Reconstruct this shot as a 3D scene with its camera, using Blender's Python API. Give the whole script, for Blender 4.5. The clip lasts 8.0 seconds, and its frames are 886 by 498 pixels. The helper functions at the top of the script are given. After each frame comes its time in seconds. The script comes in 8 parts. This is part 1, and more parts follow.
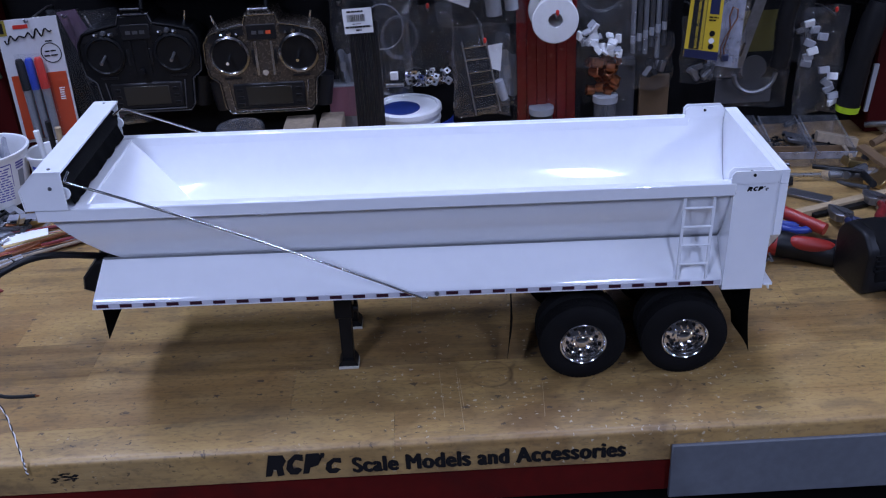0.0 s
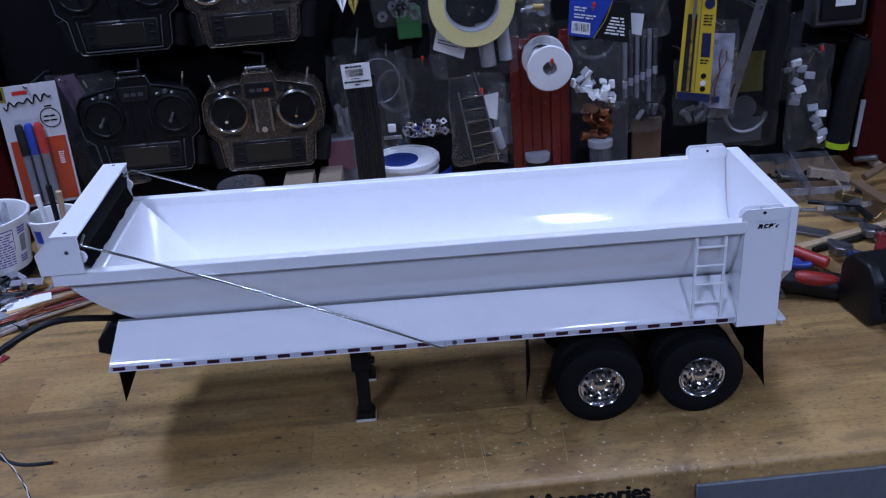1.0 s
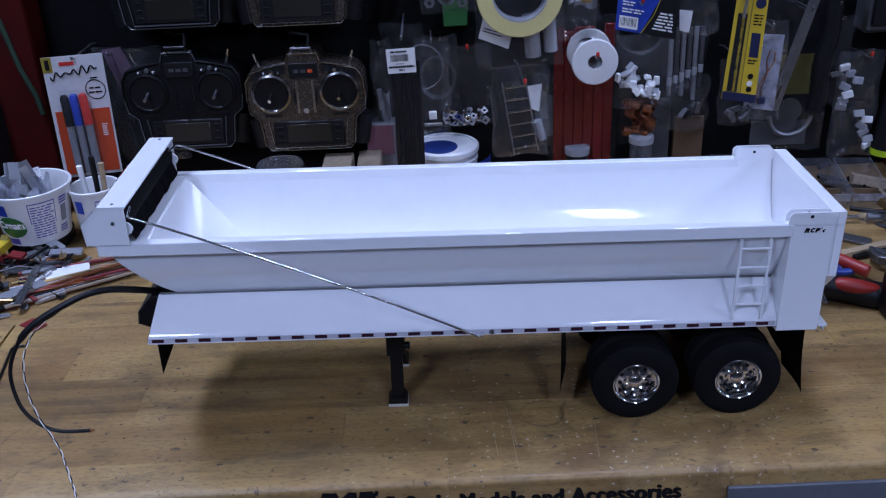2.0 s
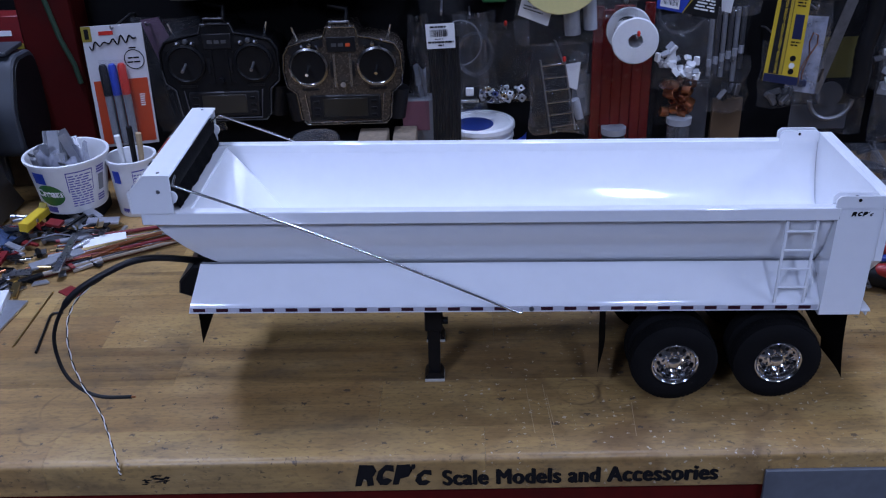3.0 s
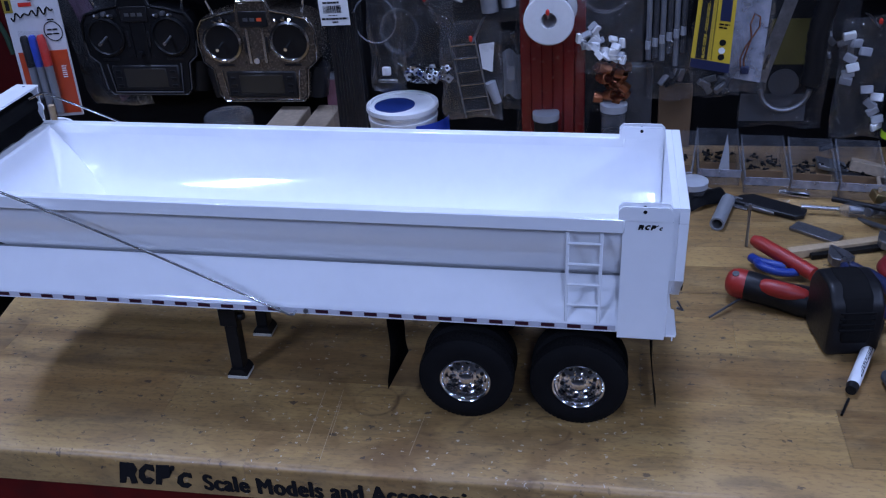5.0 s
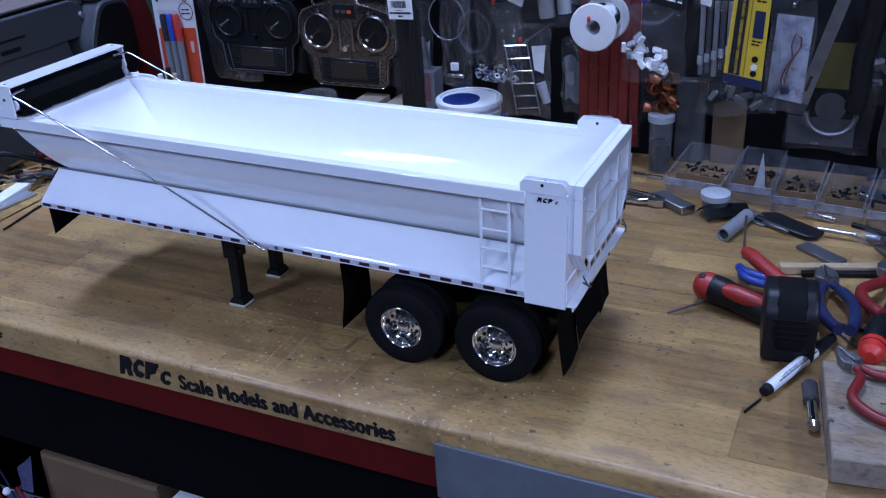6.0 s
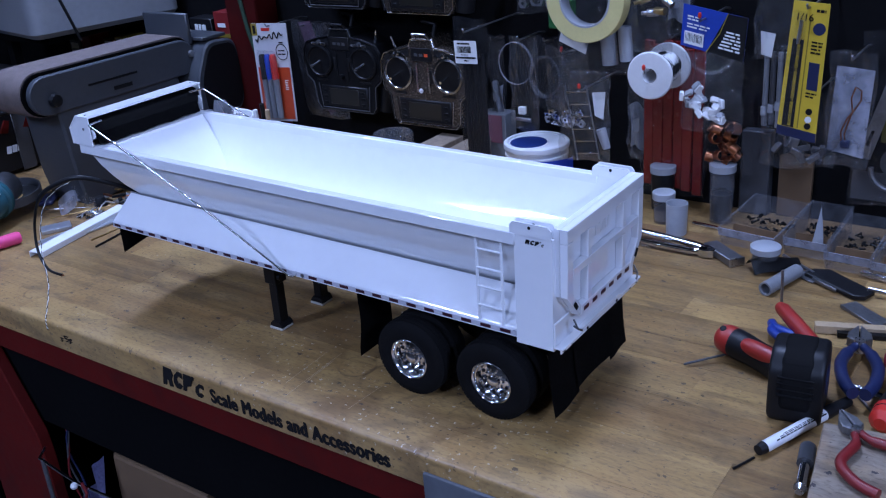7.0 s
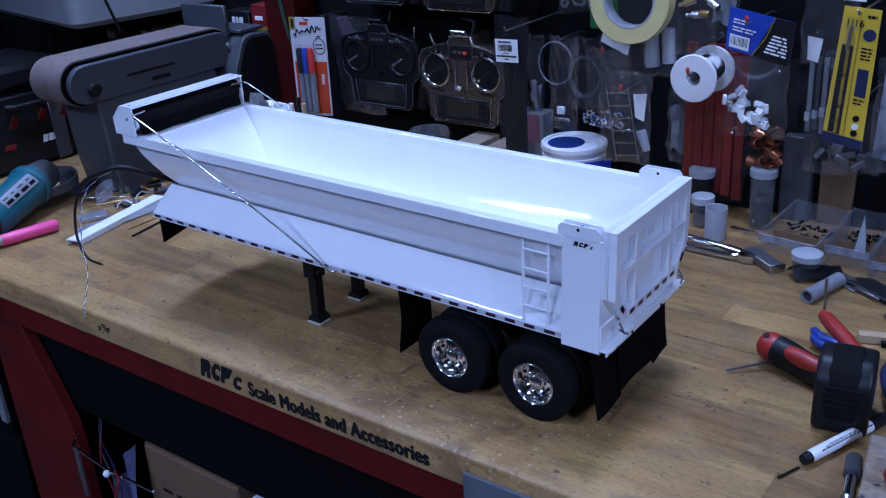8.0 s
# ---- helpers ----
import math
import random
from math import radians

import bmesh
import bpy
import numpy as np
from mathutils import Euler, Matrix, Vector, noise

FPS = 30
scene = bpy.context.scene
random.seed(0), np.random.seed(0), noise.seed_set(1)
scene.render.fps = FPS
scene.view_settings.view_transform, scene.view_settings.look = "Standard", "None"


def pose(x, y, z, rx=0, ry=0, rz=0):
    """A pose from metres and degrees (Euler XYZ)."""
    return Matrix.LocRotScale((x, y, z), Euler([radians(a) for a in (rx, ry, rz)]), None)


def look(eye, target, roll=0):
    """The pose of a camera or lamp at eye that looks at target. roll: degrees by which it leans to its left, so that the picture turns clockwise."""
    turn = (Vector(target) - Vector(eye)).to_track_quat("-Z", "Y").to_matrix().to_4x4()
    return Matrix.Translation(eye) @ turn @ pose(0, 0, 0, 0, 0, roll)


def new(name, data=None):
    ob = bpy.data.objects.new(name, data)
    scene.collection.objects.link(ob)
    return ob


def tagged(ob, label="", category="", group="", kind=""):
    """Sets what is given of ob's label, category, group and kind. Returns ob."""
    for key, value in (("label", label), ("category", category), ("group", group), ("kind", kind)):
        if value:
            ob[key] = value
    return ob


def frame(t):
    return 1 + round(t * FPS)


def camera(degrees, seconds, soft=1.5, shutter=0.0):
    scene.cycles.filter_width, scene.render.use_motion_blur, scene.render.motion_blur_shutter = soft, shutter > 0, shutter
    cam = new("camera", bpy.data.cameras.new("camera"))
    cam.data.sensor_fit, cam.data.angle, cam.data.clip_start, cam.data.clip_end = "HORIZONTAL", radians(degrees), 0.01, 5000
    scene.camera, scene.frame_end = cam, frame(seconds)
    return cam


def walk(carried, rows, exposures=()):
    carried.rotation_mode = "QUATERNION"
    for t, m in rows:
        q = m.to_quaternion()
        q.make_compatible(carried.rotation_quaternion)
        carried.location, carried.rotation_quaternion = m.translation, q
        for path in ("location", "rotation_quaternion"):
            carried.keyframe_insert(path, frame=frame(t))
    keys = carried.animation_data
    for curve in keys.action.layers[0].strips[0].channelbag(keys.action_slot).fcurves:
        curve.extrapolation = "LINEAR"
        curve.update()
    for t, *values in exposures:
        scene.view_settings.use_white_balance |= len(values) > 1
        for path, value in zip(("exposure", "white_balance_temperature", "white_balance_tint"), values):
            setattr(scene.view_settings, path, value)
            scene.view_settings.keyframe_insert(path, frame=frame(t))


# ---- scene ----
cam = camera(50.5, 8.0, soft=1.15)
PATH = [
    (0, (0.062, -0.789, 1.496), (0.061, 0.964, 0.533), -3.2),
    (0.5, (0.037, -0.799, 1.5), (0.074, 0.995, 0.616), -4.0),
    (1, (0.028, -0.792, 1.501), (0.076, 1.006, 0.627), -4.7),
    (1.5, (0.02, -0.791, 1.501), (0.053, 1.006, 0.623), -3.6),
    (3, (-0.012, -0.792, 1.496), (-0.057, 0.98, 0.569), -2.0),
    (3.5, (-0.02, -0.785, 1.496), (-0.05, 0.979, 0.555), -1.7),
    (4, (-0.011, -0.776, 1.496), (-0.037, 0.985, 0.548), -2.3),
    (4.2, (0.011, -0.764, 1.494), (-0.029, 0.995, 0.543), -2.3),
    (4.5, (0.102, -0.729, 1.486), (0.011, 1.023, 0.525), -3.9),
    (4.6, (0.156, -0.712, 1.479), (0.042, 1.036, 0.515), -4.2),
    (4.7, (0.203, -0.691, 1.478), (0.034, 1.049, 0.507), -3.9),
    (5.8, (0.567, -0.695, 1.449), (-0.163, 0.925, 0.53), -5.2),
    (5.9, (0.59, -0.714, 1.448), (-0.177, 0.897, 0.544), -4.4),
    (6, (0.611, -0.729, 1.45), (-0.181, 0.875, 0.555), -3.6),
    (6.2, (0.648, -0.746, 1.458), (-0.203, 0.835, 0.576), -3.5),
    (6.5, (0.695, -0.741, 1.46), (-0.27, 0.796, 0.62), -4.3),
    (7, (0.757, -0.683, 1.452), (-0.331, 0.793, 0.655), -4.7),
    (7.2, (0.765, -0.671, 1.45), (-0.347, 0.791, 0.659), -4.7),
    (7.5, (0.759, -0.669, 1.452), (-0.375, 0.773, 0.656), -4.3),
    (8, (0.732, -0.696, 1.455), (-0.385, 0.757, 0.653), -3.7),
]
walk(cam, [(t, look(eye, target, roll)) for t, eye, target, roll in PATH], [(0.0, 0.25, 7000, 11), (0.5, 0.12, 6900, 10), (3.5, 0.11, 6750, 9), (4.5, 0.04, 6250, 10), (6.0, 0.47, 6250, 8), (6.5, 0.50, 6200, 9), (7.0, 0.44, 6100, 9), (8.0, 0.34, 5800, 9)])

# ---- world and lights ----
world = bpy.data.worlds.new("workshop_dark")
scene.world = world
world.use_nodes = True
world.node_tree.nodes["Background"].inputs[0].default_value = (0.30, 0.34, 0.45, 1)
world.node_tree.nodes["Background"].inputs[1].default_value = 0.02

CEILING = 2.55
FIXTURES = [  # centre x, y, z, length along y, watts, spread of the reflector in degrees
    (-0.68, 0.26, 2.20, 0.50, 7.2, 120),
    (0.34, 0.30, 2.20, 0.50, 5.0, 120),
    (2.10, -0.75, 2.25, 0.60, 42.0, 155),
    (-0.80, -1.45, 2.25, 0.60, 31.0, 145),
    (0.55, -1.45, 2.25, 0.60, 13.5, 145),
]
TUBE_WHITE = (0.43, 0.552, 1.0)


def area_lamp(name, m, sx, sy, watts, colour, spread):
    data = bpy.data.lights.new(name, "AREA")
    data.shape, data.size, data.size_y, data.energy, data.color = "RECTANGLE", sx, sy, watts, colour
    data.spread = radians(spread)
    ob = new(name, data)
    ob.matrix_world = m
    return ob


for fx, fy, fz, fl, watts, spread in FIXTURES:
    area_lamp("fluorescent_light", pose(fx, fy, fz - 0.082), 0.15, fl, watts, TUBE_WHITE, spread)


# ---- materials ----
def mat(name, colour, rough=0.5, metal=0.0, vary=0.12, scale=30.0, bump=0.0, bump_scale=200.0, coat=0.0, dirt=None, dirt_amount=0.0, dirt_scale=12.0, spec=0.5, coat_rough=0.06):
    """A surface with colour variation at two scales, fine relief and optional dirt."""
    m = bpy.data.materials.new(name)
    m.use_nodes = True
    t = m.node_tree
    n, l = t.nodes, t.links
    b = n["Principled BSDF"]
    b.inputs["Roughness"].default_value, b.inputs["Metallic"].default_value = rough, metal
    b.inputs["Coat Weight"].default_value = coat
    b.inputs["Coat Roughness"].default_value = coat_rough
    b.inputs["Specular IOR Level"].default_value = spec
    co = n.new("ShaderNodeTexCoord")
    big, fine = n.new("ShaderNodeTexNoise"), n.new("ShaderNodeTexNoise")
    for tex, s, d in ((big, scale, 3.0), (fine, scale * 9.0, 4.0)):
        tex.inputs["Scale"].default_value, tex.inputs["Detail"].default_value = s, d
        l.new(co.outputs["Object"], tex.inputs["Vector"])
    add = n.new("ShaderNodeMath")
    add.operation = "ADD"
    l.new(big.outputs["Fac"], add.inputs[0])
    l.new(fine.outputs["Fac"], add.inputs[1])
    span = n.new("ShaderNodeMapRange")
    span.inputs["From Min"].default_value, span.inputs["From Max"].default_value = 0.6, 1.4
    span.inputs["To Min"].default_value, span.inputs["To Max"].default_value = 1 - vary, 1 + vary * 0.6
    l.new(add.outputs[0], span.inputs["Value"])
    mul = n.new("ShaderNodeVectorMath")
    mul.operation = "SCALE"
    mul.inputs[0].default_value = colour
    l.new(span.outputs[0], mul.inputs["Scale"])
    last = mul.outputs[0]
    if dirt:
        spots = n.new("ShaderNodeTexNoise")
        spots.inputs["Scale"].default_value, spots.inputs["Detail"].default_value = dirt_scale, 8.0
        l.new(co.outputs["Object"], spots.inputs["Vector"])
        cut = n.new("ShaderNodeMapRange")
        cut.inputs["From Min"].default_value, cut.inputs["From Max"].default_value = 0.5, 0.72
        cut.inputs["To Max"].default_value = dirt_amount
        l.new(spots.outputs["Fac"], cut.inputs["Value"])
        mix = n.new("ShaderNodeMix")
        mix.data_type = "RGBA"
        l.new(cut.outputs[0], mix.inputs[0])
        l.new(last, mix.inputs[6])
        mix.inputs[7].default_value = (*dirt, 1)
        last = mix.outputs[2]
    l.new(last, b.inputs["Base Color"])
    rr = n.new("ShaderNodeMapRange")
    rr.inputs["To Min"].default_value, rr.inputs["To Max"].default_value = rough * 0.8, min(1.0, rough * 1.25)
    l.new(fine.outputs["Fac"], rr.inputs["Value"])
    l.new(rr.outputs[0], b.inputs["Roughness"])
    if bump:
        grain = n.new("ShaderNodeTexNoise")
        grain.inputs["Scale"].default_value, grain.inputs["Detail"].default_value = bump_scale, 3.0
        l.new(co.outputs["Object"], grain.inputs["Vector"])
        bp = n.new("ShaderNodeBump")
        bp.inputs["Strength"].default_value, bp.inputs["Distance"].default_value = bump, 0.001
        l.new(grain.outputs["Fac"], bp.inputs["Height"])
        l.new(bp.outputs[0], b.inputs["Normal"])
    return m


def wood_mat(name, dark, light, rough=0.38, grime=0.75):
    """Oiled stave wood with long grain along x, each stave its own tone, dark dents and pale paint flecks."""
    m = bpy.data.materials.new(name)
    m.use_nodes = True
    t = m.node_tree
    n, l = t.nodes, t.links
    b = n["Principled BSDF"]
    geo, info = n.new("ShaderNodeNewGeometry"), n.new("ShaderNodeObjectInfo")

    def math_node(op, a, c):
        x = n.new("ShaderNodeMath")
        x.operation = op
        for i, v in enumerate((a, c)):
            if isinstance(v, (int, float)):
                x.inputs[i].default_value = v
            else:
                l.new(v, x.inputs[i])
        return x.outputs[0]

    shift = n.new("ShaderNodeCombineXYZ")
    l.new(math_node("MULTIPLY", info.outputs["Random"], 37.0), shift.inputs[0])
    l.new(math_node("MULTIPLY", info.outputs["Random"], 11.0), shift.inputs[2])
    moved = n.new("ShaderNodeVectorMath")
    l.new(geo.outputs["Position"], moved.inputs[0])
    l.new(shift.outputs[0], moved.inputs[1])

    def noise_node(vec, stretch, scale, detail, distort=0.0):
        mp = n.new("ShaderNodeMapping")
        mp.inputs["Scale"].default_value = stretch
        l.new(vec, mp.inputs["Vector"])
        x = n.new("ShaderNodeTexNoise")
        x.inputs["Scale"].default_value, x.inputs["Detail"].default_value, x.inputs["Distortion"].default_value = scale, detail, distort
        l.new(mp.outputs[0], x.inputs["Vector"])
        return x.outputs["Fac"]

    def over(last, fac, colour):
        mix = n.new("ShaderNodeMix")
        mix.data_type = "RGBA"
        l.new(fac, mix.inputs[0])
        l.new(last, mix.inputs[6])
        mix.inputs[7].default_value = (*colour, 1)
        return mix.outputs[2]

    def cut(fac, lo, hi, top):
        x = n.new("ShaderNodeMapRange")
        x.inputs["From Min"].default_value, x.inputs["From Max"].default_value, x.inputs["To Max"].default_value = lo, hi, top
        l.new(fac, x.inputs["Value"])
        return x.outputs[0]

    def away(centre):
        x = n.new("ShaderNodeVectorMath")
        x.operation = "DISTANCE"
        x.inputs[1].default_value = centre
        l.new(geo.outputs["Position"], x.inputs[0])
        return x.outputs["Value"]

    wob = n.new("ShaderNodeTexNoise")
    wob.inputs["Scale"].default_value, wob.inputs["Detail"].default_value = 330.0, 4.0
    l.new(geo.outputs["Position"], wob.inputs["Vector"])
    wobble = n.new("ShaderNodeVectorMath")
    wobble.operation = "MULTIPLY_ADD"
    wobble.inputs[1].default_value = (0.009, 0.006, 0.006)
    l.new(wob.outputs["Color"], wobble.inputs[0])
    l.new(geo.outputs["Position"], wobble.inputs[2])

    def spots(scale, keep, size, stretch=(1.0, 1.0, 1.0)):
        """Scattered ragged marks: a share of the cells of a grid, each with its own size."""
        parts_ = n.new("ShaderNodeSeparateXYZ")
        l.new(wobble.outputs[0], parts_.inputs[0])
        flat = n.new("ShaderNodeCombineXYZ")
        l.new(parts_.outputs[0], flat.inputs[0])
        l.new(math_node("SUBTRACT", parts_.outputs[1], parts_.outputs[2]), flat.inputs[1])
        mp = n.new("ShaderNodeMapping")
        mp.inputs["Scale"].default_value = stretch
        l.new(flat.outputs[0], mp.inputs["Vector"])
        v = n.new("ShaderNodeTexVoronoi")
        v.voronoi_dimensions = "2D"
        v.inputs["Scale"].default_value = scale
        l.new(mp.outputs[0], v.inputs["Vector"])
        sep = n.new("ShaderNodeSeparateColor")
        l.new(v.outputs["Color"], sep.inputs[0])
        chosen = math_node("GREATER_THAN", sep.outputs[0], 1.0 - keep)
        reach = math_node("MULTIPLY", math_node("ADD", math_node("MULTIPLY", sep.outputs[1], 0.9), 0.25), size)
        edge = math_node("DIVIDE", v.outputs["Distance"], reach)
        return math_node("MULTIPLY", chosen, math_node("SUBTRACT", 1.0, cut(edge, 0.85, 1.02, 1.0)))

    def stain_ring(centre, radius, width, top):
        """A worn tide mark left by a wet tin."""
        band = math_node("DIVIDE", math_node("ABSOLUTE", math_node("SUBTRACT", away(centre), radius), 0.0), width)
        broken = cut(noise_node(geo.outputs["Position"], (1.0, 1.0, 1.0), 30.0, 4.0), 0.40, 0.58, top)
        return math_node("MULTIPLY", math_node("SUBTRACT", 1.0, cut(band, 0.2, 1.0, 1.0)), broken)

    figure = noise_node(moved.outputs[0], (1.7, 40.0, 40.0), 1.5, 5.0, 0.6)
    lines = noise_node(moved.outputs[0], (3.0, 150.0, 150.0), 1.4, 4.0, 0.3)
    pores = noise_node(moved.outputs[0], (16.0, 420.0, 420.0), 1.5, 2.0)
    tone = math_node("ADD", math_node("MULTIPLY", figure, 0.60), math_node("MULTIPLY", info.outputs["Random"], 0.36))
    tone = math_node("ADD", tone, math_node("MULTIPLY", lines, 0.18))
    tone = math_node("SUBTRACT", math_node("ADD", tone, math_node("MULTIPLY", pores, 0.17)), 0.125)
    ramp = n.new("ShaderNodeValToRGB")
    ramp.color_ramp.elements[0].position, ramp.color_ramp.elements[0].color = 0.23, (*dark, 1)
    ramp.color_ramp.elements[1].position, ramp.color_ramp.elements[1].color = 0.67, (*light, 1)
    l.new(tone, ramp.inputs[0])
    last = ramp.outputs[0]
    rosy = math_node("FRACT", math_node("MULTIPLY", info.outputs["Random"], 7.31), 0.0)
    last = over(last, cut(rosy, 0.62, 0.95, 0.30), (0.24, 0.110, 0.050))

    amber = noise_node(geo.outputs["Position"], (1.0, 1.5, 1.0), 11.0, 5.0, 0.8)
    last = over(last, cut(amber, 0.48, 0.68, 0.55 * grime), (0.250, 0.128, 0.040))
    bare = noise_node(geo.outputs["Position"], (0.8, 1.7, 1.0), 15.0, 5.0, 0.5)
    last = over(last, cut(bare, 0.54, 0.72, 0.50 * grime), (0.430, 0.290, 0.125))
    smear = noise_node(geo.outputs["Position"], (1.0, 1.8, 1.0), 6.5, 6.0, 0.3)
    last = over(last, cut(smear, 0.46, 0.70, 0.40 * grime), (0.135, 0.086, 0.045))
    soot = noise_node(geo.outputs["Position"], (0.7, 1.6, 1.0), 26.0, 8.0, 0.4)
    last = over(last, cut(soot, 0.52, 0.70, 0.60 * grime), (0.066, 0.044, 0.028))
    grit = noise_node(geo.outputs["Position"], (0.6, 1.4, 1.0), 210.0, 6.0, 0.2)
    last = over(last, cut(grit, 0.50, 0.72, 0.55 * grime), (0.050, 0.033, 0.021))
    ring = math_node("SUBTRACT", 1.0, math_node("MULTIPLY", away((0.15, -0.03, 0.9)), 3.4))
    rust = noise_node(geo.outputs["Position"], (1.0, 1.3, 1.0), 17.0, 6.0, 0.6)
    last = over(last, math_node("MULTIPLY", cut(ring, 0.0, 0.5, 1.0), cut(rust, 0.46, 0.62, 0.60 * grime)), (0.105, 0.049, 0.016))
    for centre, radius, width, top in (((0.165, 0.012, 0.9), 0.040, 0.004, 0.6), ((0.105, 0.016, 0.9), 0.022, 0.0022, 0.6), ((0.275, -0.012, 0.9), 0.020, 0.0022, 0.55), ((-0.427, 0.004, 0.9), 0.034, 0.0022, 0.6), ((-0.446, -0.034, 0.9), 0.022, 0.0020, 0.6)):
        last = over(last, stain_ring(centre, radius, width, top * grime), (0.062, 0.031, 0.017))
    busy = cut(noise_node(geo.outputs["Position"], (0.8, 1.6, 1.0), 7.0, 4.0), 0.38, 0.60, 1.0)
    nicks = spots(34.0, 0.38, 0.090, (0.7, 1.35, 1.0))
    specks = math_node("MULTIPLY", spots(115.0, 0.32, 0.165, (0.8, 1.2, 1.0)), busy)
    last = over(last, math_node("MULTIPLY", nicks, 0.90 * grime), (0.026, 0.022, 0.026))
    last = over(last, math_node("MULTIPLY", specks, 0.95 * grime), (0.024, 0.017, 0.014))
    crumbs = math_node("MULTIPLY", spots(120.0, 0.28, 0.15), math_node("ADD", cut(ring, 0.02, 0.40, 0.90), cut(noise_node(geo.outputs["Position"], (1.0, 1.5, 1.0), 6.0, 3.0), 0.54, 0.64, 0.35)))
    last = over(last, math_node("MULTIPLY", crumbs, grime), (0.52, 0.45, 0.35))
    l.new(last, b.inputs["Base Color"])
    rr = n.new("ShaderNodeMapRange")
    rr.inputs["To Min"].default_value, rr.inputs["To Max"].default_value = rough * 0.75, rough * 1.5
    l.new(smear, rr.inputs["Value"])
    l.new(rr.outputs[0], b.inputs["Roughness"])
    bp = n.new("ShaderNodeBump")
    bp.inputs["Strength"].default_value, bp.inputs["Distance"].default_value = 0.25, 0.0006
    l.new(math_node("SUBTRACT", math_node("ADD", pores, crumbs), math_node("MULTIPLY", math_node("ADD", nicks, specks), 2.0)), bp.inputs["Height"])
    l.new(bp.outputs[0], b.inputs["Normal"])
    return m


def film_mat(name, haze=0.04, tint=(0.5, 0.51, 0.53), rough=0.10, gloss=1.0):
    """Thin clear plastic: see-through, with crinkled gloss on top and a small hazy share."""
    m = bpy.data.materials.new(name)
    m.use_nodes = True
    t = m.node_tree
    n, l = t.nodes, t.links
    n.remove(n["Principled BSDF"])
    see, shine, milk = n.new("ShaderNodeBsdfTransparent"), n.new("ShaderNodeBsdfGlossy"), n.new("ShaderNodeBsdfDiffuse")
    see.inputs[0].default_value = (0.97, 0.97, 0.975, 1)
    milk.inputs[0].default_value = (*tint, 1)
    shine.inputs["Roughness"].default_value = rough
    co, tex, span = n.new("ShaderNodeTexCoord"), n.new("ShaderNodeTexNoise"), n.new("ShaderNodeMapRange")
    tex.inputs["Scale"].default_value, tex.inputs["Detail"].default_value = 45.0, 5.0
    span.inputs["From Min"].default_value, span.inputs["From Max"].default_value = 0.35, 0.75
    span.inputs["To Min"].default_value, span.inputs["To Max"].default_value = haze * 0.6, min(1.0, haze * 1.8)
    l.new(co.outputs["Object"], tex.inputs["Vector"])
    l.new(tex.outputs["Fac"], span.inputs["Value"])
    bp, tex2 = n.new("ShaderNodeBump"), n.new("ShaderNodeTexNoise")
    tex2.inputs["Scale"].default_value, tex2.inputs["Detail"].default_value = 50.0, 4.0
    bp.inputs["Strength"].default_value, bp.inputs["Distance"].default_value = 1.0, 0.0045
    l.new(co.outputs["Object"], tex2.inputs["Vector"])
    l.new(tex2.outputs["Fac"], bp.inputs["Height"])
    l.new(bp.outputs[0], shine.inputs["Normal"])
    fres, scaled = n.new("ShaderNodeFresnel"), n.new("ShaderNodeMath")
    fres.inputs["IOR"].default_value = 1.42
    l.new(bp.outputs[0], fres.inputs["Normal"])
    scaled.operation = "MULTIPLY"
    scaled.inputs[1].default_value = gloss
    least = n.new("ShaderNodeMath")
    least.operation = "MINIMUM"
    least.inputs[1].default_value = 0.22
    l.new(fres.outputs[0], least.inputs[0])
    l.new(least.outputs[0], scaled.inputs[0])
    hazy, top = n.new("ShaderNodeMixShader"), n.new("ShaderNodeMixShader")
    l.new(span.outputs[0], hazy.inputs[0])
    l.new(see.outputs[0], hazy.inputs[1])
    l.new(milk.outputs[0], hazy.inputs[2])
    l.new(scaled.outputs[0], top.inputs[0])
    l.new(hazy.outputs[0], top.inputs[1])
    l.new(shine.outputs[0], top.inputs[2])
    l.new(top.outputs[0], n["Material Output"].inputs["Surface"])
    return m


def glow_mat(name, colour, strength):
    m = bpy.data.materials.new(name)
    m.use_nodes = True
    b = m.node_tree.nodes["Principled BSDF"]
    b.inputs["Base Color"].default_value = (0.8, 0.8, 0.8, 1)
    b.inputs["Emission Color"].default_value, b.inputs["Emission Strength"].default_value = (*colour, 1), strength
    return m


WHITE = mat("white_gloss_paint", (0.82, 0.83, 0.85), 0.10, vary=0.03, scale=8, bump=0.02, bump_scale=200, coat=1.0, coat_rough=0.025)
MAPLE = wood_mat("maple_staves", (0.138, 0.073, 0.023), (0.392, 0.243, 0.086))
BOARDWOOD = wood_mat("weathered_board", (0.080, 0.062, 0.048), (0.25, 0.205, 0.155), 0.75, 1.0)
PINE = mat("raw_pine", (0.40, 0.29, 0.17), 0.6, vary=0.25, scale=22, bump=0.15, bump_scale=120)
GREYWOOD = mat("weathered_scrap_wood", (0.27, 0.205, 0.14), 0.75, vary=0.35, scale=16, bump=0.3, bump_scale=160, dirt=(0.08, 0.06, 0.05), dirt_amount=0.7)
REDPAINT = mat("red_enamel", (0.080, 0.0045, 0.003), 0.55, vary=0.28, scale=9, bump=0.05, dirt=(0.03, 0.005, 0.004), dirt_amount=0.75, spec=0.15)
DARKWALL = mat("dark_wall_panel", (0.0035, 0.0032, 0.0036), 0.8, vary=0.4, scale=6, bump=0.1, bump_scale=60, spec=0.12)
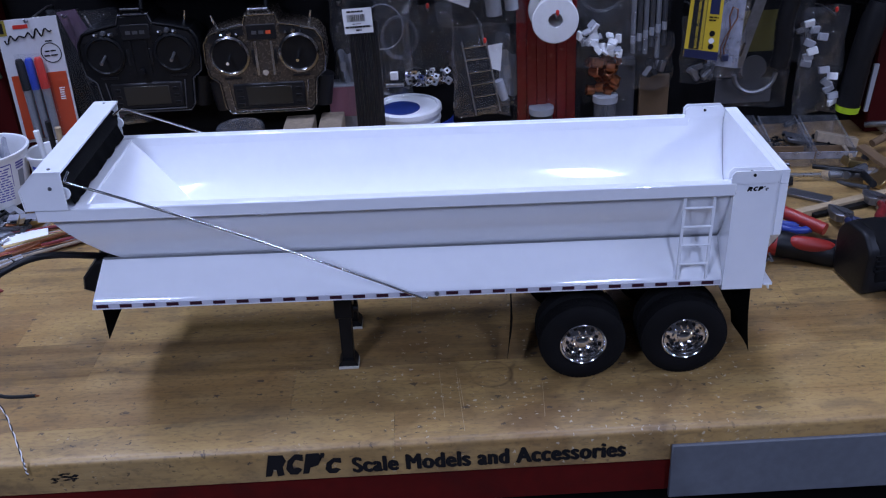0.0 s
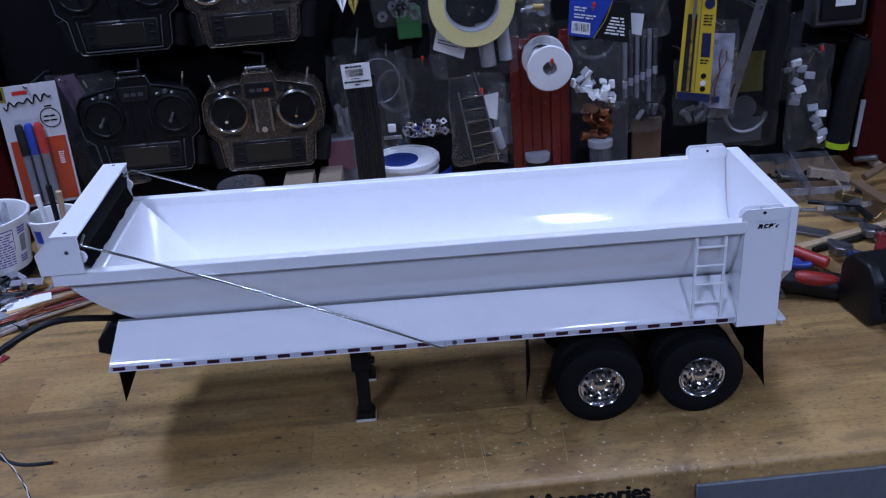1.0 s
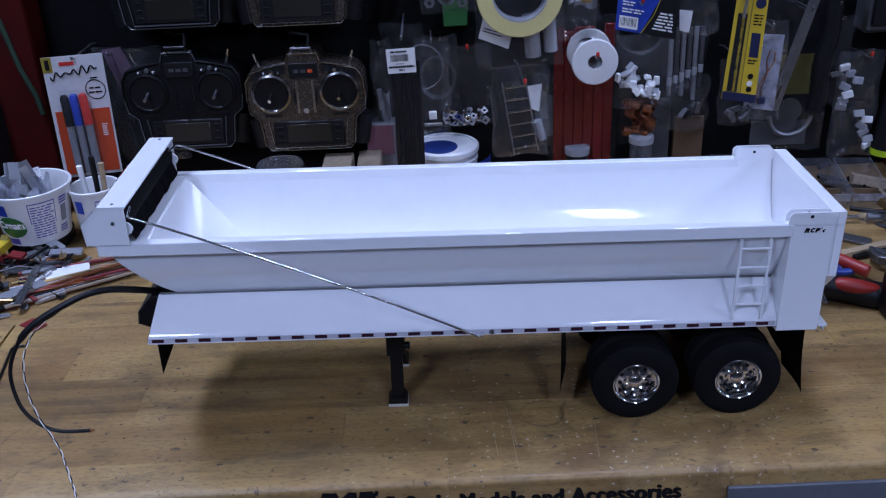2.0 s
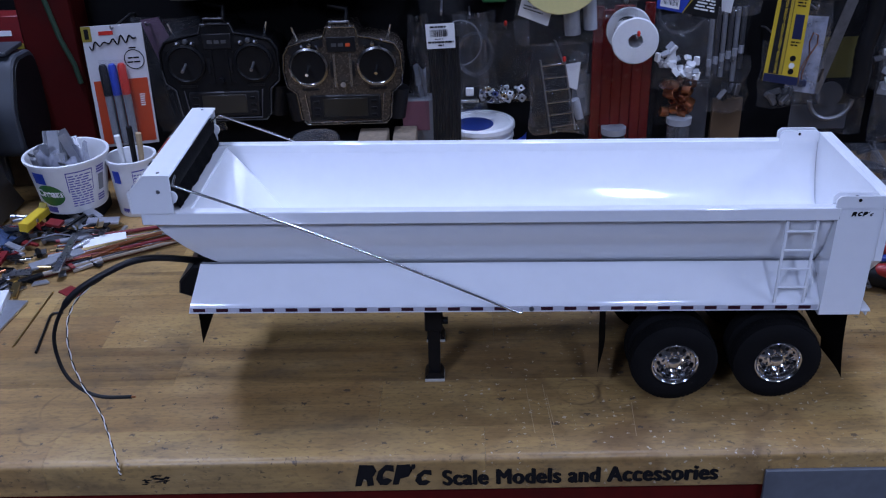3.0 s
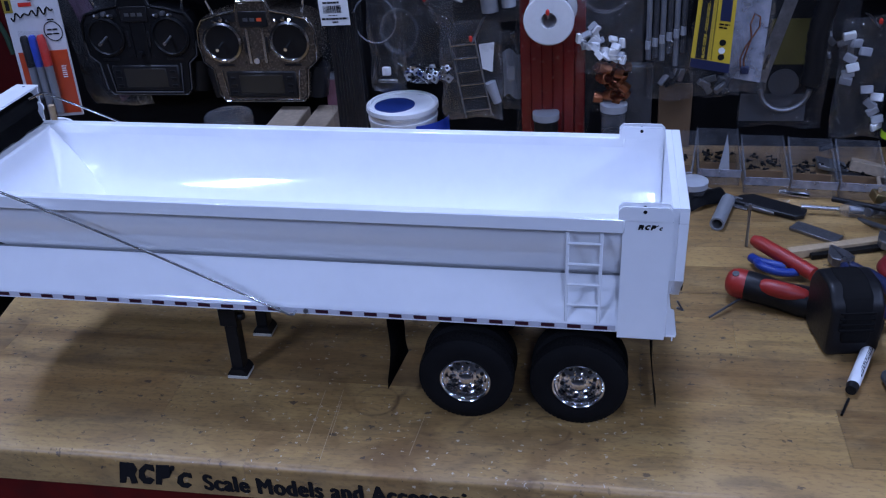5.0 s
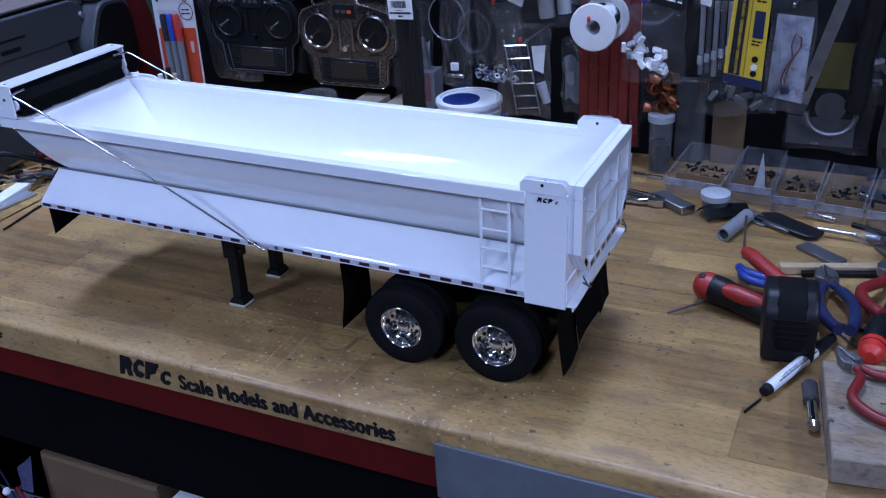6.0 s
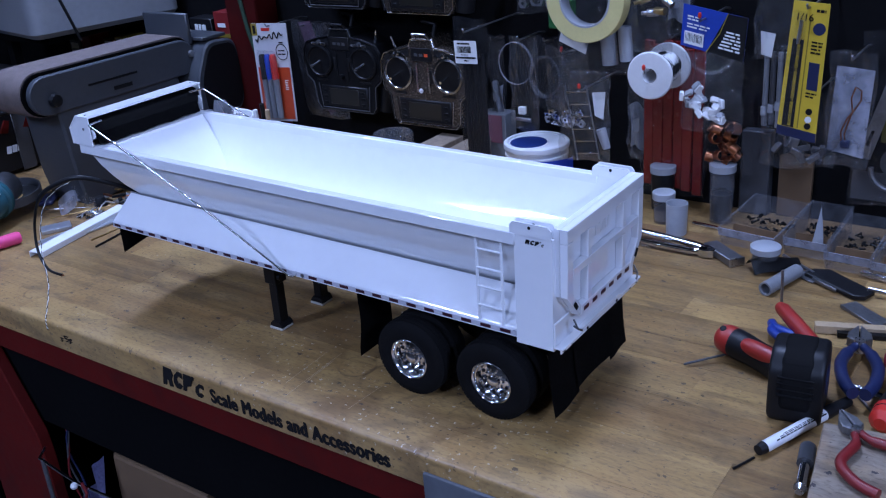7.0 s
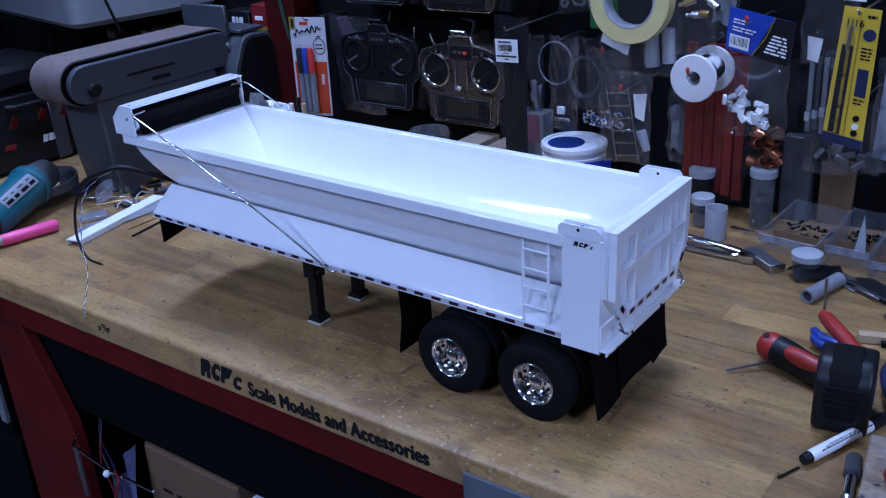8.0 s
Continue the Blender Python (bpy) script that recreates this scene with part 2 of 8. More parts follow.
ROOM = mat("grubby_wall_paint", (0.10, 0.095, 0.09), 0.8, vary=0.2, scale=3, bump=0.1, bump_scale=40)
CONCRETE = mat("dusty_concrete", (0.07, 0.067, 0.064), 0.85, vary=0.3, scale=5, bump=0.2, bump_scale=70)
BLACK = mat("black_satin_metal", (0.0045, 0.0045, 0.005), 0.42, vary=0.2, scale=20, spec=0.25)
BLACKPLASTIC = mat("black_plastic", (0.006, 0.006, 0.007), 0.45, vary=0.25, scale=30, bump=0.1, bump_scale=500, spec=0.3)
BLACKMATTE = mat("black_matt_steel", (0.0024, 0.0022, 0.0024), 0.85, vary=0.3, scale=12, spec=0.06)
RUBBER = mat("black_rubber", (0.0075, 0.0072, 0.0074), 0.75, vary=0.3, scale=40, bump=0.12, bump_scale=400, dirt=(0.009, 0.008, 0.007), dirt_amount=0.2, spec=0.07)
CHROME = mat("chrome", (0.66, 0.67, 0.69), 0.07, 1.0, vary=0.03, scale=20)
STEEL = mat("brushed_steel", (0.50, 0.50, 0.51), 0.28, 1.0, vary=0.2, scale=35, bump=0.08, bump_scale=500)
DULLSTEEL = mat("dull_steel", (0.28, 0.28, 0.29), 0.45, 1.0, vary=0.3, scale=30, bump=0.1, dirt=(0.06, 0.05, 0.04), dirt_amount=0.5)
ALU = mat("dull_aluminium", (0.52, 0.53, 0.56), 0.38, 0.85, vary=0.15, scale=25, bump=0.06, bump_scale=300)
GREYPAINT = mat("grey_machine_paint", (0.042, 0.047, 0.055), 0.45, vary=0.18, scale=12, bump=0.08, bump_scale=250, dirt=(0.03, 0.03, 0.03), dirt_amount=0.6)
GREYPLASTIC = mat("grey_plastic", (0.20, 0.205, 0.215), 0.45, vary=0.15, scale=20)
SANDPAPER = mat("sanding_belt", (0.125, 0.095, 0.085), 0.92, vary=0.35, scale=60, bump=0.6, bump_scale=900)
MAROON = mat("maroon_reflective_tape", (0.034, 0.004, 0.013), 0.3, vary=0.1, scale=60)
SILVERTAPE = mat("silver_reflective_tape", (0.52, 0.52, 0.57), 0.32, vary=0.1, scale=80)
INK = mat("black_ink", (0.010, 0.009, 0.009), 0.8, vary=0.2, scale=60, spec=0.12)
PAPER = mat("white_paper", (0.74, 0.74, 0.73), 0.7, vary=0.06, scale=30)
WHITEPLASTIC = mat("white_plastic", (0.70, 0.70, 0.70), 0.38, vary=0.06, scale=20, dirt=(0.4, 0.38, 0.34), dirt_amount=0.35)
MILKY = mat("milky_plastic", (0.34, 0.35, 0.37), 0.35, vary=0.1, scale=20)
CARDBOARD = mat("cardboard", (0.135, 0.078, 0.036), 0.85, vary=0.2, scale=14, bump=0.1)
RED = mat("red_plastic", (0.52, 0.028, 0.018), 0.38, vary=0.12, scale=30)
DARKRED = mat("dark_red_grip", (0.17, 0.010, 0.011), 0.45, vary=0.2, scale=30, bump=0.1)
TOOLRED = mat("red_grip_plastic", (0.31, 0.020, 0.014), 0.42, vary=0.15, scale=30)
DEEPBLUE = mat("deep_blue_grip", (0.010, 0.034, 0.21), 0.4, vary=0.15, scale=30)
PACKCARD = mat("coated_pack_card", (0.50, 0.49, 0.50), 0.35, vary=0.08, scale=20)
PACKRED = mat("red_orange_pack_print", (0.42, 0.050, 0.014), 0.35, vary=0.08, scale=20)
ORANGE = mat("orange_plastic", (0.62, 0.075, 0.02), 0.4, vary=0.1, scale=30)
BLUE = mat("blue_plastic", (0.012, 0.045, 0.34), 0.36, vary=0.15, scale=30)
NAVY = mat("navy_grip", (0.012, 0.018, 0.062), 0.42, vary=0.2, scale=30, bump=0.1)
YELLOW = mat("yellow_card", (0.62, 0.43, 0.03), 0.45, vary=0.08, scale=30)
CREAM = mat("cream_masking_tape", (0.62, 0.54, 0.23), 0.6, vary=0.08, scale=40, bump=0.05)
LIME = mat("lime_plastic", (0.42, 0.60, 0.02), 0.4, vary=0.08, scale=30)
GREEN = mat("green_plastic", (0.02, 0.12, 0.03), 0.45, vary=0.15, scale=30)
SILVERLABEL = mat("silver_foil_label", (0.62, 0.64, 0.68), 0.30, 0.35, vary=0.12, scale=40)
TEAL = mat("teal_tool_plastic", (0.008, 0.085, 0.105), 0.4, vary=0.15, scale=25, dirt=(0.1, 0.1, 0.1), dirt_amount=0.3)
PINK = mat("pink_plastic", (0.72, 0.07, 0.22), 0.32, vary=0.06, scale=30)
COPPER = mat("copper_fitting", (0.46, 0.175, 0.085), 0.30, 1.0, vary=0.2, scale=60)
TAUPE = mat("taupe_metallic_plastic", (0.088, 0.071, 0.056), 0.26, 0.6, vary=0.1, scale=30)
CHARCOAL = mat("charcoal_plastic", (0.006, 0.0061, 0.0068), 0.42, 0.05, vary=0.15, scale=30, spec=0.18)
STRIPRED = mat("clear_red_strip", (0.17, 0.009, 0.007), 0.25, vary=0.25, scale=14)
LIDBLUE = mat("printed_lid_blue", (0.012, 0.030, 0.15), 0.4, vary=0.15, scale=30)
RACKRED = mat("dark_red_rack_paint", (0.048, 0.003, 0.0024), 0.6, vary=0.2, scale=9, dirt=(0.02, 0.004, 0.004), dirt_amount=0.6, spec=0.12)
DARKGREEN = mat("dark_green_webbing", (0.006, 0.028, 0.010), 0.7, vary=0.2, scale=60, bump=0.2)
PLATEGREY = mat("grey_coated_plate", (0.105, 0.112, 0.125), 0.5, vary=0.2, scale=14, bump=0.05, dirt=(0.05, 0.05, 0.055), dirt_amount=0.5)
TOTEGREY = mat("grey_tote_plastic", (0.20, 0.205, 0.22), 0.45, vary=0.12, scale=10)
PADCARD = mat("pale_card", (0.42, 0.39, 0.33), 0.8)
RINGMETAL = mat("dull_chrome_ring", (0.34, 0.33, 0.32), 0.2, 1.0, vary=0.1, scale=30)
DARKGREY = mat("dark_grey_plastic", (0.055, 0.056, 0.06), 0.42, vary=0.15, scale=30)
SCREEN = mat("dark_lcd_glass", (0.014, 0.0125, 0.009), 0.30, vary=0.1, scale=30)
BRASS = mat("brass", (0.55, 0.40, 0.18), 0.3, 1.0, vary=0.15, scale=40)
YELLOWDARK = mat("faded_yellow_label", (0.24, 0.18, 0.02), 0.5, vary=0.15, scale=30)
SHADEYELLOW = mat("dull_olive_yellow_label", (0.10, 0.082, 0.012), 0.6, vary=0.2, scale=30)
WRAP = mat("purple_pack", (0.10, 0.05, 0.085), 0.5, vary=0.2, scale=30)
FILM = film_mat("clear_bag_film", 0.026, rough=0.05, gloss=0.8)
FILMCLEAR = film_mat("clear_blister", 0.010, rough=0.05, gloss=0.5)
FILMMILK = film_mat("milky_clear_plastic", 0.05, tint=(0.6, 0.62, 0.66), rough=0.22, gloss=0.7)
FILMBAND = film_mat("frosted_plastic_lip", 0.42, tint=(0.55, 0.57, 0.66), rough=0.3, gloss=0.6)
PRINTBLUE = mat("blue_violet_print", (0.085, 0.075, 0.30), 0.5, vary=0.2, scale=40)
RIMCHROME = mat("rim_chrome", (0.80, 0.80, 0.82), 0.12, 1.0, vary=0.03, scale=20)
POLISHED = mat("polished_rod", (0.74, 0.75, 0.77), 0.2, 1.0, vary=0.05, scale=30)
TUBE = glow_mat("lit_fluorescent_tube", (0.85, 0.92, 1.0), 6.0)


# ---- mesh helpers ----
ORIGIN = {}


def thing(name, at, label, category, group="", kind="", turn=None):
    """An Empty at a thing's base. Parts are given in world metres, or about the base where a turn (a pose) is given."""
    ob = new(name)
    ob.empty_display_size = 0.02
    if turn is None:
        ob.location = at
        ORIGIN[ob.name] = Vector(at)
    else:
        ob.matrix_basis = turn
        ORIGIN[ob.name] = Vector(at)
    return tagged(ob, label, category, group, kind)


def mesh_from(name, bm, material, sharp=38.0):
    me = bpy.data.meshes.new(name)
    bmesh.ops.recalc_face_normals(bm, faces=bm.faces)
    bm.to_mesh(me)
    bm.free()
    me.materials.append(material)
    for p in me.polygons:
        p.use_smooth = True
    me.set_sharp_from_angle(angle=radians(sharp))
    return me


def part(name, bm, material, parent, label="", sharp=38.0):
    """One mesh object under a thing or under a part."""
    o = ORIGIN[parent.name]
    bmesh.ops.translate(bm, verts=bm.verts, vec=-o)
    ob = new(name, mesh_from(name, bm, material, sharp))
    ob.parent = parent
    ORIGIN[ob.name] = o
    if label:
        ob["label"] = label
    return ob


def single(name, bm, material, label, category, group="", kind="", turn=None, sharp=38.0):
    """A thing that is one mesh; its origin goes to its base, or its pose is given."""
    if turn is None:
        xs = [v.co for v in bm.verts]
        o = Vector((sum(v.x for v in xs) / len(xs), sum(v.y for v in xs) / len(xs), min(v.z for v in xs)))
        bmesh.ops.translate(bm, verts=bm.verts, vec=-o)
        turn = Matrix.Translation(o)
    ob = new(name, mesh_from(name, bm, material, sharp))
    ob.matrix_basis = turn
    ORIGIN[ob.name] = Vector((0, 0, 0))
    return tagged(ob, label, category, group, kind)


def B():
    return bmesh.new()


def box(bm, x0, x1, y0, y1, z0, z1, bevel=0.0, segments=1):
    vs = [bm.verts.new((x, y, z)) for x in (x0, x1) for y in (y0, y1) for z in (z0, z1)]
    fs = [bm.faces.new([vs[i] for i in f]) for f in ((0, 1, 3, 2), (4, 6, 7, 5), (0, 4, 5, 1), (2, 3, 7, 6), (0, 2, 6, 4), (1, 5, 7, 3))]
    if bevel:
        es = list({e for f in fs for e in f.edges})
        bmesh.ops.bevel(bm, geom=es, offset=bevel, segments=segments, affect="EDGES", profile=0.5)
    return bm


def tube(bm, pts, r, seg=10, caps=True):
    """A round bar swept along points; r is one radius or one a point."""
    pts = [Vector(p) for p in pts]
    rs = r if isinstance(r, (list, tuple)) else [r] * len(pts)
    a = None
    rings = []
    for i, p in enumerate(pts):
        d = (pts[min(i + 1, len(pts) - 1)] - pts[max(i - 1, 0)]).normalized()
        if a is None:
            a = d.orthogonal().normalized()
        a = (a - d * a.dot(d)).normalized()
        c = d.cross(a)
        rings.append([bm.verts.new(p + (a * math.cos(k * math.tau / seg) + c * math.sin(k * math.tau / seg)) * rs[i]) for k in range(seg)])
    for q, s in zip(rings, rings[1:]):
        for k in range(seg):
            bm.faces.new((q[k], q[(k + 1) % seg], s[(k + 1) % seg], s[k]))
    if caps:
        bm.faces.new(rings[0][::-1])
        bm.faces.new(rings[-1])
    return bm


def lathe(bm, profile, at, axis="z", seg=32, closed=False):
    """Turns (radius, height) pairs round an axis through a point."""
    at = Vector(at)
    place = {"z": lambda c, s, h: (c, s, h), "y": lambda c, s, h: (c, h, s), "x": lambda c, s, h: (h, c, s)}[axis]
    rings = []
    for r, h in profile:
        if r < 1e-6:
            rings.append([bm.verts.new(at + Vector(place(0, 0, h)))])
        else:
            rings.append([bm.verts.new(at + Vector(place(r * math.cos(k * math.tau / seg), r * math.sin(k * math.tau / seg), h))) for k in range(seg)])
    pairs = list(zip(rings, rings[1:])) + ([(rings[-1], rings[0])] if closed else [])
    for q, s in pairs:
        for k in range(seg):
            a, b_ = k, (k + 1) % seg
            if len(q) == 1 and len(s) > 1:
                bm.faces.new((q[0], s[b_], s[a]))
            elif len(s) == 1 and len(q) > 1:
                bm.faces.new((q[a], q[b_], s[0]))
            elif len(q) > 1:
                bm.faces.new((q[a], q[b_], s[b_], s[a]))
    return bm


def prism(bm, poly, axis, a, b, bevel=0.0):
    """A flat outline, given in the two other axes in order, drawn out along an axis from a to b."""
    put = {"x": lambda u, v, w: (w, u, v), "y": lambda u, v, w: (u, w, v), "z": lambda u, v, w: (u, v, w)}[axis]
    lo = [bm.verts.new(put(u, v, a)) for u, v in poly]
    hi = [bm.verts.new(put(u, v, b)) for u, v in poly]
    n = len(poly)
    fs = [bm.faces.new(lo[::-1]), bm.faces.new(hi)]
    fs += [bm.faces.new((lo[i], lo[(i + 1) % n], hi[(i + 1) % n], hi[i])) for i in range(n)]
    if bevel:
        bmesh.ops.recalc_face_normals(bm, faces=fs)
        es = list({e for f in fs[:2] for e in f.edges})
        bmesh.ops.bevel(bm, geom=es, offset=bevel, segments=1, affect="EDGES", profile=0.5)
    return bm


def sheet(bm, fn, nu, nv, thick=0.0):
    """A grid of points fn(u, v) for u, v in 0..1, with an optional thickness given as a vector or by normals."""
    g = [[bm.verts.new(fn(i / nu, j / nv)) for j in range(nv + 1)] for i in range(nu + 1)]
    fs = [bm.faces.new((g[i][j], g[i + 1][j], g[i + 1][j + 1], g[i][j + 1])) for i in range(nu) for j in range(nv)]
    if thick:
        bmesh.ops.solidify(bm, geom=fs, thickness=thick)
    return bm


def text_mesh(body, size, shear=0.0, bold=0.0, width=1.0, depth=0.0003, spacing=1.0):
    """Flat lettering in x and y about its left foot."""
    cu = bpy.data.curves.new("lettering", "FONT")
    cu.body, cu.size, cu.shear, cu.offset, cu.extrude, cu.space_character = body, size, shear, bold, depth, spacing
    ob = new("lettering", cu)
    bpy.context.view_layer.update()
    me = bpy.data.meshes.new_from_object(ob.evaluated_get(bpy.context.evaluated_depsgraph_get()))
    bpy.data.objects.remove(ob)
    bm = B()
    bm.from_mesh(me)
    bpy.data.meshes.remove(me)
    for v in bm.verts:
        v.co.x *= width
    return bm


def turned(bm, m):
    bmesh.ops.transform(bm, matrix=m, verts=bm.verts)
    return bm


def rounded(poly, r, n=6):
    """A flat outline with its corners rounded."""
    out = []
    for i, c in enumerate(poly):
        c, a, b = Vector(c), Vector(poly[i - 1]), Vector(poly[(i + 1) % len(poly)])
        p, q = c + (a - c).normalized() * r, c + (b - c).normalized() * r
        out += [tuple((p * (1 - k / n) + c * k / n) * (1 - k / n) + (c * (1 - k / n) + q * k / n) * (k / n)) for k in range(n + 1)]
    return out


# ---- room ----
BT = 0.900       # bench top
FRONT = -0.086   # bench front face
WALL = 0.665     # back wall
bm = B()
box(bm, -3.2, 3.2, -3.4, WALL + 0.1, -0.05, 0.0)
single("floor", bm, CONCRETE, "dusty grey concrete workshop floor", "floor", kind="structure")
bm = B()
box(bm, -3.2, 3.2, -3.4, WALL + 0.1, CEILING, CEILING + 0.06)
single("ceiling", bm, ROOM, "plain dark painted workshop ceiling", "ceiling", kind="structure")
for nm, x0, x1, y0, y1, ma, lb in (
    ("wall_north", -3.2, 3.2, WALL, WALL + 0.1, DARKWALL, "black panelled back wall behind the workbench"),
    ("wall_south", -3.2, 3.2, -3.5, -3.4, ROOM, "plain grubby painted wall behind the camera"),
    ("wall_west", -3.3, -3.2, -3.4, WALL + 0.1, ROOM, "plain grubby painted side wall"),
    ("wall_east", 3.2, 3.3, -3.4, WALL + 0.1, ROOM, "plain grubby painted side wall"),
):
    bm = B()
    box(bm, x0, x1, y0, y1, 0.0, CEILING)
    single(nm, bm, ma, lb, "wall", kind="structure")


def ceiling_light(fx, fy, fz, fl):
    t = thing("ceiling_light", (fx, fy, fz - 0.06), "lit twin-tube fluorescent shop light hung from the ceiling", "ceiling light", "fluorescent fittings")
    bm = B()
    prism(bm, [(fx - 0.08, fz - 0.06), (fx - 0.03, fz), (fx + 0.03, fz), (fx + 0.08, fz - 0.06), (fx + 0.074, fz - 0.06), (fx + 0.028, fz - 0.006), (fx - 0.028, fz - 0.006), (fx - 0.074, fz - 0.06)], "y", fy - fl / 2 - 0.03, fy + fl / 2 + 0.03)
    part("reflector", bm, WHITEPLASTIC, t)
    for dx in (-0.03, 0.03):
        part("fluorescent_tube", tube(B(), [(fx + dx, fy - fl / 2, fz - 0.06), (fx + dx, fy + fl / 2, fz - 0.06)], 0.016, 12), TUBE, t)
    for dy in (-0.35, 0.35):
        part("hanger_wire", tube(B(), [(fx, fy + dy * fl, fz), (fx, fy + dy * fl, CEILING)], 0.002, 6), STEEL, t)


for fx, fy, fz, fl, watts, spread in FIXTURES:
    ceiling_light(fx, fy, fz, fl)

# ---- workbench ----
bench = thing("workbench", (0.0, 0.28, 0.0), "heavy workbench with worn butcher-block top and red steel frame", "workbench")
X0, X1 = -1.35, 1.45
rnd = random.Random(5)


def stave(x0, x1, y0, y1, front=False):
    bm = B()
    g, d = 0.00012, 0.042
    z = BT - rnd.random() * 0.0001
    if front:
        r = 0.007
        pr = [(y1 - g, BT - d), (y1 - g, z)] + [(y0 + r - r * math.sin(a), z - r + r * math.cos(a)) for a in (0, 0.4, 0.8, 1.2, 1.5708)] + [(y0, BT - d + 0.003), (y0 + 0.003, BT - d)]
        prism(bm, pr, "x", x0 + g, x1 - g)
    else:
        box(bm, x0 + g, x1 - g, y0 + g, y1 - g, BT - d, z)
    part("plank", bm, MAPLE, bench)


ROWS = [FRONT, -0.037, 0.042, 0.118, 0.190, 0.238, 0.300, 0.348, 0.418, 0.486, 0.548, 0.606, WALL - 0.001]
JOINTS = {0: [-0.427, 0.004, 0.62], 2: [-0.332, 0.36], 3: [-0.436, 0.02, 0.458, 0.81]}
for i, (y0, y1) in enumerate(zip(ROWS, ROWS[1:])):
    ends = JOINTS.get(i)
    if ends is None:
        ends, x = [], X0 + rnd.uniform(0.1, 0.5)
        while x < X1 - 0.1:
            ends.append(x)
            x += rnd.uniform(0.30, 0.66)
    ends = [X0, -0.93] + [e for e in ends if e > -0.85] + [X1]
    for x0, x1 in zip(ends, ends[1:]):
        stave(x0, x1, y0, y1, i == 0)
# long pale scratches across the staves
for x0, y0, x1, y1 in ((0.050, 0.029, 0.054, -0.051), (0.068, 0.031, 0.073, -0.074), (0.157, -0.003, 0.153, -0.058), (0.071, 0.012, 0.074, -0.040)):
    part("scratch", prism(B(), [(x0 - 0.0002, y0), (x0 + 0.0002, y0), (x1 + 0.0003, y1), (x1 - 0.0003, y1)], "z", BT - 0.0006, BT + 0.00012), PINE, bench, "pale scratch in the bench top")

bm = B()
box(bm, X0 + 0.02, X1 - 0.02, FRONT + 0.006, FRONT + 0.046, 0.815, BT - 0.042, 0.002)
part("apron", bm, REDPAINT, bench, "red painted steel apron")
for s_, xm in ((1, -0.665), (-1, 1.29)):
    shape = [(0.0, 0.0), (0.175, 0.0), (0.173, 0.62), (0.168, 0.66), (0.090, 0.815), (0.0, 0.815)]
    for y in (FRONT + 0.012, 0.56):
        part("leg", prism(B(), [(xm + s_ * u, v) for u, v in shape], "y", y, y + 0.020, 0.002), REDPAINT, bench)
bm = B()
box(bm, -0.60, 1.22, FRONT + 0.035, FRONT + 0.044, 0.670, 0.815, 0.001)
part("drawer_front", bm, BLACKMATTE, bench, "black steel drawer front")
bm = B()
box(bm, -0.66, 1.28, FRONT + 0.05, 0.62, 0.28, 0.30)
part("lower_shelf", bm, BLACKMATTE, bench)
bm = B()
box(bm, -0.66, 1.28, 0.60, 0.62, 0.30, 0.80)
part("back_panel", bm, BLACKMATTE, bench)
# painted words on the front edge
bm = B()
for k, (dx, dz) in enumerate(((-0.0017, 0.0), (-0.0009, 0.0006), (-0.0003, -0.0005), (0.0003, 0.0005), (0.0009, -0.0006), (0.0017, 0.0))):
    one = turned(text_mesh("Scale Models and Accessories", 0.0258, spacing=1.10), Matrix.Translation((dx, dz, 0.00006 * k)))
    me = bpy.data.meshes.new("lettering")
    one.to_mesh(me)
    one.free()
    bm.from_mesh(me)
    bpy.data.meshes.remove(me)
w0, w1 = min(v.co.x for v in bm.verts), max(v.co.x for v in bm.verts)
k = 0.2670 / (w1 - w0)
turned(bm, Matrix.Translation((-0.0384, FRONT - 0.0004, 0.8672)) @ pose(0, 0, 0, 90) @ pose(0, 0, 0, 0, 0, 0.35) @ Matrix.Diagonal((k, 1, 1, 1)) @ Matrix.Translation((-w0, 0, 0)))
part("lettering", bm, INK, bench, "heavy black lettering printed on the front edge")
# an old ink smudge on the front edge
r_ = random.Random(14)
for k in range(16):
    x, z = -0.317 + r_.gauss(0, 0.0080), 0.8785 + r_.gauss(0, 0.0034)
    w, h = r_.uniform(0.0014, 0.0048), r_.uniform(0.0008, 0.0020)
    part("ink_smudge", prism(B(), [(x - w, z - h * 0.3), (x + w * 0.2, z - h), (x + w, z + h * 0.2), (x - w * 0.1, z + h)], "y", FRONT - 0.0003, FRONT + 0.0002), INK, bench)
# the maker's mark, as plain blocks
x = -0.124
SHAPES = {  # slanted ink blobs with a nick, in parts of the width and height
    "a": [(0.0, 0.0), (0.34, 0.02), (0.40, 0.34), (0.55, 0.30), (0.66, 0.0), (1.0, 0.04), (0.86, 0.42), (1.0, 0.70), (0.80, 0.98), (0.05, 1.0)],
    "b": [(0.30, 0.02), (0.75, 0.0), (1.0, 0.22), (0.72, 0.34), (0.45, 0.28), (0.36, 0.52), (0.52, 0.74), (1.0, 0.66), (0.92, 0.96), (0.45, 1.0), (0.05, 0.70), (0.0, 0.30)],
    "c": [(0.0, 0.0), (0.36, 0.0), (0.40, 0.30), (0.85, 0.40), (1.0, 0.72), (0.80, 1.0), (0.04, 0.98)],
}
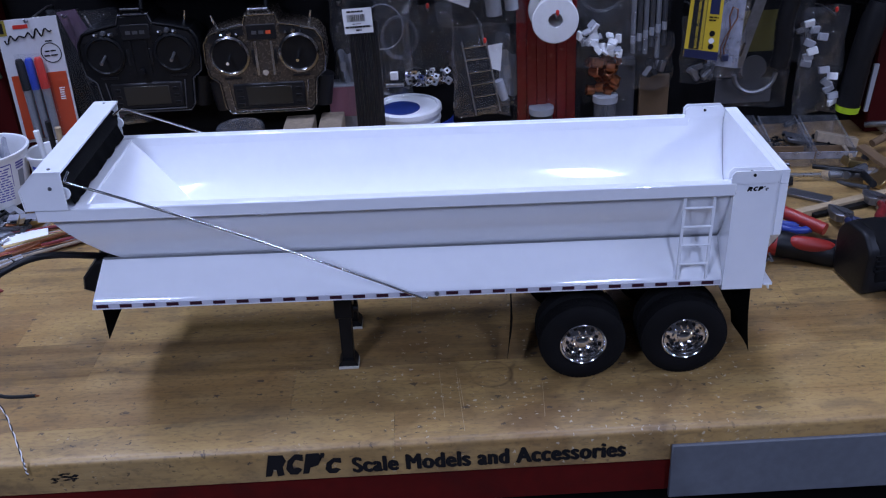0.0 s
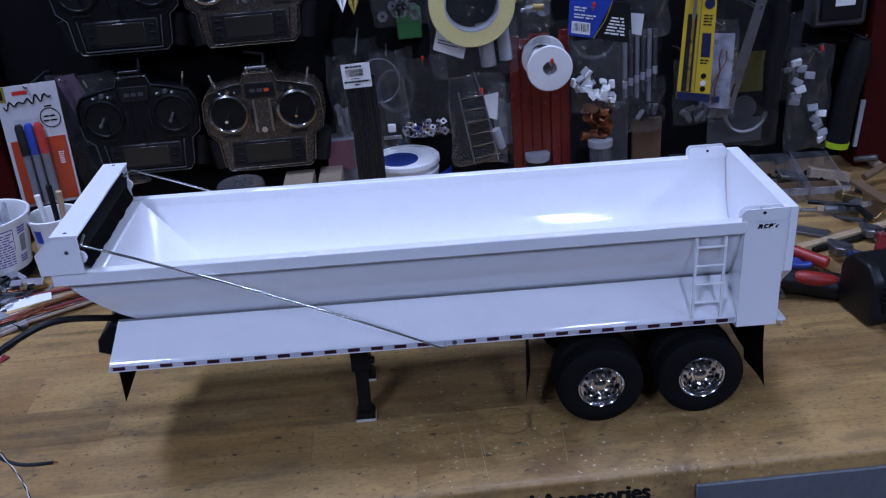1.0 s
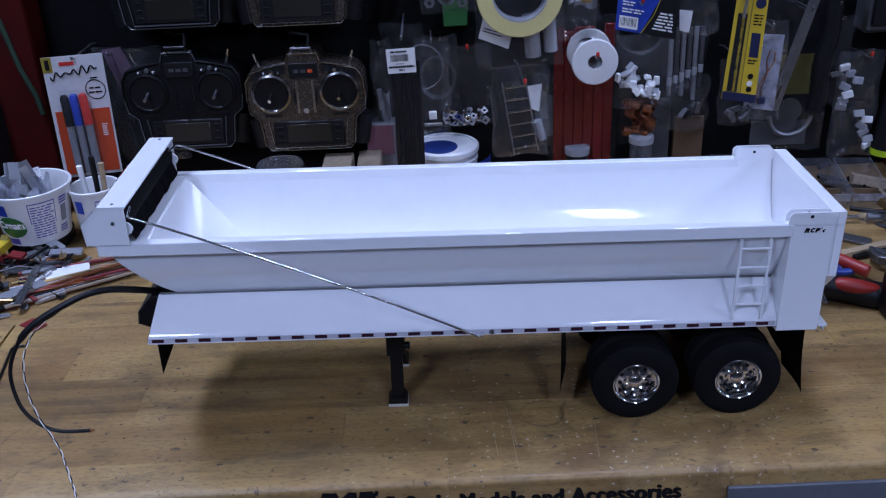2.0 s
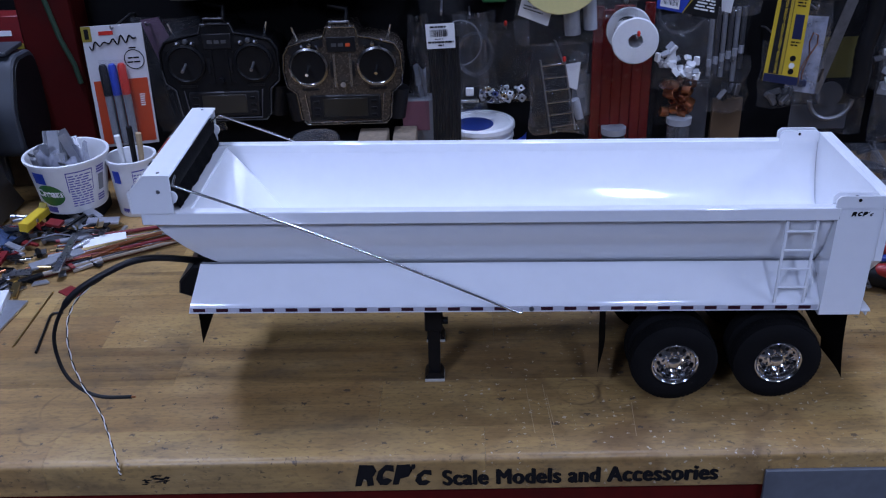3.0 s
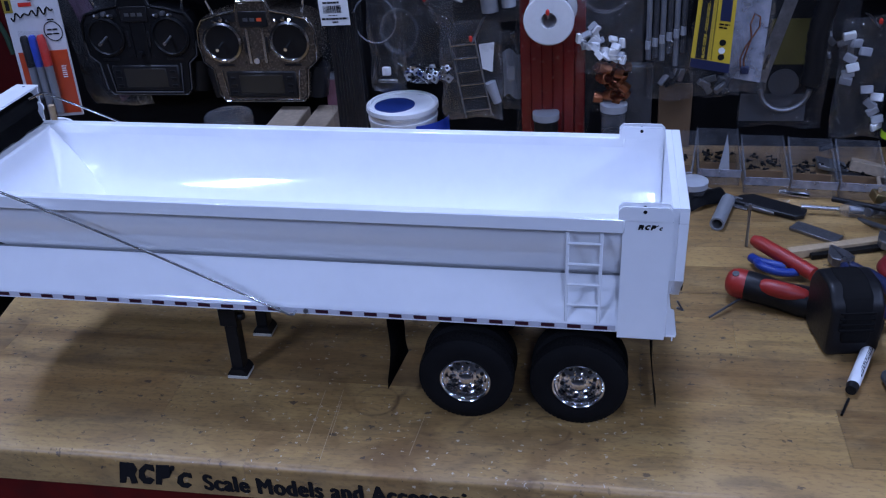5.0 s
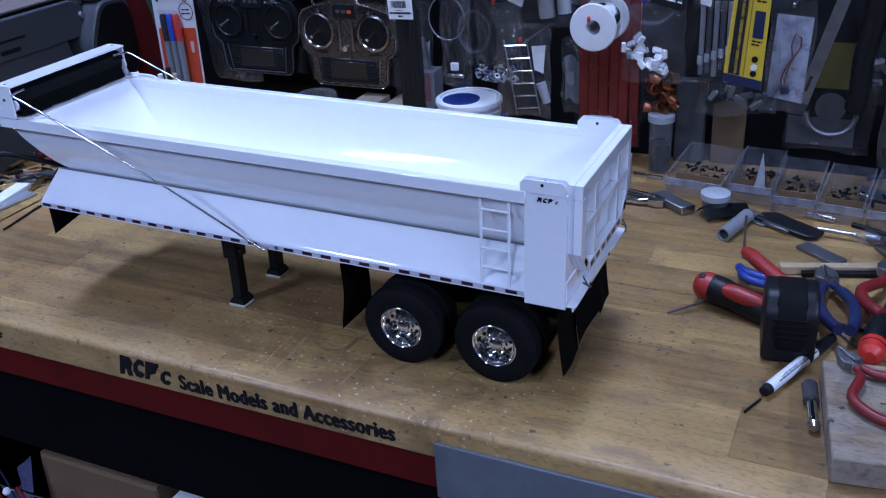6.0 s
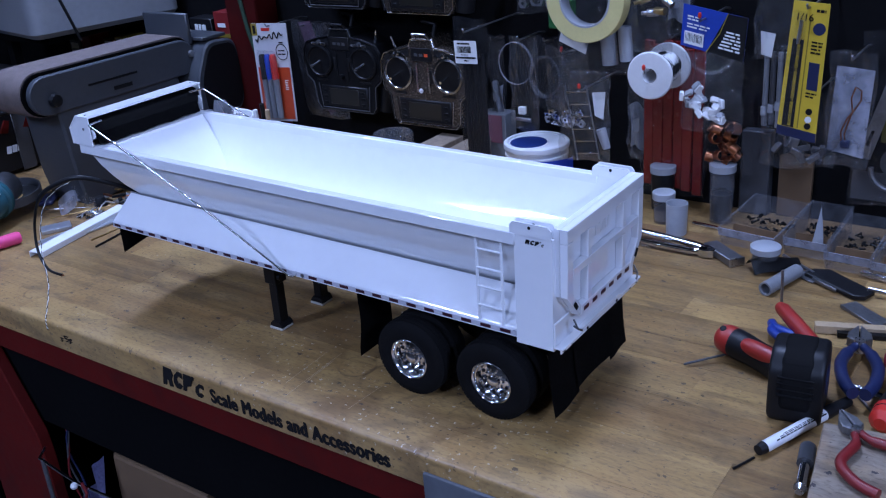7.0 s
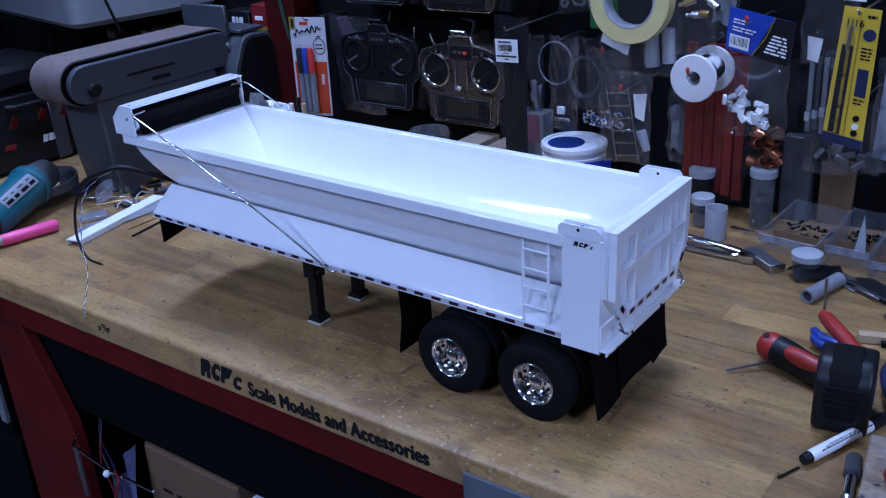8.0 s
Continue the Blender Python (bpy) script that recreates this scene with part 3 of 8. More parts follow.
for wd, h, dz, sh_ in ((0.0185, 0.0262, 0.0, "a"), (0.0160, 0.0250, 0.001, "b"), (0.0165, 0.0245, 0.0015, "c"), (0.0044, 0.009, 0.017, "c"), (0.0150, 0.0190, 0.000, "b")):
    bm = B()
    prism(bm, [(x + wd * u + 0.005 * (h / 0.026) * v, 0.8672 + dz + h * v) for u, v in SHAPES[sh_]], "y", FRONT - 0.0008, FRONT + 0.0002)
    part("mark_block", bm, INK, bench)
    x += wd + 0.0012 - (0.0022 if h < 0.010 else 0.0)

bm = B()
box(bm, -1.34, -0.69, FRONT + 0.03, 0.55, 0.0, 0.80, 0.004)
cab = thing("tool_cabinet", (-0.95, 0.2, 0.0), "black steel tool cabinet under the bench", "cabinet")
part("cabinet_body", bm, BLACKMATTE, cab)
for z in (0.12, 0.34, 0.56):
    part("drawer", box(B(), -1.33, -0.70, FRONT + 0.018, FRONT + 0.029, z, z + 0.20, 0.002), BLACKMATTE, cab)

bm = B()
box(bm, 0.2725, 0.70, FRONT - 0.005, FRONT - 0.0005, 0.815, 0.8810, 0.0008)
single("metal_plate", bm, PLATEGREY, "flat grey metal plate fixed to the bench's front edge", "metal plate")

crate = thing("cardboard_box", (-0.322, 0.12, 0.30), "brown cardboard box on the shelf under the bench", "box")
part("box_body", prism(B(), [(-0.452, 0.300), (-0.213, 0.300), (-0.211, 0.598), (-0.430, 0.598)], "y", 0.0, 0.26, 0.003), CARDBOARD, crate)
for y0, y1, dz in ((0.002, 0.126, 0.0), (0.132, 0.258, 0.0006)):
    part("box_flap", box(B(), -0.429, -0.212, y0, y1, 0.5985 + dz, 0.6015 + dz, 0.0008), CARDBOARD, crate)
part("tape_strip", box(B(), -0.428, -0.213, 0.105, 0.153, 0.6022, 0.6028), YELLOWDARK, crate, "brown packing tape")
for k in range(3):
    part("print_bar", box(B(), -0.40 + 0.035 * k, -0.378 + 0.035 * k, -0.0006, 0.0004, 0.520, 0.526), INK, crate)
bm = B()
prism(bm, [(-0.196, 0.300), (-0.098, 0.300), (-0.098, 0.588), (-0.110, 0.598), (-0.180, 0.598), (-0.196, 0.580)], "y", -0.030, 0.030, 0.002)
single("white_carton", bm, WHITEPLASTIC, "dusty white carton on the shelf under the bench", "carton")
wrapper = B()
sheet(wrapper, lambda u, v: (-0.505 + 0.075 * u + 0.006 * math.sin(7 * v), -0.020 + 0.010 * math.sin(9 * u + 4 * v), 0.300 + (0.20 + 0.115 * u) * v + 0.006 * math.sin(11 * u)), 12, 12, 0.0008)
single("crumpled_wrapper", wrapper, mat("lilac_wrapper", (0.20, 0.19, 0.34), 0.35, vary=0.5, scale=25), "crumpled lilac and white wrapper standing under the bench", "wrapper", sharp=60)
part("cabinet_trim", box(B(), -0.720, -0.702, FRONT + 0.010, FRONT + 0.0175, 0.585, 0.735, 0.001), ALU, cab, "bright metal edge strip")
for k, (x, ma) in enumerate(((-0.475, DARKRED), (-0.466, DULLSTEEL), (-0.458, NAVY))):
    pts = [(x + 0.012 * math.sin(i * 0.9 + k), -0.045 + 0.006 * math.cos(i + k), 0.680 - 0.026 * i) for i in range(9)]
    single("hanging_wire", tube(B(), pts, 0.0016, 6), ma, "thin loose wire hanging under the bench", "wire", "wires under the bench")


# ---- the scale-model dump trailer ----
PITCH = 1.05
PIV = Vector((0.252, 0.0885, BT))
trailer = thing("dump_trailer", PIV, "glossy white scale-model half-round dump trailer with black chassis and chrome wheels", "model trailer",
                turn=Matrix.Translation(PIV + Vector((-0.003, 0, 0))) @ pose(0, 0, 0, 0, PITCH, 0))
YC = 0.0885


def mirrored(y):
    return 2 * YC - y


def both(fn):
    for side in (0, 1):
        fn((lambda y: y) if side == 0 else mirrored, side)


def ybox(bm, Y, x0, x1, y0, y1, z0, z1, bevel=0.0):
    a, b = sorted((Y(y0), Y(y1)))
    return box(bm, x0, x1, a, b, z0, z1, bevel)


def tub_profile():
    """Half of the round tub's section: distance from the near side, height."""
    return [(0.0045, 1.1165), (0.0065, 1.104), (0.0105, 1.088), (0.016, 1.073), (0.0235, 1.058), (0.0335, 1.0445), (0.046, 1.034), (0.062, 1.0275), (YC, 1.0255)]


half = tub_profile()
full = half + [(mirrored(y), z) for y, z in half[-2::-1]]


def front_out(z):
    k = max(0.0, min(1.0, (1.1165 - z) / 0.091))
    return -0.3135 + 0.080 * k ** 1.35


def front_in(z):
    k = max(0.0, min(1.0, (1.1165 - z) / 0.091))
    return -0.273 + 0.086 * k


def tub_shell(name, shrink, front, material, rear):
    bm = B()
    rows = []
    for i, (y, z) in enumerate(full):
        s = 1 if y < YC else -1
        yy, zz = y + s * shrink * (0.9 if abs(y - YC) > 0.03 else 0), z + (shrink if abs(y - YC) < 0.06 else 0)
        x0 = front(z)
        rows.append([bm.verts.new((x0 + (rear - x0) * k / 24, yy, zz)) for k in range(25)])
    for p, q in zip(rows, rows[1:]):
        for k in range(24):
            bm.faces.new((p[k], p[k + 1], q[k + 1], q[k]))
    n = len(rows)
    for i in range(n // 2):
        a, b, c, d = rows[i][0], rows[i + 1][0], rows[n - 2 - i][0], rows[n - 1 - i][0]
        bm.faces.new((a, b, c, d) if b is not c else (a, b, d))
    return part(name, bm, material, trailer, sharp=32)


tub_shell("tub_outside", 0.0, front_out, WHITE, 0.372)
tub_shell("tub_inside", 0.0018, front_in, WHITE, 0.374)


def side_parts(Y, side):
    bm = B()
    ybox(bm, Y, -0.3145, 0.337, -0.0028, 0.0075, 1.1045, 1.1180, 0.0012)
    part("top_rail", bm, WHITE, trailer)
    # sloping skirt with its turned-down lip
    bm = B()
    prof = [(0.0325, 1.0448), (0.00538, 1.0171), (0.00460, 1.0163), (0.0034, 1.0150), (0.0024, 1.0136), (0.0018, 1.0121), (0.0016, 1.0106), (0.0016, 1.0098), (0.0016, 1.0052), (0.0030, 1.0052), (0.0030, 1.0110), (0.0335, 1.0425)]
    rows = []
    for (y, z) in prof:
        k = (1.0448 - z) / 0.0396
        rows.append([bm.verts.new((-0.276 - 0.0095 * k, Y(y), z)), bm.verts.new((0.337, Y(y), z))])
    m = len(rows)
    for i in range(m):
        p, q = rows[i], rows[(i + 1) % m]
        bm.faces.new((p[0], p[1], q[1], q[0]))
    bm.faces.new([r[0] for r in rows])
    bm.faces.new([r[1] for r in rows][::-1])
    skirt = part("skirt", bm, WHITE, trailer, sharp=30)
    bm = B()
    ybox(bm, Y, -0.284, 0.334, 0.0010, 0.0017, 1.0068, 1.0116)
    tape = part("reflective_tape", bm, SILVERTAPE, skirt, "silver and maroon conspicuity tape")
    for k in range(27):
        x = -0.2805 + k * 0.02292
        if 0.030 < x < 0.0555:
            continue
        bm = B()
        ybox(bm, Y, x, x + 0.0118, 0.0006, 0.0012, 1.0074, 1.0110)
        part("tape_dash", bm, MAROON, skirt)
    # two grey lines stand in for the shaded crease where skirt meets tub
    bm = B()
    tube(bm, [(-0.274, Y(0.0318), 1.0452), (0.337, Y(0.0318), 1.0452)], 0.0006, 6)
    tube(bm, [(-0.274, Y(0.0303), 1.0472), (0.337, Y(0.0303), 1.0472)], 0.0004, 6)
    part("crease_shade", bm, GREYPLASTIC, trailer)
    # rear corner post
    bm = B()
    prism(bm, [(Y(y), z) for y, z in ((0.0, 1.0005), (-0.0012, 1.0017), (-0.0012, 1.1165), (0.0035, 1.1165), (0.0052, 1.104), (0.0092, 1.088), (0.0147, 1.073), (0.0222, 1.058), (0.0322, 1.0445), (0.0322, 1.0005))], "x", 0.3355, 0.3755)
    post = part("corner_post", bm, WHITE, trailer)
    bm = B()
    for y0 in (-0.0022, 0.0065):
        lo, hi = sorted((Y(y0), Y(y0 + 0.0014)))
        prism(bm, [(0.3315, 1.1165), (0.3315, 1.1255), (0.3350, 1.1292), (0.3715, 1.1292), (0.3750, 1.1255), (0.3750, 1.1165)], "y", lo, hi)
    part("top_tab", bm, WHITE, post)
    bm = B()
    tube(bm, [(0.3525, Y(-0.0026), 1.1252), (0.3525, Y(0.0084), 1.1252)], 0.0016, 12)
    part("tab_screw", bm, BLACK, post)
    bm = B()
    ybox(bm, Y, 0.3345, 0.3757, -0.0016, -0.0012, 1.1163, 1.1168)
    part("seam", bm, GREYPLASTIC, post)
    # landing leg
    ly = 0.0500
    leg = part("landing_leg", ybox(B(), Y, -0.0535, -0.0345, ly - 0.010, ly + 0.010, 0.958, 1.02, 0.001), BLACK, trailer)
    part("inner_leg", ybox(B(), Y, -0.0505, -0.0375, ly - 0.007, ly + 0.007, 0.904, 0.96, 0.0008), BLACK, leg)
    bm = B()
    prism(bm, [(-0.0545, 0.8978), (-0.0335, 0.8978), (-0.0345, 0.9010), (-0.0378, 0.9050), (-0.0502, 0.9050), (-0.0535, 0.9010)], "y", *sorted((Y(ly - 0.010), Y(ly + 0.010))))
    part("foot", bm, BLACK, leg)
    bm = B()
    tube(bm, [(-0.0345, Y(ly - 0.004), 0.968), (-0.029, Y(ly - 0.004), 0.968)], 0.004, 10)
    part("gear_box", bm, BLACK, leg)
    # flap ahead of the wheels
    bm = B()
    a, b = sorted((Y(0.006), Y(0.058)))

    def fl(u, v):
        z = 1.006 - 0.085 * v * (1.0 - 0.10 * u)
        return (0.1280 + 0.004 * math.sin(v * 5.0) * v + 0.010 * v * v * u, a + (b - a) * (u if side == 0 else 1 - u), z)
    sheet(bm, fl, 8, 10, 0.001)
    part("wheel_flap", bm, RUBBER, trailer)


both(side_parts)

# front and rear of the body
bm = B()
box(bm, -0.3145, -0.2700, 0.0075, mirrored(0.0075), 1.1120, 1.1165, 0.0008)
part("front_flange", bm, WHITE, trailer)
bm = B()
box(bm, -0.3145, -0.3085, 0.0, mirrored(0.0), 1.1045, 1.1180, 0.001)
part("front_rail", bm, WHITE, trailer)

gate = part("tailgate", prism(B(), [(0.0045, 1.1262), (0.0045, 1.058), (0.030, 1.029), (mirrored(0.030), 1.029), (mirrored(0.0045), 1.058), (mirrored(0.0045), 1.1262)], "x", 0.3745, 0.3800), WHITE, trailer)


def gate_rib(name, poly):
    part(name, prism(B(), poly, "x", 0.3800, 0.3882, 0.0006), WHITE, gate)


M = mirrored
gate_rib("gate_top_rib", [(0.0045, 1.1262), (0.0045, 1.1125), (M(0.0045), 1.1125), (M(0.0045), 1.1262)])
gate_rib("gate_middle_rib", [(0.0160, 1.0838), (0.0160, 1.0762), (M(0.0160), 1.0762), (M(0.0160), 1.0838)])
gate_rib("gate_bottom_rib", [(0.0330, 1.0385), (0.0330, 1.029), (M(0.0330), 1.029), (M(0.0330), 1.0385)])
for f in (lambda y: y, mirrored):
    gate_rib("gate_side_rib", [(f(0.0045), 1.1120), (f(0.0045), 1.058), (f(0.030), 1.029), (f(0.0325), 1.029), (f(0.0325), 1.0385), (f(0.0155), 1.0580), (f(0.0155), 1.1120)])
    gate_rib("gate_upright_rib", [(f(0.046), 1.1120), (f(0.046), 1.0842), (f(0.0535), 1.0842), (f(0.0535), 1.1120)])
    gate_rib("gate_upright_rib", [(f(0.046), 1.0758), (f(0.046), 1.0390), (f(0.0535), 1.0390), (f(0.0535), 1.0758)])
    # hinge strap and latch at the foot of the gate
    bm = B()
    prism(bm, [(f(0.0150), 1.0465), (f(0.0190), 1.0490), (f(0.0248), 1.0415), (f(0.0212), 1.0388)], "x", 0.3884, 0.3890)
    part("gate_dash", bm, INK, gate)
    bm = B()
    tube(bm, [(0.386, f(0.020), 1.022), (0.391, f(0.020), 1.020), (0.392, f(0.026), 1.016)], 0.0011, 8)
    tube(bm, [(0.386, f(0.020), 1.029), (0.391, f(0.020), 1.020)], 0.0009, 8)
    part("latch_pin", bm, DULLSTEEL, trailer)
for k in range(6):
    bm = B()
    y = 0.0370 + k * 0.0185
    box(bm, 0.3884, 0.3889, y, y + 0.0095, 1.0315, 1.0355)
    part("gate_dash", bm, MAROON, gate)
for k, wd in enumerate((0.010, 0.009, 0.009, 0.007)):
    bm = B()
    box(bm, 0.3800, 0.3808, 0.066 + k * 0.0115, 0.066 + k * 0.0115 + wd, 1.092, 1.103, 0.0003)
    part("embossed_block", bm, WHITE, gate)

part("rear_panel", box(B(), 0.3735, 0.3768, 0.0004, M(0.0004), 1.0032, 1.0300, 0.0005), WHITE, trailer)
lip = [(0.3768, -0.0012), (0.3850, -0.0012), (0.3860, 0.0010), (0.3860, 0.0400), (0.3830, 0.0420), (0.3830, M(0.0480)), (0.3860, M(0.0460)), (0.3860, M(0.0010)), (0.3850, M(-0.0012)), (0.3768, M(-0.0012))]
sill = part("rear_sill", prism(B(), lip, "z", 1.0045, 1.0067, 0.0004), WHITE, trailer, "thin white folded lip under the tailgate")
part("sill_lip", box(B(), 0.3818, 0.3832, 0.0004, M(0.0004), 0.9995, 1.0045, 0.0003), WHITE, sill)
for y in (0.006, 0.022, 0.055, 0.122, 0.155, 0.171):
    bm = B()
    lathe(bm, [(0.0, 0.0012), (0.0016, 0.0009), (0.0019, 0.0)], (0.3831, y, 1.0020), "x", 10)
    part("sill_screw", bm, BLACK, sill)

# the small mark on the corner post, as plain blocks
x = 0.3475
for wd, h, dz, sh_ in ((0.0043, 0.0046, 0.0, "a"), (0.0040, 0.0046, 0.0, "b"), (0.0040, 0.0046, 0.0, "c"), (0.0008, 0.0015, 0.0033, "c"), (0.0024, 0.0030, 0.0, "b")):
    part("mark_block", prism(B(), [(x + wd * u + 0.0010 * v, 1.1085 + dz + h * v) for u, v in SHAPES[sh_]], "y", -0.0017, -0.0011), INK, trailer)
    x += wd + 0.0009

# ladder
ladder = part("ladder", box(B(), 0.2896, 0.2924, 0.0010, 0.0034, 1.0135, 1.1050, 0.0005), WHITE, trailer, "thin white moulded side ladder")
part("stile", box(B(), 0.3176, 0.3204, 0.0010, 0.0034, 1.0135, 1.1050, 0.0005), WHITE, ladder)
for z in (1.0915, 1.0715, 1.0515, 1.0310):
    part("rung", tube(B(), [(0.291, 0.0018, z), (0.319, 0.0018, z)], 0.00135, 10), WHITE, ladder)

# tarp housing over the front
cap = part("tarp_housing", B(), WHITE, trailer, "white folded sheet-metal tarp housing")
prof = [(-0.3060, 1.1562), (-0.2820, 1.1562), (-0.2820, 1.1180), (-0.3215, 1.1180), (-0.3230, 1.1390)]
for y0 in (-0.0048, M(-0.0033)):
    bm = B()
    prism(bm, prof, "y", y0, y0 + 0.0015)
    part("end_plate", bm, WHITE, cap)
bm = B()
prism(bm, [(-0.3215, 1.1180), (-0.3230, 1.1390), (-0.3060, 1.1565), (-0.2810, 1.1565), (-0.2810, 1.1545), (-0.3053, 1.1551), (-0.3216, 1.1386), (-0.3202, 1.1180)], "y", -0.0055, M(-0.0055))
part("cover_sheet", bm, WHITE, cap)
bm = B()
tube(bm, [(-0.2965, -0.003, 1.1365), (-0.2965, M(-0.003), 1.1365)], 0.0135, 20)
part("tarp_roll", bm, RUBBER, cap, "black rolled tarp")
bm = B()


def droop(u, v):
    y = 0.004 + (M(0.004) - 0.004) * u
    return (-0.2875 + 0.009 * v + 0.0005 * math.sin(u * 37) * v, y, 1.1450 - 0.0265 * v + 0.0007 * math.sin(u * 23 + 1) * v + 0.0004 * math.sin(u * 71) * v)


sheet(bm, droop, 40, 6, 0.0008)
part("tarp_edge", bm, RUBBER, cap, "black tarp edge hanging loose")
for y, s in ((-0.0048, -1), (M(-0.0048), 1)):
    bm = B()
    lathe(bm, [(0.0, 0.0012 * s), (0.0016, 0.0010 * s), (0.0019, 0.0)], (-0.2940, y, 1.1400), "y", 12)
    part("cap_screw", bm, DULLSTEEL, cap)
    bm = B()
    lathe(bm, [(0.0, 0.0010), (0.0014, 0.0008), (0.0017, 0.0)], (-0.2935, y + (0.006 if s < 0 else -0.006), 1.1565), "z", 12)
    part("cap_screw", bm, DULLSTEEL, cap)
    bm = B()
    lathe(bm, [(0.0, -0.0011), (0.0062, -0.0011), (0.0062, 0.0011), (0.0, 0.0011)], (-0.2840, y - s * 0.004, 1.1330), "y", 24)
    part("pivot_disc", bm, WHITE, cap)
# chrome tarp arms
for f in (lambda y: y, mirrored):
    bm = B()
    tube(bm, [(-0.2825, f(0.0150), 1.1475), (-0.2805, f(0.0015), 1.1475), (-0.2790, f(-0.0060), 1.1470), (-0.2745, f(-0.0072), 1.1460)] + [(-0.2745 + 0.3150 * k / 8, f(-0.0072), 1.1460 - 0.1368 * k / 8 + 0.0045 * 4 * k / 8 * (1 - k / 8)) for k in range(1, 8)] + [(0.0405, f(-0.0072), 1.0092), (0.0440, f(-0.0060), 1.0085), (0.0445, f(0.0030), 1.0085)], 0.00125, 10)
    part("tarp_arm", bm, POLISHED, trailer, "bent chrome wire tarp arm")
    bm = B()
    lathe(bm, [(0.0, 0.0), (0.0024, 0.0), (0.0024, 0.002 if f(0) > 0.05 else -0.002), (0.0, 0.002 if f(0) > 0.05 else -0.002)], (0.0540, f(0.0016), 1.0092), "y", 12)
    part("arm_bolt", bm, DULLSTEEL, trailer)

# chassis
for y in (0.058, 0.110):
    part("frame_rail", box(B(), -0.270, 0.372, y, y + 0.009, 0.990, 1.024, 0.001), BLACK, trailer)
part("kingpin_plate", prism(B(), [(-0.302, 1.022), (-0.286, 1.040), (-0.225, 1.040), (-0.225, 1.000), (-0.282, 1.000), (-0.304, 1.008)], "y", 0.036, M(0.036), 0.002), BLACK, trailer)
bm = B()
for y in (0.056, M(0.056)):
    tube(bm, [(-0.286, 0.0375, 1.034), (-0.286, 0.0400, 1.034)], 0.0025, 10)
part("plate_bolt", bm, STEEL, trailer)
for x in (-0.17, -0.044, 0.08, 0.20, 0.304, 0.36):
    part("cross_member", box(B(), x - 0.006, x + 0.006, 0.067, 0.110, 0.994, 1.020, 0.001), BLACK, trailer)
for f in (lambda y: y, mirrored):
    part("front_flap", sheet(B(), lambda u, v: (-0.2765 + 0.003 * v * u, f(0.004 + 0.070 * u), 1.006 - (0.0375 - 0.014 * u) * v), 6, 5, 0.001), RUBBER, trailer)


def rear_flap(y0, y1, long, out):
    def fn(u, v):
        return (0.3665 + out + 0.007 * v * v + 0.0015 * math.sin(u * 4 + y0 * 60) * v, y0 + (y1 - y0) * u, 1.002 - long * v)
    part("rear_flap", sheet(B(), fn, 12, 8, 0.001), RUBBER, trailer, "black rubber mud flap")


rear_flap(0.004, 0.060, 0.0800, 0.0)
rear_flap(0.053, M(0.043), 0.0710, 0.0012)
rear_flap(M(0.050), M(0.004), 0.0775, 0.0)


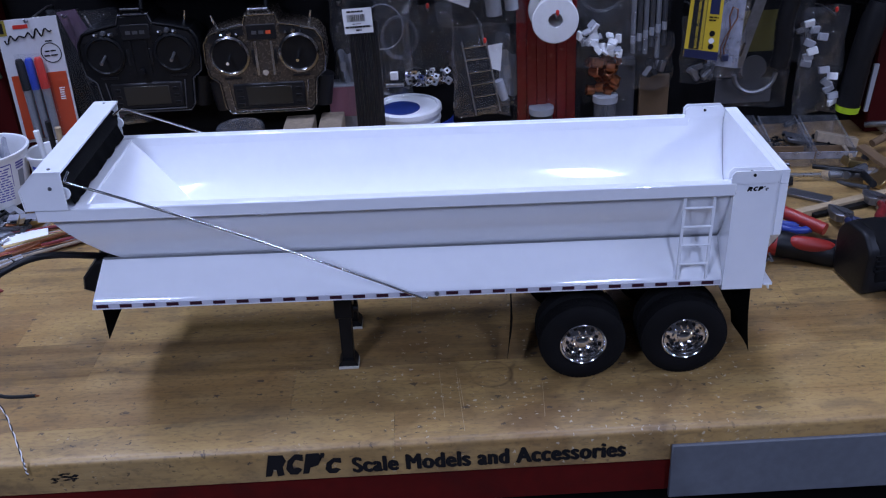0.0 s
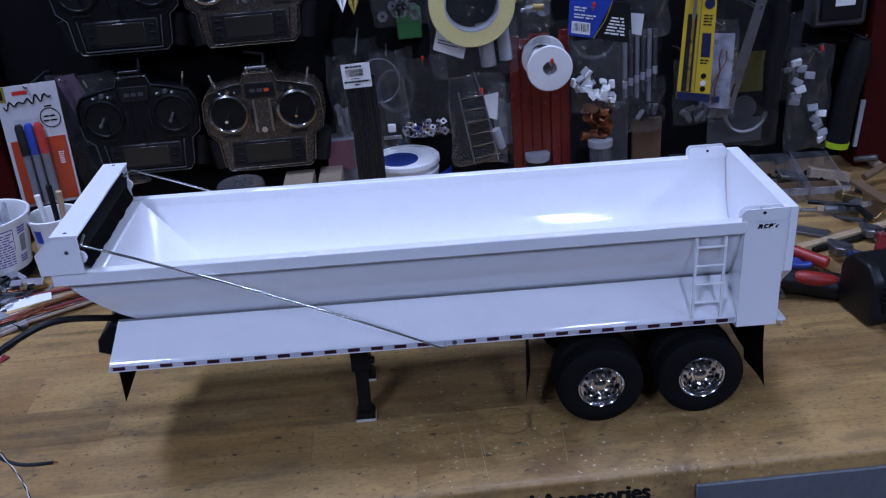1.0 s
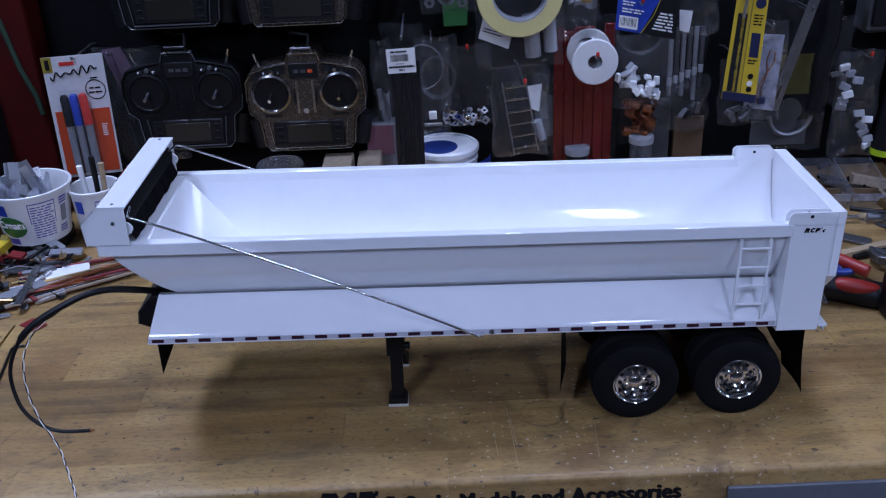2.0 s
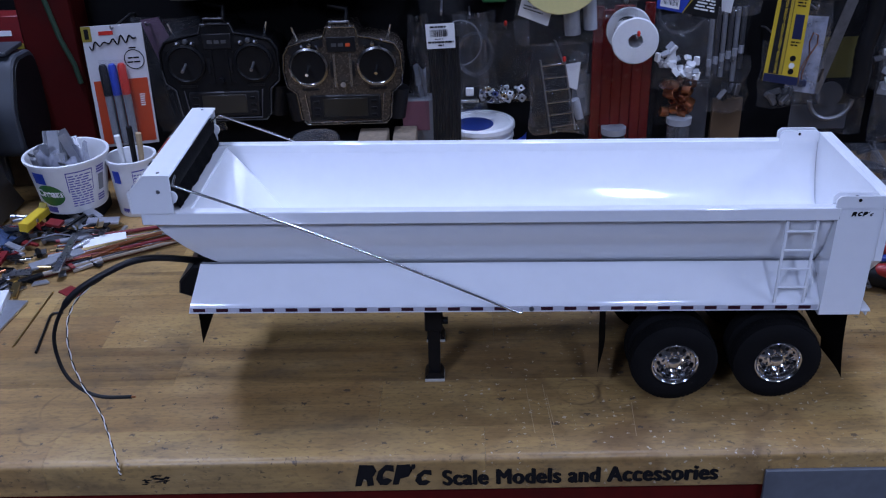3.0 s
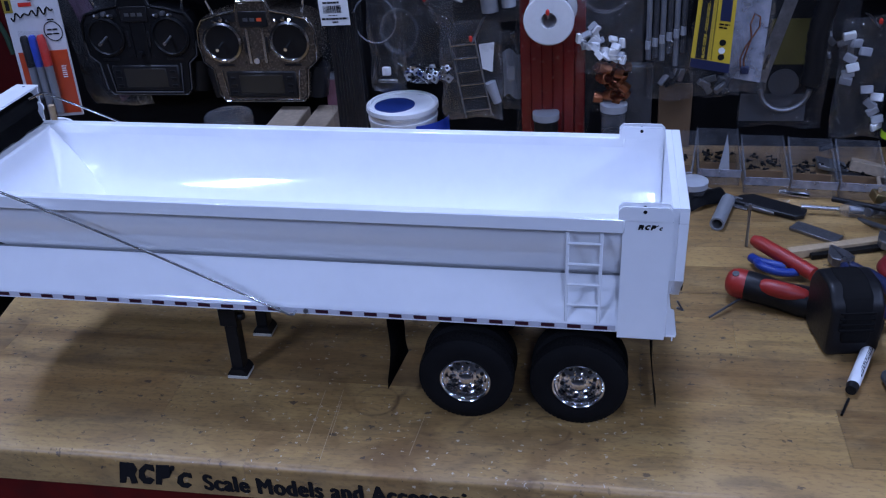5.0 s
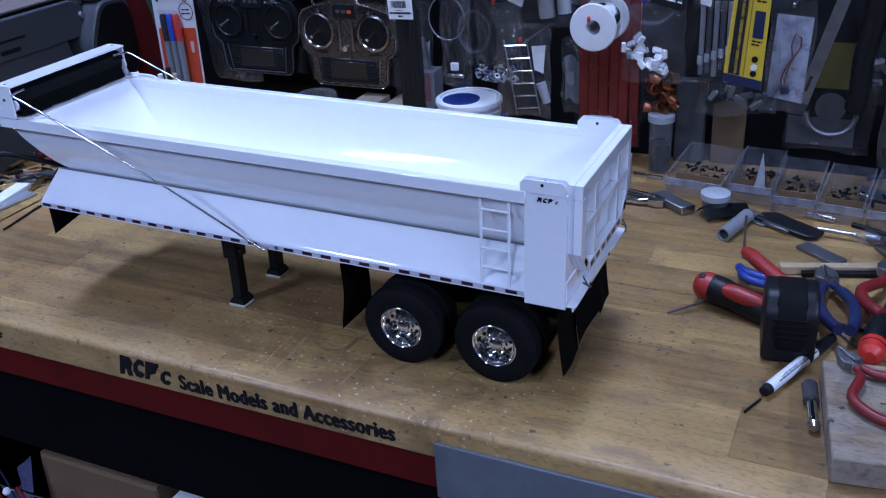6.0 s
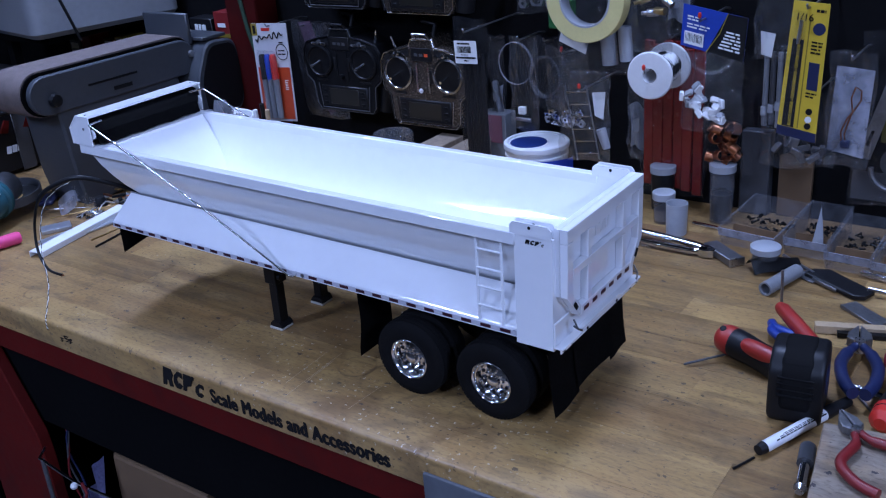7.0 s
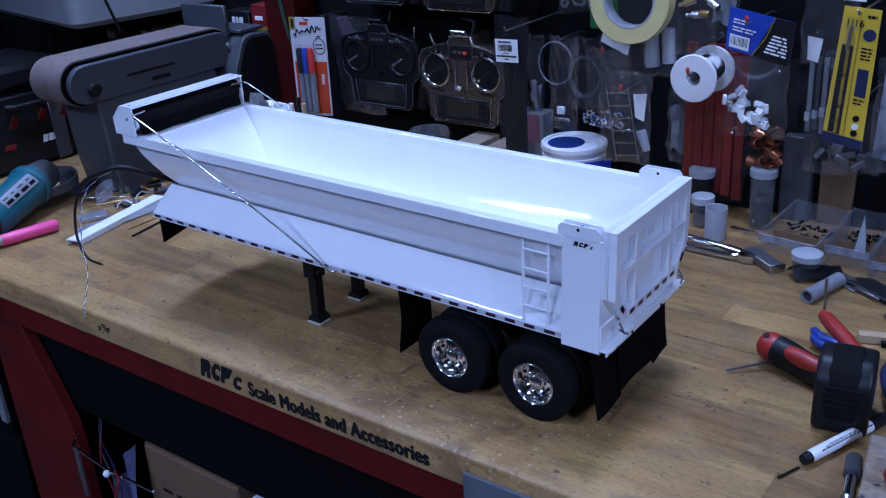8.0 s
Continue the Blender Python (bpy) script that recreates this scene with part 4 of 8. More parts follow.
def wheel(cx, cz, Y, name_y, s):
    """A chrome wheel in a fat black tyre; s is the way its dish looks along y."""
    y0 = Y(name_y)
    w = part("wheel", B(), CHROME, trailer, "fat black tyre on a chrome dish wheel")
    bm = B()
    d = 0.0225
    prof = [(0.0232, 0.0005), (0.0290, -0.0010), (0.0360, -0.0002), (0.0405, 0.0012), (0.0433, 0.0032), (0.0443, 0.0066), (0.0444, d / 2), (0.0443, d - 0.0066), (0.0433, d - 0.0032), (0.0405, d - 0.0012), (0.0360, d + 0.0002), (0.0290, d + 0.0008), (0.0232, d - 0.0005), (0.0215, d - 0.003), (0.0215, 0.003)]
    lathe(bm, [(r, -s * h) for r, h in prof], (cx, y0, cz), "y", 56, closed=True)
    part("tyre", bm, RUBBER, w)
    bm = B()
    for k in range(60):
        a = k * math.tau / 60
        c, q = math.cos(a), math.sin(a)
        for h0, h1 in ((0.0030, 0.0072), (0.0082, 0.0108), (0.0118, 0.0144), (0.0154, 0.0195)):
            r0, r1 = 0.0428, 0.0447 if 0.007 < h0 < 0.015 else 0.0439
            wv = 0.0016
            vs = []
            for rr in (r0, r1):
                for tt in (-wv, wv):
                    for hh in (h0, h1):
                        vs.append(bm.verts.new((cx + c * rr - q * tt, y0 - s * hh, cz + q * rr + c * tt)))
            for fidx in ((0, 1, 3, 2), (4, 6, 7, 5), (0, 4, 5, 1), (2, 3, 7, 6), (0, 2, 6, 4), (1, 5, 7, 3)):
                bm.faces.new([vs[i] for i in fidx])
    part("tread", bm, RUBBER, w)
    bm = B()
    prof = [(0.0258, 0.0035), (0.0258, -0.0004), (0.0248, -0.0010), (0.0236, -0.0002), (0.0228, 0.0022), (0.0215, 0.0030), (0.0208, 0.0085), (0.0195, 0.0098), (0.0130, 0.0078), (0.0105, 0.0066), (0.0078, 0.0064), (0.0072, 0.0030), (0.0052, 0.0016), (0.0, 0.0012)]
    lathe(bm, [(r * 0.915, -s * h) for r, h in prof], (cx, y0, cz), "y", 48)
    rim = part("rim", bm, RIMCHROME, w)
    bm = B()
    for k in range(10):
        a = k * math.tau / 10 + 0.2
        lathe(bm, [(0.0, -s * 0.0080), (0.0020, -s * 0.0080), (0.0021, -s * 0.0090)], (cx + 0.0151 * math.cos(a), y0, cz + 0.0151 * math.sin(a)), "y", 10)
    part("hand_hole_ring", bm, BLACK, rim)
    for k in range(10):
        a = k * math.tau / 10
        bm = B()
        tube(bm, [(cx + 0.0108 * math.cos(a), y0 - s * 0.0072, cz + 0.0108 * math.sin(a)), (cx + 0.0108 * math.cos(a), y0 - s * 0.0042, cz + 0.0108 * math.sin(a))], 0.00105, 6)
        part("lug_nut", bm, CHROME, rim)


for cx in (0.2005, 0.3040):
    dz = (cx - PIV.x) * math.tan(radians(PITCH))
    for f, s in ((lambda y: y, -1), (mirrored, 1)):
        wheel(cx, BT + 0.0450 + dz, f, -0.0030, s)
        wheel(cx, BT + 0.0450 + dz, f, 0.0235, s)
    part("axle", tube(B(), [(cx, 0.02, BT + 0.0440 + dz), (cx, M(0.02), BT + 0.0440 + dz)], 0.0045, 12), BLACK, trailer)
    for y in (0.060, 0.107):
        part("leaf_spring", sheet(B(), lambda u, v: (cx - 0.04 + 0.08 * u, y + 0.008 * v, BT + 0.052 + dz + 0.03 * (2 * u - 1) ** 2), 10, 1, 0.004), BLACK, trailer)

# paper pads under the landing feet
for y in (0.050, mirrored(0.050)):
    bm = B()
    box(bm, -0.0575, -0.036, y - 0.0115, y + 0.009, BT + 0.0002, BT + 0.0031, 0.0004)
    single("support_pad", bm, PADCARD, "thin pale paper pad under a landing foot", "pad", "pads under the landing gear")


# ---- back wall: hooks, bags and tools ----
def hook(x, z, y_tip, red=True):
    t = thing("peg_hook", (x, WALL, z), "thin steel peg hook with a red plastic tip" if red else "thin bare steel peg hook", "hook", "peg hooks on the wall")
    part("wire", tube(B(), [(x, WALL + 0.002, z - 0.004), (x, WALL - 0.02, z), (x, y_tip, z), (x, y_tip - 0.004, z + 0.006)], 0.0014, 8), DULLSTEEL, t)
    if red:
        part("tip", lathe(B(), [(0.0, -0.0045), (0.0021, -0.003), (0.0027, 0.0), (0.0021, 0.003), (0.0, 0.0045)], (x, y_tip - 0.004, z + 0.008), "z", 12), RED, t)
    return t


def bag(parent, x0, x1, z0, z1, y, depth=0.012, lean=0.0, taper=0.0, seed=0, film=None, name="bag_film"):
    """A flattened, crinkled clear bag, front and back."""
    r = random.Random(seed)
    ph = [r.uniform(0, 6.28) for _ in range(6)]
    bm = B()
    for s in (-1, 1):
        def fn(u, v):
            w = 1 - taper * v
            x = (x0 + x1) / 2 + (u - 0.5) * (x1 - x0) * w + lean * v
            puff = (4 * u * (1 - u)) ** 0.6 * min(1.0, 3.0 * v) * (1.0 if v < 0.93 else (1 - v) / 0.07)
            crinkle = 0.0016 * math.sin(9 * u + 14 * v + ph[0]) + 0.0012 * math.sin(23 * u - 17 * v + ph[1]) + 0.0008 * math.sin(31 * v + 5 * u + ph[2])
            return (x + 0.0015 * math.sin(12 * v + ph[3]), y + s * depth / 2 * puff + crinkle, z1 + (z0 - z1) * v + 0.002 * math.sin(7 * u + ph[4]))
        sheet(bm, fn, 14, 16)
    return part(name, bm, film or FILM, parent, sharp=50)


def flat_card(bm, corners, y, t=0.0012, dy=0.0):
    """A thin card from four (x, z) corners, top left first, clockwise; dy tips its top towards the wall."""
    lo = min(c[1] for c in corners)
    hi = max(c[1] for c in corners)
    f = [bm.verts.new((x, y + dy * (z - lo) / (hi - lo), z)) for x, z in corners]
    b = [bm.verts.new((x, y + t + dy * (z - lo) / (hi - lo), z)) for x, z in corners]
    bm.faces.new(f)
    bm.faces.new(b[::-1])
    for i in range(4):
        bm.faces.new((f[i], b[i], b[(i + 1) % 4], f[(i + 1) % 4]))
    return bm


def quad_uv(c, u, v):
    """A point of a four-cornered card, u to the right and v down."""
    (ax, az), (bx, bz), (cx, cz), (dx, dz) = c
    return ((1 - v) * ((1 - u) * ax + u * bx) + v * ((1 - u) * dx + u * cx), (1 - v) * ((1 - u) * az + u * bz) + v * ((1 - u) * dz + u * cz))


def patch(c, u0, u1, v0, v1):
    return [quad_uv(c, u0, v0), quad_uv(c, u1, v0), quad_uv(c, u1, v1), quad_uv(c, u0, v1)]


def bars(parent, c, y, rows, ink, r, dy=0.0, name="text_bar"):
    """Rows of unreadable print as short bars on a card: (v, height, u0, u1)."""
    for v, h, u0, u1 in rows:
        u = u0
        while u < u1 - 0.02:
            w = min(u1 - u, r.uniform(0.06, 0.2))
            part(name, flat_card(B(), patch(c, u, u + w * 0.82, v, v + h), y, 0.0004), ink, parent)
            u += w


# radio transmitters
def transmitter(cx, zb, y, body, dark, label, accent=True):
    t = thing("radio_transmitter", (cx, y + 0.04, zb), label, "transmitter", "radio transmitters")
    pts = [(-0.062, 0.0), (0.062, 0.0), (0.070, 0.010), (0.074, 0.050), (0.088, 0.062), (0.091, 0.085), (0.089, 0.112), (0.080, 0.126), (0.050, 0.134), (0.027, 0.138), (0.022, 0.152)]
    poly = [(cx + px, zb + pz) for px, pz in pts] + [(cx - px, zb + pz) for px, pz in pts[::-1]]
    part("case", prism(B(), poly[:20], "y", y, y + 0.058, 0.004), body, t)
    part("back_shell", prism(B(), [(cx - 0.052, zb + 0.03), (cx + 0.052, zb + 0.03), (cx + 0.045, zb + 0.125), (cx - 0.045, zb + 0.125)], "y", y + 0.058, WALL - 0.001, 0.004), dark, t)
    edge = [(cx + s_ * px, y - 0.0004, zb + pz) for s_, rows_ in ((-1, ((0.0895, 0.085), (0.088, 0.111), (0.079, 0.1255), (0.050, 0.1335), (0.027, 0.1375))),) for px, pz in rows_]
    for s_ in (-1, 1):
        part("edge_trim", tube(B(), [(cx + s_ * (-(q[0] - cx)), q[1], q[2]) for q in edge], 0.0016, 8), RINGMETAL if accent else CHARCOAL, t)
        part("corner_knob", lathe(B(), [(0.0, -0.007), (0.0034, -0.006), (0.0042, 0.0)], (cx + s_ * 0.047, y, zb + 0.1265), "y", 14), RINGMETAL if accent else DARKGREY, t)
    outline = [(cx + px, zb + pz) for px, pz in pts] + [(cx - px, zb + pz) for px, pz in pts[::-1]]
    loop = [(px * 0.985 + cx * 0.015, y + 0.0008, pz * 0.985 + (zb + 0.07) * 0.015) for px, pz in outline]
    part("face_trim", tube(B(), loop + loop[:1], 0.0011, 6), RINGMETAL if accent else DARKGREY, t)
    for s_ in (-1, 1):
        wing = [(cx + s_ * px, zb + pz) for px, pz in ((0.026, 0.1225), (0.074, 0.1120), (0.082, 0.1130), (0.076, 0.1225), (0.050, 0.1300), (0.027, 0.1345))]
        part("switch_panel", prism(B(), wing if s_ > 0 else wing[::-1], "y", y - 0.0008, y + 0.001), BLACKPLASTIC, t)
        for px, pz in ((0.083, 0.108), (0.083, 0.072), (0.020, 0.062), (0.066, 0.008), (0.022, 0.108)):
            part("case_screw", lathe(B(), [(0.0, -0.0008), (0.0014, -0.0008), (0.0016, 0.0)], (cx + s_ * px, y, zb + pz), "y", 10), BLACK, t)
        part("cheek", prism(B(), [(cx + s_ * px, zb + pz) for px, pz in ((0.010, 0.060), (0.014, 0.060), (0.014, 0.112), (0.010, 0.112))][::s_], "y", y - 0.0014, y + 0.001), RINGMETAL if accent else CHARCOAL, t)
    part("screen_rim", tube(B(), [(cx - 0.060, y - 0.0012, zb + 0.050), (cx - 0.055, y - 0.0012, zb + 0.0055), (cx + 0.055, y - 0.0012, zb + 0.0055), (cx + 0.060, y - 0.0012, zb + 0.050)], 0.0012, 6), RINGMETAL if accent else DARKGREY, t)
    plate = part("name_plate", box(B(), cx - 0.0215, cx + 0.0215, y - 0.0016, y + 0.002, zb + 0.114, zb + 0.137, 0.001), BLACKPLASTIC, t)
    for i, (w, ma) in enumerate(((0.009, DARKGREY), (0.009, DARKGREY), (0.009, ORANGE if accent else DARKGREY))):
        part("mark_block", box(B(), cx - 0.0145 + i * 0.0105, cx - 0.0145 + i * 0.0105 + w * 0.8, y - 0.0021, y - 0.0015, zb + 0.1225, zb + 0.1275), ma, plate)
    for s in (-1, 1):
        gx, gz = cx + s * 0.0515, zb + 0.092
        g = part("gimbal", lathe(B(), [(0.031, 0.003), (0.030, -0.003), (0.0265, -0.0042), (0.0245, -0.002), (0.0240, 0.004)], (gx, y, gz), "y", 36), RINGMETAL if accent else CHARCOAL, t, "round control-stick well")
        part("well", lathe(B(), [(0.0, 0.0), (0.008, -0.0008), (0.016, -0.0011), (0.0250, -0.0014)], (gx, y - 0.0005, gz), "y", 28), BLACK, g)
        part("stick", tube(B(), [(gx, y + 0.002, gz), (gx, y - 0.012, gz - 0.003), (gx, y - 0.024, gz - 0.005)], [0.0022, 0.0018, 0.0026], 10), CHROME if accent else DULLSTEEL, g)
        for k in range(2):
            part("toggle_switch", tube(B(), [(cx + s * (0.036 + 0.022 * k), y - 0.0005, zb + 0.1225), (cx + s * (0.036 + 0.022 * k), y - 0.010, zb + 0.1265)], [0.0034, 0.0018], 10), CHROME if accent else DULLSTEEL, t)
        part("trim_slider", box(B(), cx + s * 0.0515 - 0.013, cx + s * 0.0515 + 0.013, y - 0.0012, y + 0.001, zb + 0.0555, zb + 0.0590, 0.0005), BLACKPLASTIC, t)
        part("side_slider", box(B(), cx + s * 0.0165 - 0.0022, cx + s * 0.0165 + 0.0022, y - 0.0012, y + 0.001, zb + 0.076, zb + 0.100, 0.0005), BLACKPLASTIC, t)
        part("top_switch", tube(B(), [(cx + s * 0.068, y + 0.02, zb + 0.128), (cx + s * 0.074, y + 0.016, zb + 0.150)], [0.0030, 0.0020], 10), CHROME, t)
        part("grip", tube(B(), [(cx + s * 0.070, y + 0.03, zb + 0.004), (cx + s * 0.080, y + 0.03, zb + 0.05)], [0.020, 0.018], 12), BLACKPLASTIC, t)
    panel = part("screen_panel", box(B(), cx - 0.054, cx + 0.054, y - 0.0022, y + 0.002, zb + 0.008, zb + 0.048, 0.002), BLACKPLASTIC, t)
    part("screen", box(B(), cx - 0.034, cx + 0.034, y - 0.0030, y - 0.0018, zb + 0.014, zb + 0.043, 0.0006), SCREEN, panel)
    for s in (-1, 1):
        for k in range(3):
            part("button", box(B(), cx + s * 0.044 - 0.0045, cx + s * 0.044 + 0.0045, y - 0.0032, y - 0.0018, zb + 0.013 + k * 0.011, zb + 0.018 + k * 0.011, 0.0005), CHARCOAL, panel)
    part("neck_ring", tube(B(), [(cx, y - 0.001, zb + 0.066), (cx, y - 0.009, zb + 0.066)], 0.0045, 14), CHROME if accent else CHARCOAL, t)
    part("antenna", tube(B(), [(cx + 0.006, y + 0.03, zb + 0.150), (cx + 0.008, y + 0.035, zb + 0.170), (cx - 0.02, y + 0.036, zb + 0.176)], 0.0045, 12), BLACKPLASTIC, t)
    part("carry_handle", tube(B(), [(cx - 0.016, y + 0.005, zb + 0.150), (cx - 0.014, y - 0.004, zb + 0.160), (cx + 0.014, y - 0.004, zb + 0.160), (cx + 0.016, y + 0.005, zb + 0.150)], 0.0022, 8), STEEL if accent else BLACKPLASTIC, t)
    return t


transmitter(-0.188, 0.998, 0.583, TAUPE, BLACKPLASTIC, "taupe metallic model-radio transmitter with chrome sticks on the wall")
transmitter(-0.374, 1.006, 0.590, CHARCOAL, BLACKPLASTIC, "dark charcoal model-radio transmitter with two sticks on the wall", False)
transmitter(-0.186, 1.191, 0.580, TAUPE, BLACKPLASTIC, "taupe metallic model-radio transmitter hung above another one")
transmitter(-0.370, 1.194, 0.585, CHARCOAL, BLACKPLASTIC, "dark charcoal model-radio transmitter hung high on the wall", False)

# marker pens in a blister pack
C = [(-0.563, 1.165), (-0.473, 1.169), (-0.478, 0.985), (-0.567, 0.978)]
pack = thing("marker_pack", (-0.52, 0.56, 0.98), "white and orange blister card of three markers, black, blue and red", "marker pack")
yy = 0.5625
part("card", flat_card(B(), C, yy, 0.0015), PACKCARD, pack)
part("orange_panel", flat_card(B(), patch(C, 0.06, 0.97, 0.44, 0.975), yy - 0.0006, 0.0005), PACKRED, pack)
part("price_flash", flat_card(B(), patch(C, 0.0, 0.16, 0.0, 0.12), yy - 0.0006, 0.0005), YELLOWDARK, pack)
part("price_mark", flat_card(B(), patch(C, 0.05, 0.12, 0.02, 0.10), yy - 0.0011, 0.0004), INK, pack)
r_ = random.Random(3)
pts = []
for k in range(60):
    a = k / 59
    u, v = 0.10 + 0.78 * a, 0.155 - 0.05 * a + 0.035 * math.sin(a * 34) * (0.6 + 0.4 * math.cos(a * 9))
    px, pz = quad_uv(C, u, v)
    pts.append((px, yy - 0.0008, pz))
part("script_mark", tube(B(), pts, 0.0011, 6), INK, pack)
part("red_oval", flat_card(B(), patch(C, 0.28, 0.52, 0.045, 0.075), yy - 0.0006, 0.0005), RED, pack)
part("round_seal", lathe(B(), [(0.0150, 0.0), (0.0150, -0.0006), (0.0138, -0.0006), (0.0138, 0.0)], (quad_uv(C, 0.80, 0.285)[0], yy, quad_uv(C, 0.80, 0.285)[1]), "y", 28), INK, pack)
bars(pack, C, yy - 0.0005, [(0.265, 0.012, 0.70, 0.90), (0.30, 0.012, 0.68, 0.92), (0.185, 0.01, 0.74, 0.88)], INK, r_)
bars(pack, C, yy - 0.0011, [(0.57 + k * 0.018, 0.008, 0.80, 0.90) for k in range(6)], PAPER, r_)
for k, ma in enumerate((BLACKPLASTIC, BLUE, RED)):
    u = 0.30 + 0.155 * k
    a, b, c = quad_uv(C, u - 0.02, 0.30), quad_uv(C, u, 0.55), quad_uv(C, u + 0.015, 0.955)
    pen = part("marker", tube(B(), [(b[0], yy - 0.007, b[1]), (c[0], yy - 0.007, c[1])], [0.0060, 0.0056], 14), GREYPLASTIC, pack)
    part("marker_cap", tube(B(), [(a[0], yy - 0.007, a[1]), (a[0] * 0.9 + b[0] * 0.1, yy - 0.007, a[1] * 0.9 + b[1] * 0.1), (b[0], yy - 0.007, b[1])], [0.0042, 0.0062, 0.0066], 14), ma, pen)
part("blister", box(B(), -0.541, -0.496, yy - 0.0155, yy - 0.0150, 0.990, 1.120), FILMCLEAR, pack)
hook(-0.515, 1.163, 0.555, False)
clam = thing("clamshell_pack", (-0.46, 0.60, 0.98), "clear clamshell pack with pale parts behind the marker card", "pack")
C2 = [(-0.492, 1.160), (-0.463, 1.164), (-0.405, 1.010), (-0.440, 0.985)]
part("card", flat_card(B(), C2, 0.615, 0.001), WRAP, clam)
part("pale_insert", flat_card(B(), patch(C2, 0.1, 0.9, 0.4, 0.8), 0.6135, 0.0008), MILKY, clam)
bag(clam, -0.505, -0.400, 0.985, 1.165, 0.606, 0.014, lean=0.02, seed=4)
hook(-0.478, 1.155, 0.60, False)

# red uprights of the wall rack
for x0, x1 in ((-0.672, -0.588), (0.745, 0.86)):
    bm = B()
    box(bm, x0, x1, 0.605, WALL - 0.001, BT + 0.0005, 1.72, 0.003)
    single("rack_upright", bm, RACKRED, "dark red painted steel upright of the wall rack", "rack upright", "rack uprights", kind="structure")
strap = B()
tube(strap, [(-0.632, 0.602, 1.24), (-0.612, 0.600, 1.14), (-0.598, 0.599, 1.10), (-0.594, 0.599, 1.07)], 0.004, 8)
single("hanging_strap", strap, DARKGREEN, "dark green strap hanging down the red upright", "strap")

# black wire in a long bag
wirebag = thing("wire_bag", (-0.035, 0.505, 1.0), "clear bag of black wire with a white bar-code label", "bag")
r_ = random.Random(8)
for k in range(16):
    x = -0.052 + 0.0024 * k
    part("wire_strand", tube(B(), [(x + r_.uniform(-.001, .001), 0.507 + r_.uniform(-.004, .004), 1.150 + r_.uniform(-.012, .006)), (x + 0.002, 0.506 + r_.uniform(-.004, .004), 1.08), (x + 0.001, 0.508, 0.966 + r_.uniform(-.01, .0))], 0.0026, 7), BLACKPLASTIC, wirebag)
bag(wirebag, -0.066, -0.004, 0.950, 1.205, 0.505, 0.016, taper=0.15, seed=9, film=FILMCLEAR)
CL = [(-0.0585, 1.172), (-0.0185, 1.173), (-0.0175, 1.1385), (-0.0570, 1.1375)]
part("label", flat_card(B(), CL, 0.4935, 0.0006), PAPER, wirebag)
bars(wirebag, CL, 0.4931, [(0.09, 0.07, 0.15, 0.72), (0.60, 0.03, 0.3, 0.6), (0.70, 0.08, 0.05, 0.95), (0.84, 0.06, 0.40, 0.60)], INK, r_)
for k in range(18):
    part("bar_line", flat_card(B(), patch(CL, 0.14 + 0.035 * k, 0.14 + 0.035 * k + r_.uniform(0.008, 0.024), 0.24, 0.52), 0.4931, 0.0004), INK, wirebag)
hook(-0.036, 1.186, 0.490, False)


def filled_bag(x0, x1, z0, z1, y, label, filler, seed, category="bag", **kw):
    t = thing("parts_bag", ((x0 + x1) / 2, y, z0), label, category, "parts bags on the wall")
    bag(t, x0, x1, z0, z1, y, 0.020, seed=seed, **kw)
    filler(t, random.Random(seed))
    return t


def small_clamps(t, r):
    for k in range(20):
        x, z, y = 0.024 + 0.0068 * (k % 10) + r.uniform(-0.002, 0.002), 1.018 + 0.013 * (k // 10) + r.uniform(-0.004, 0.004), 0.634 + r.uniform(-0.005, 0.004)
        m = Matrix.Translation((x, y, z)) @ pose(0, 0, 0, r.uniform(-25, 25), r.uniform(-40, 40), r.uniform(-35, 35))
        p = part("channel_nut", turned(box(B(), -0.0052, 0.0052, -0.0045, 0.0012, -0.0052, 0.0052, 0.0008), m), CHROME if k % 3 else ALU, t)
        part("nut_hole", turned(lathe(B(), [(0.0, -0.0049), (0.0020, -0.0049), (0.0021, -0.0044)], (0, 0, 0), "y", 10), m), BLACK, p)


filled_bag(0.0173, 0.0967, 1.007, 1.1365, 0.640, "clear bag of small bright steel clamps", small_clamps, 21)
hook(0.0582, 1.131, 0.622)


def coil_parts(t, r):
    pts = [(-0.010 + 0.030 * math.cos(a) * (1 + 0.02 * k), 0.590 + 0.001 * k, 1.118 + 0.034 * math.sin(a)) for k in range(4) for a in [i * 0.35 for i in range(18)]]
    part("coil", tube(B(), pts, 0.0010, 6), FILMMILK, t)
    part("white_clip", box(B(), -0.004, 0.008, 0.583, 0.590, 1.038, 1.050, 0.001), PAPER, t)
    part("steel_clip", box(B(), -0.012, 0.016, 0.586, 0.591, 1.026, 1.031, 0.001), STEEL, t)


filled_bag(-0.022, 0.030, 1.010, 1.160, 0.592, "clear bag with a coil and a white clip", coil_parts, 22)
hook(0.004, 1.158, 0.58, False)


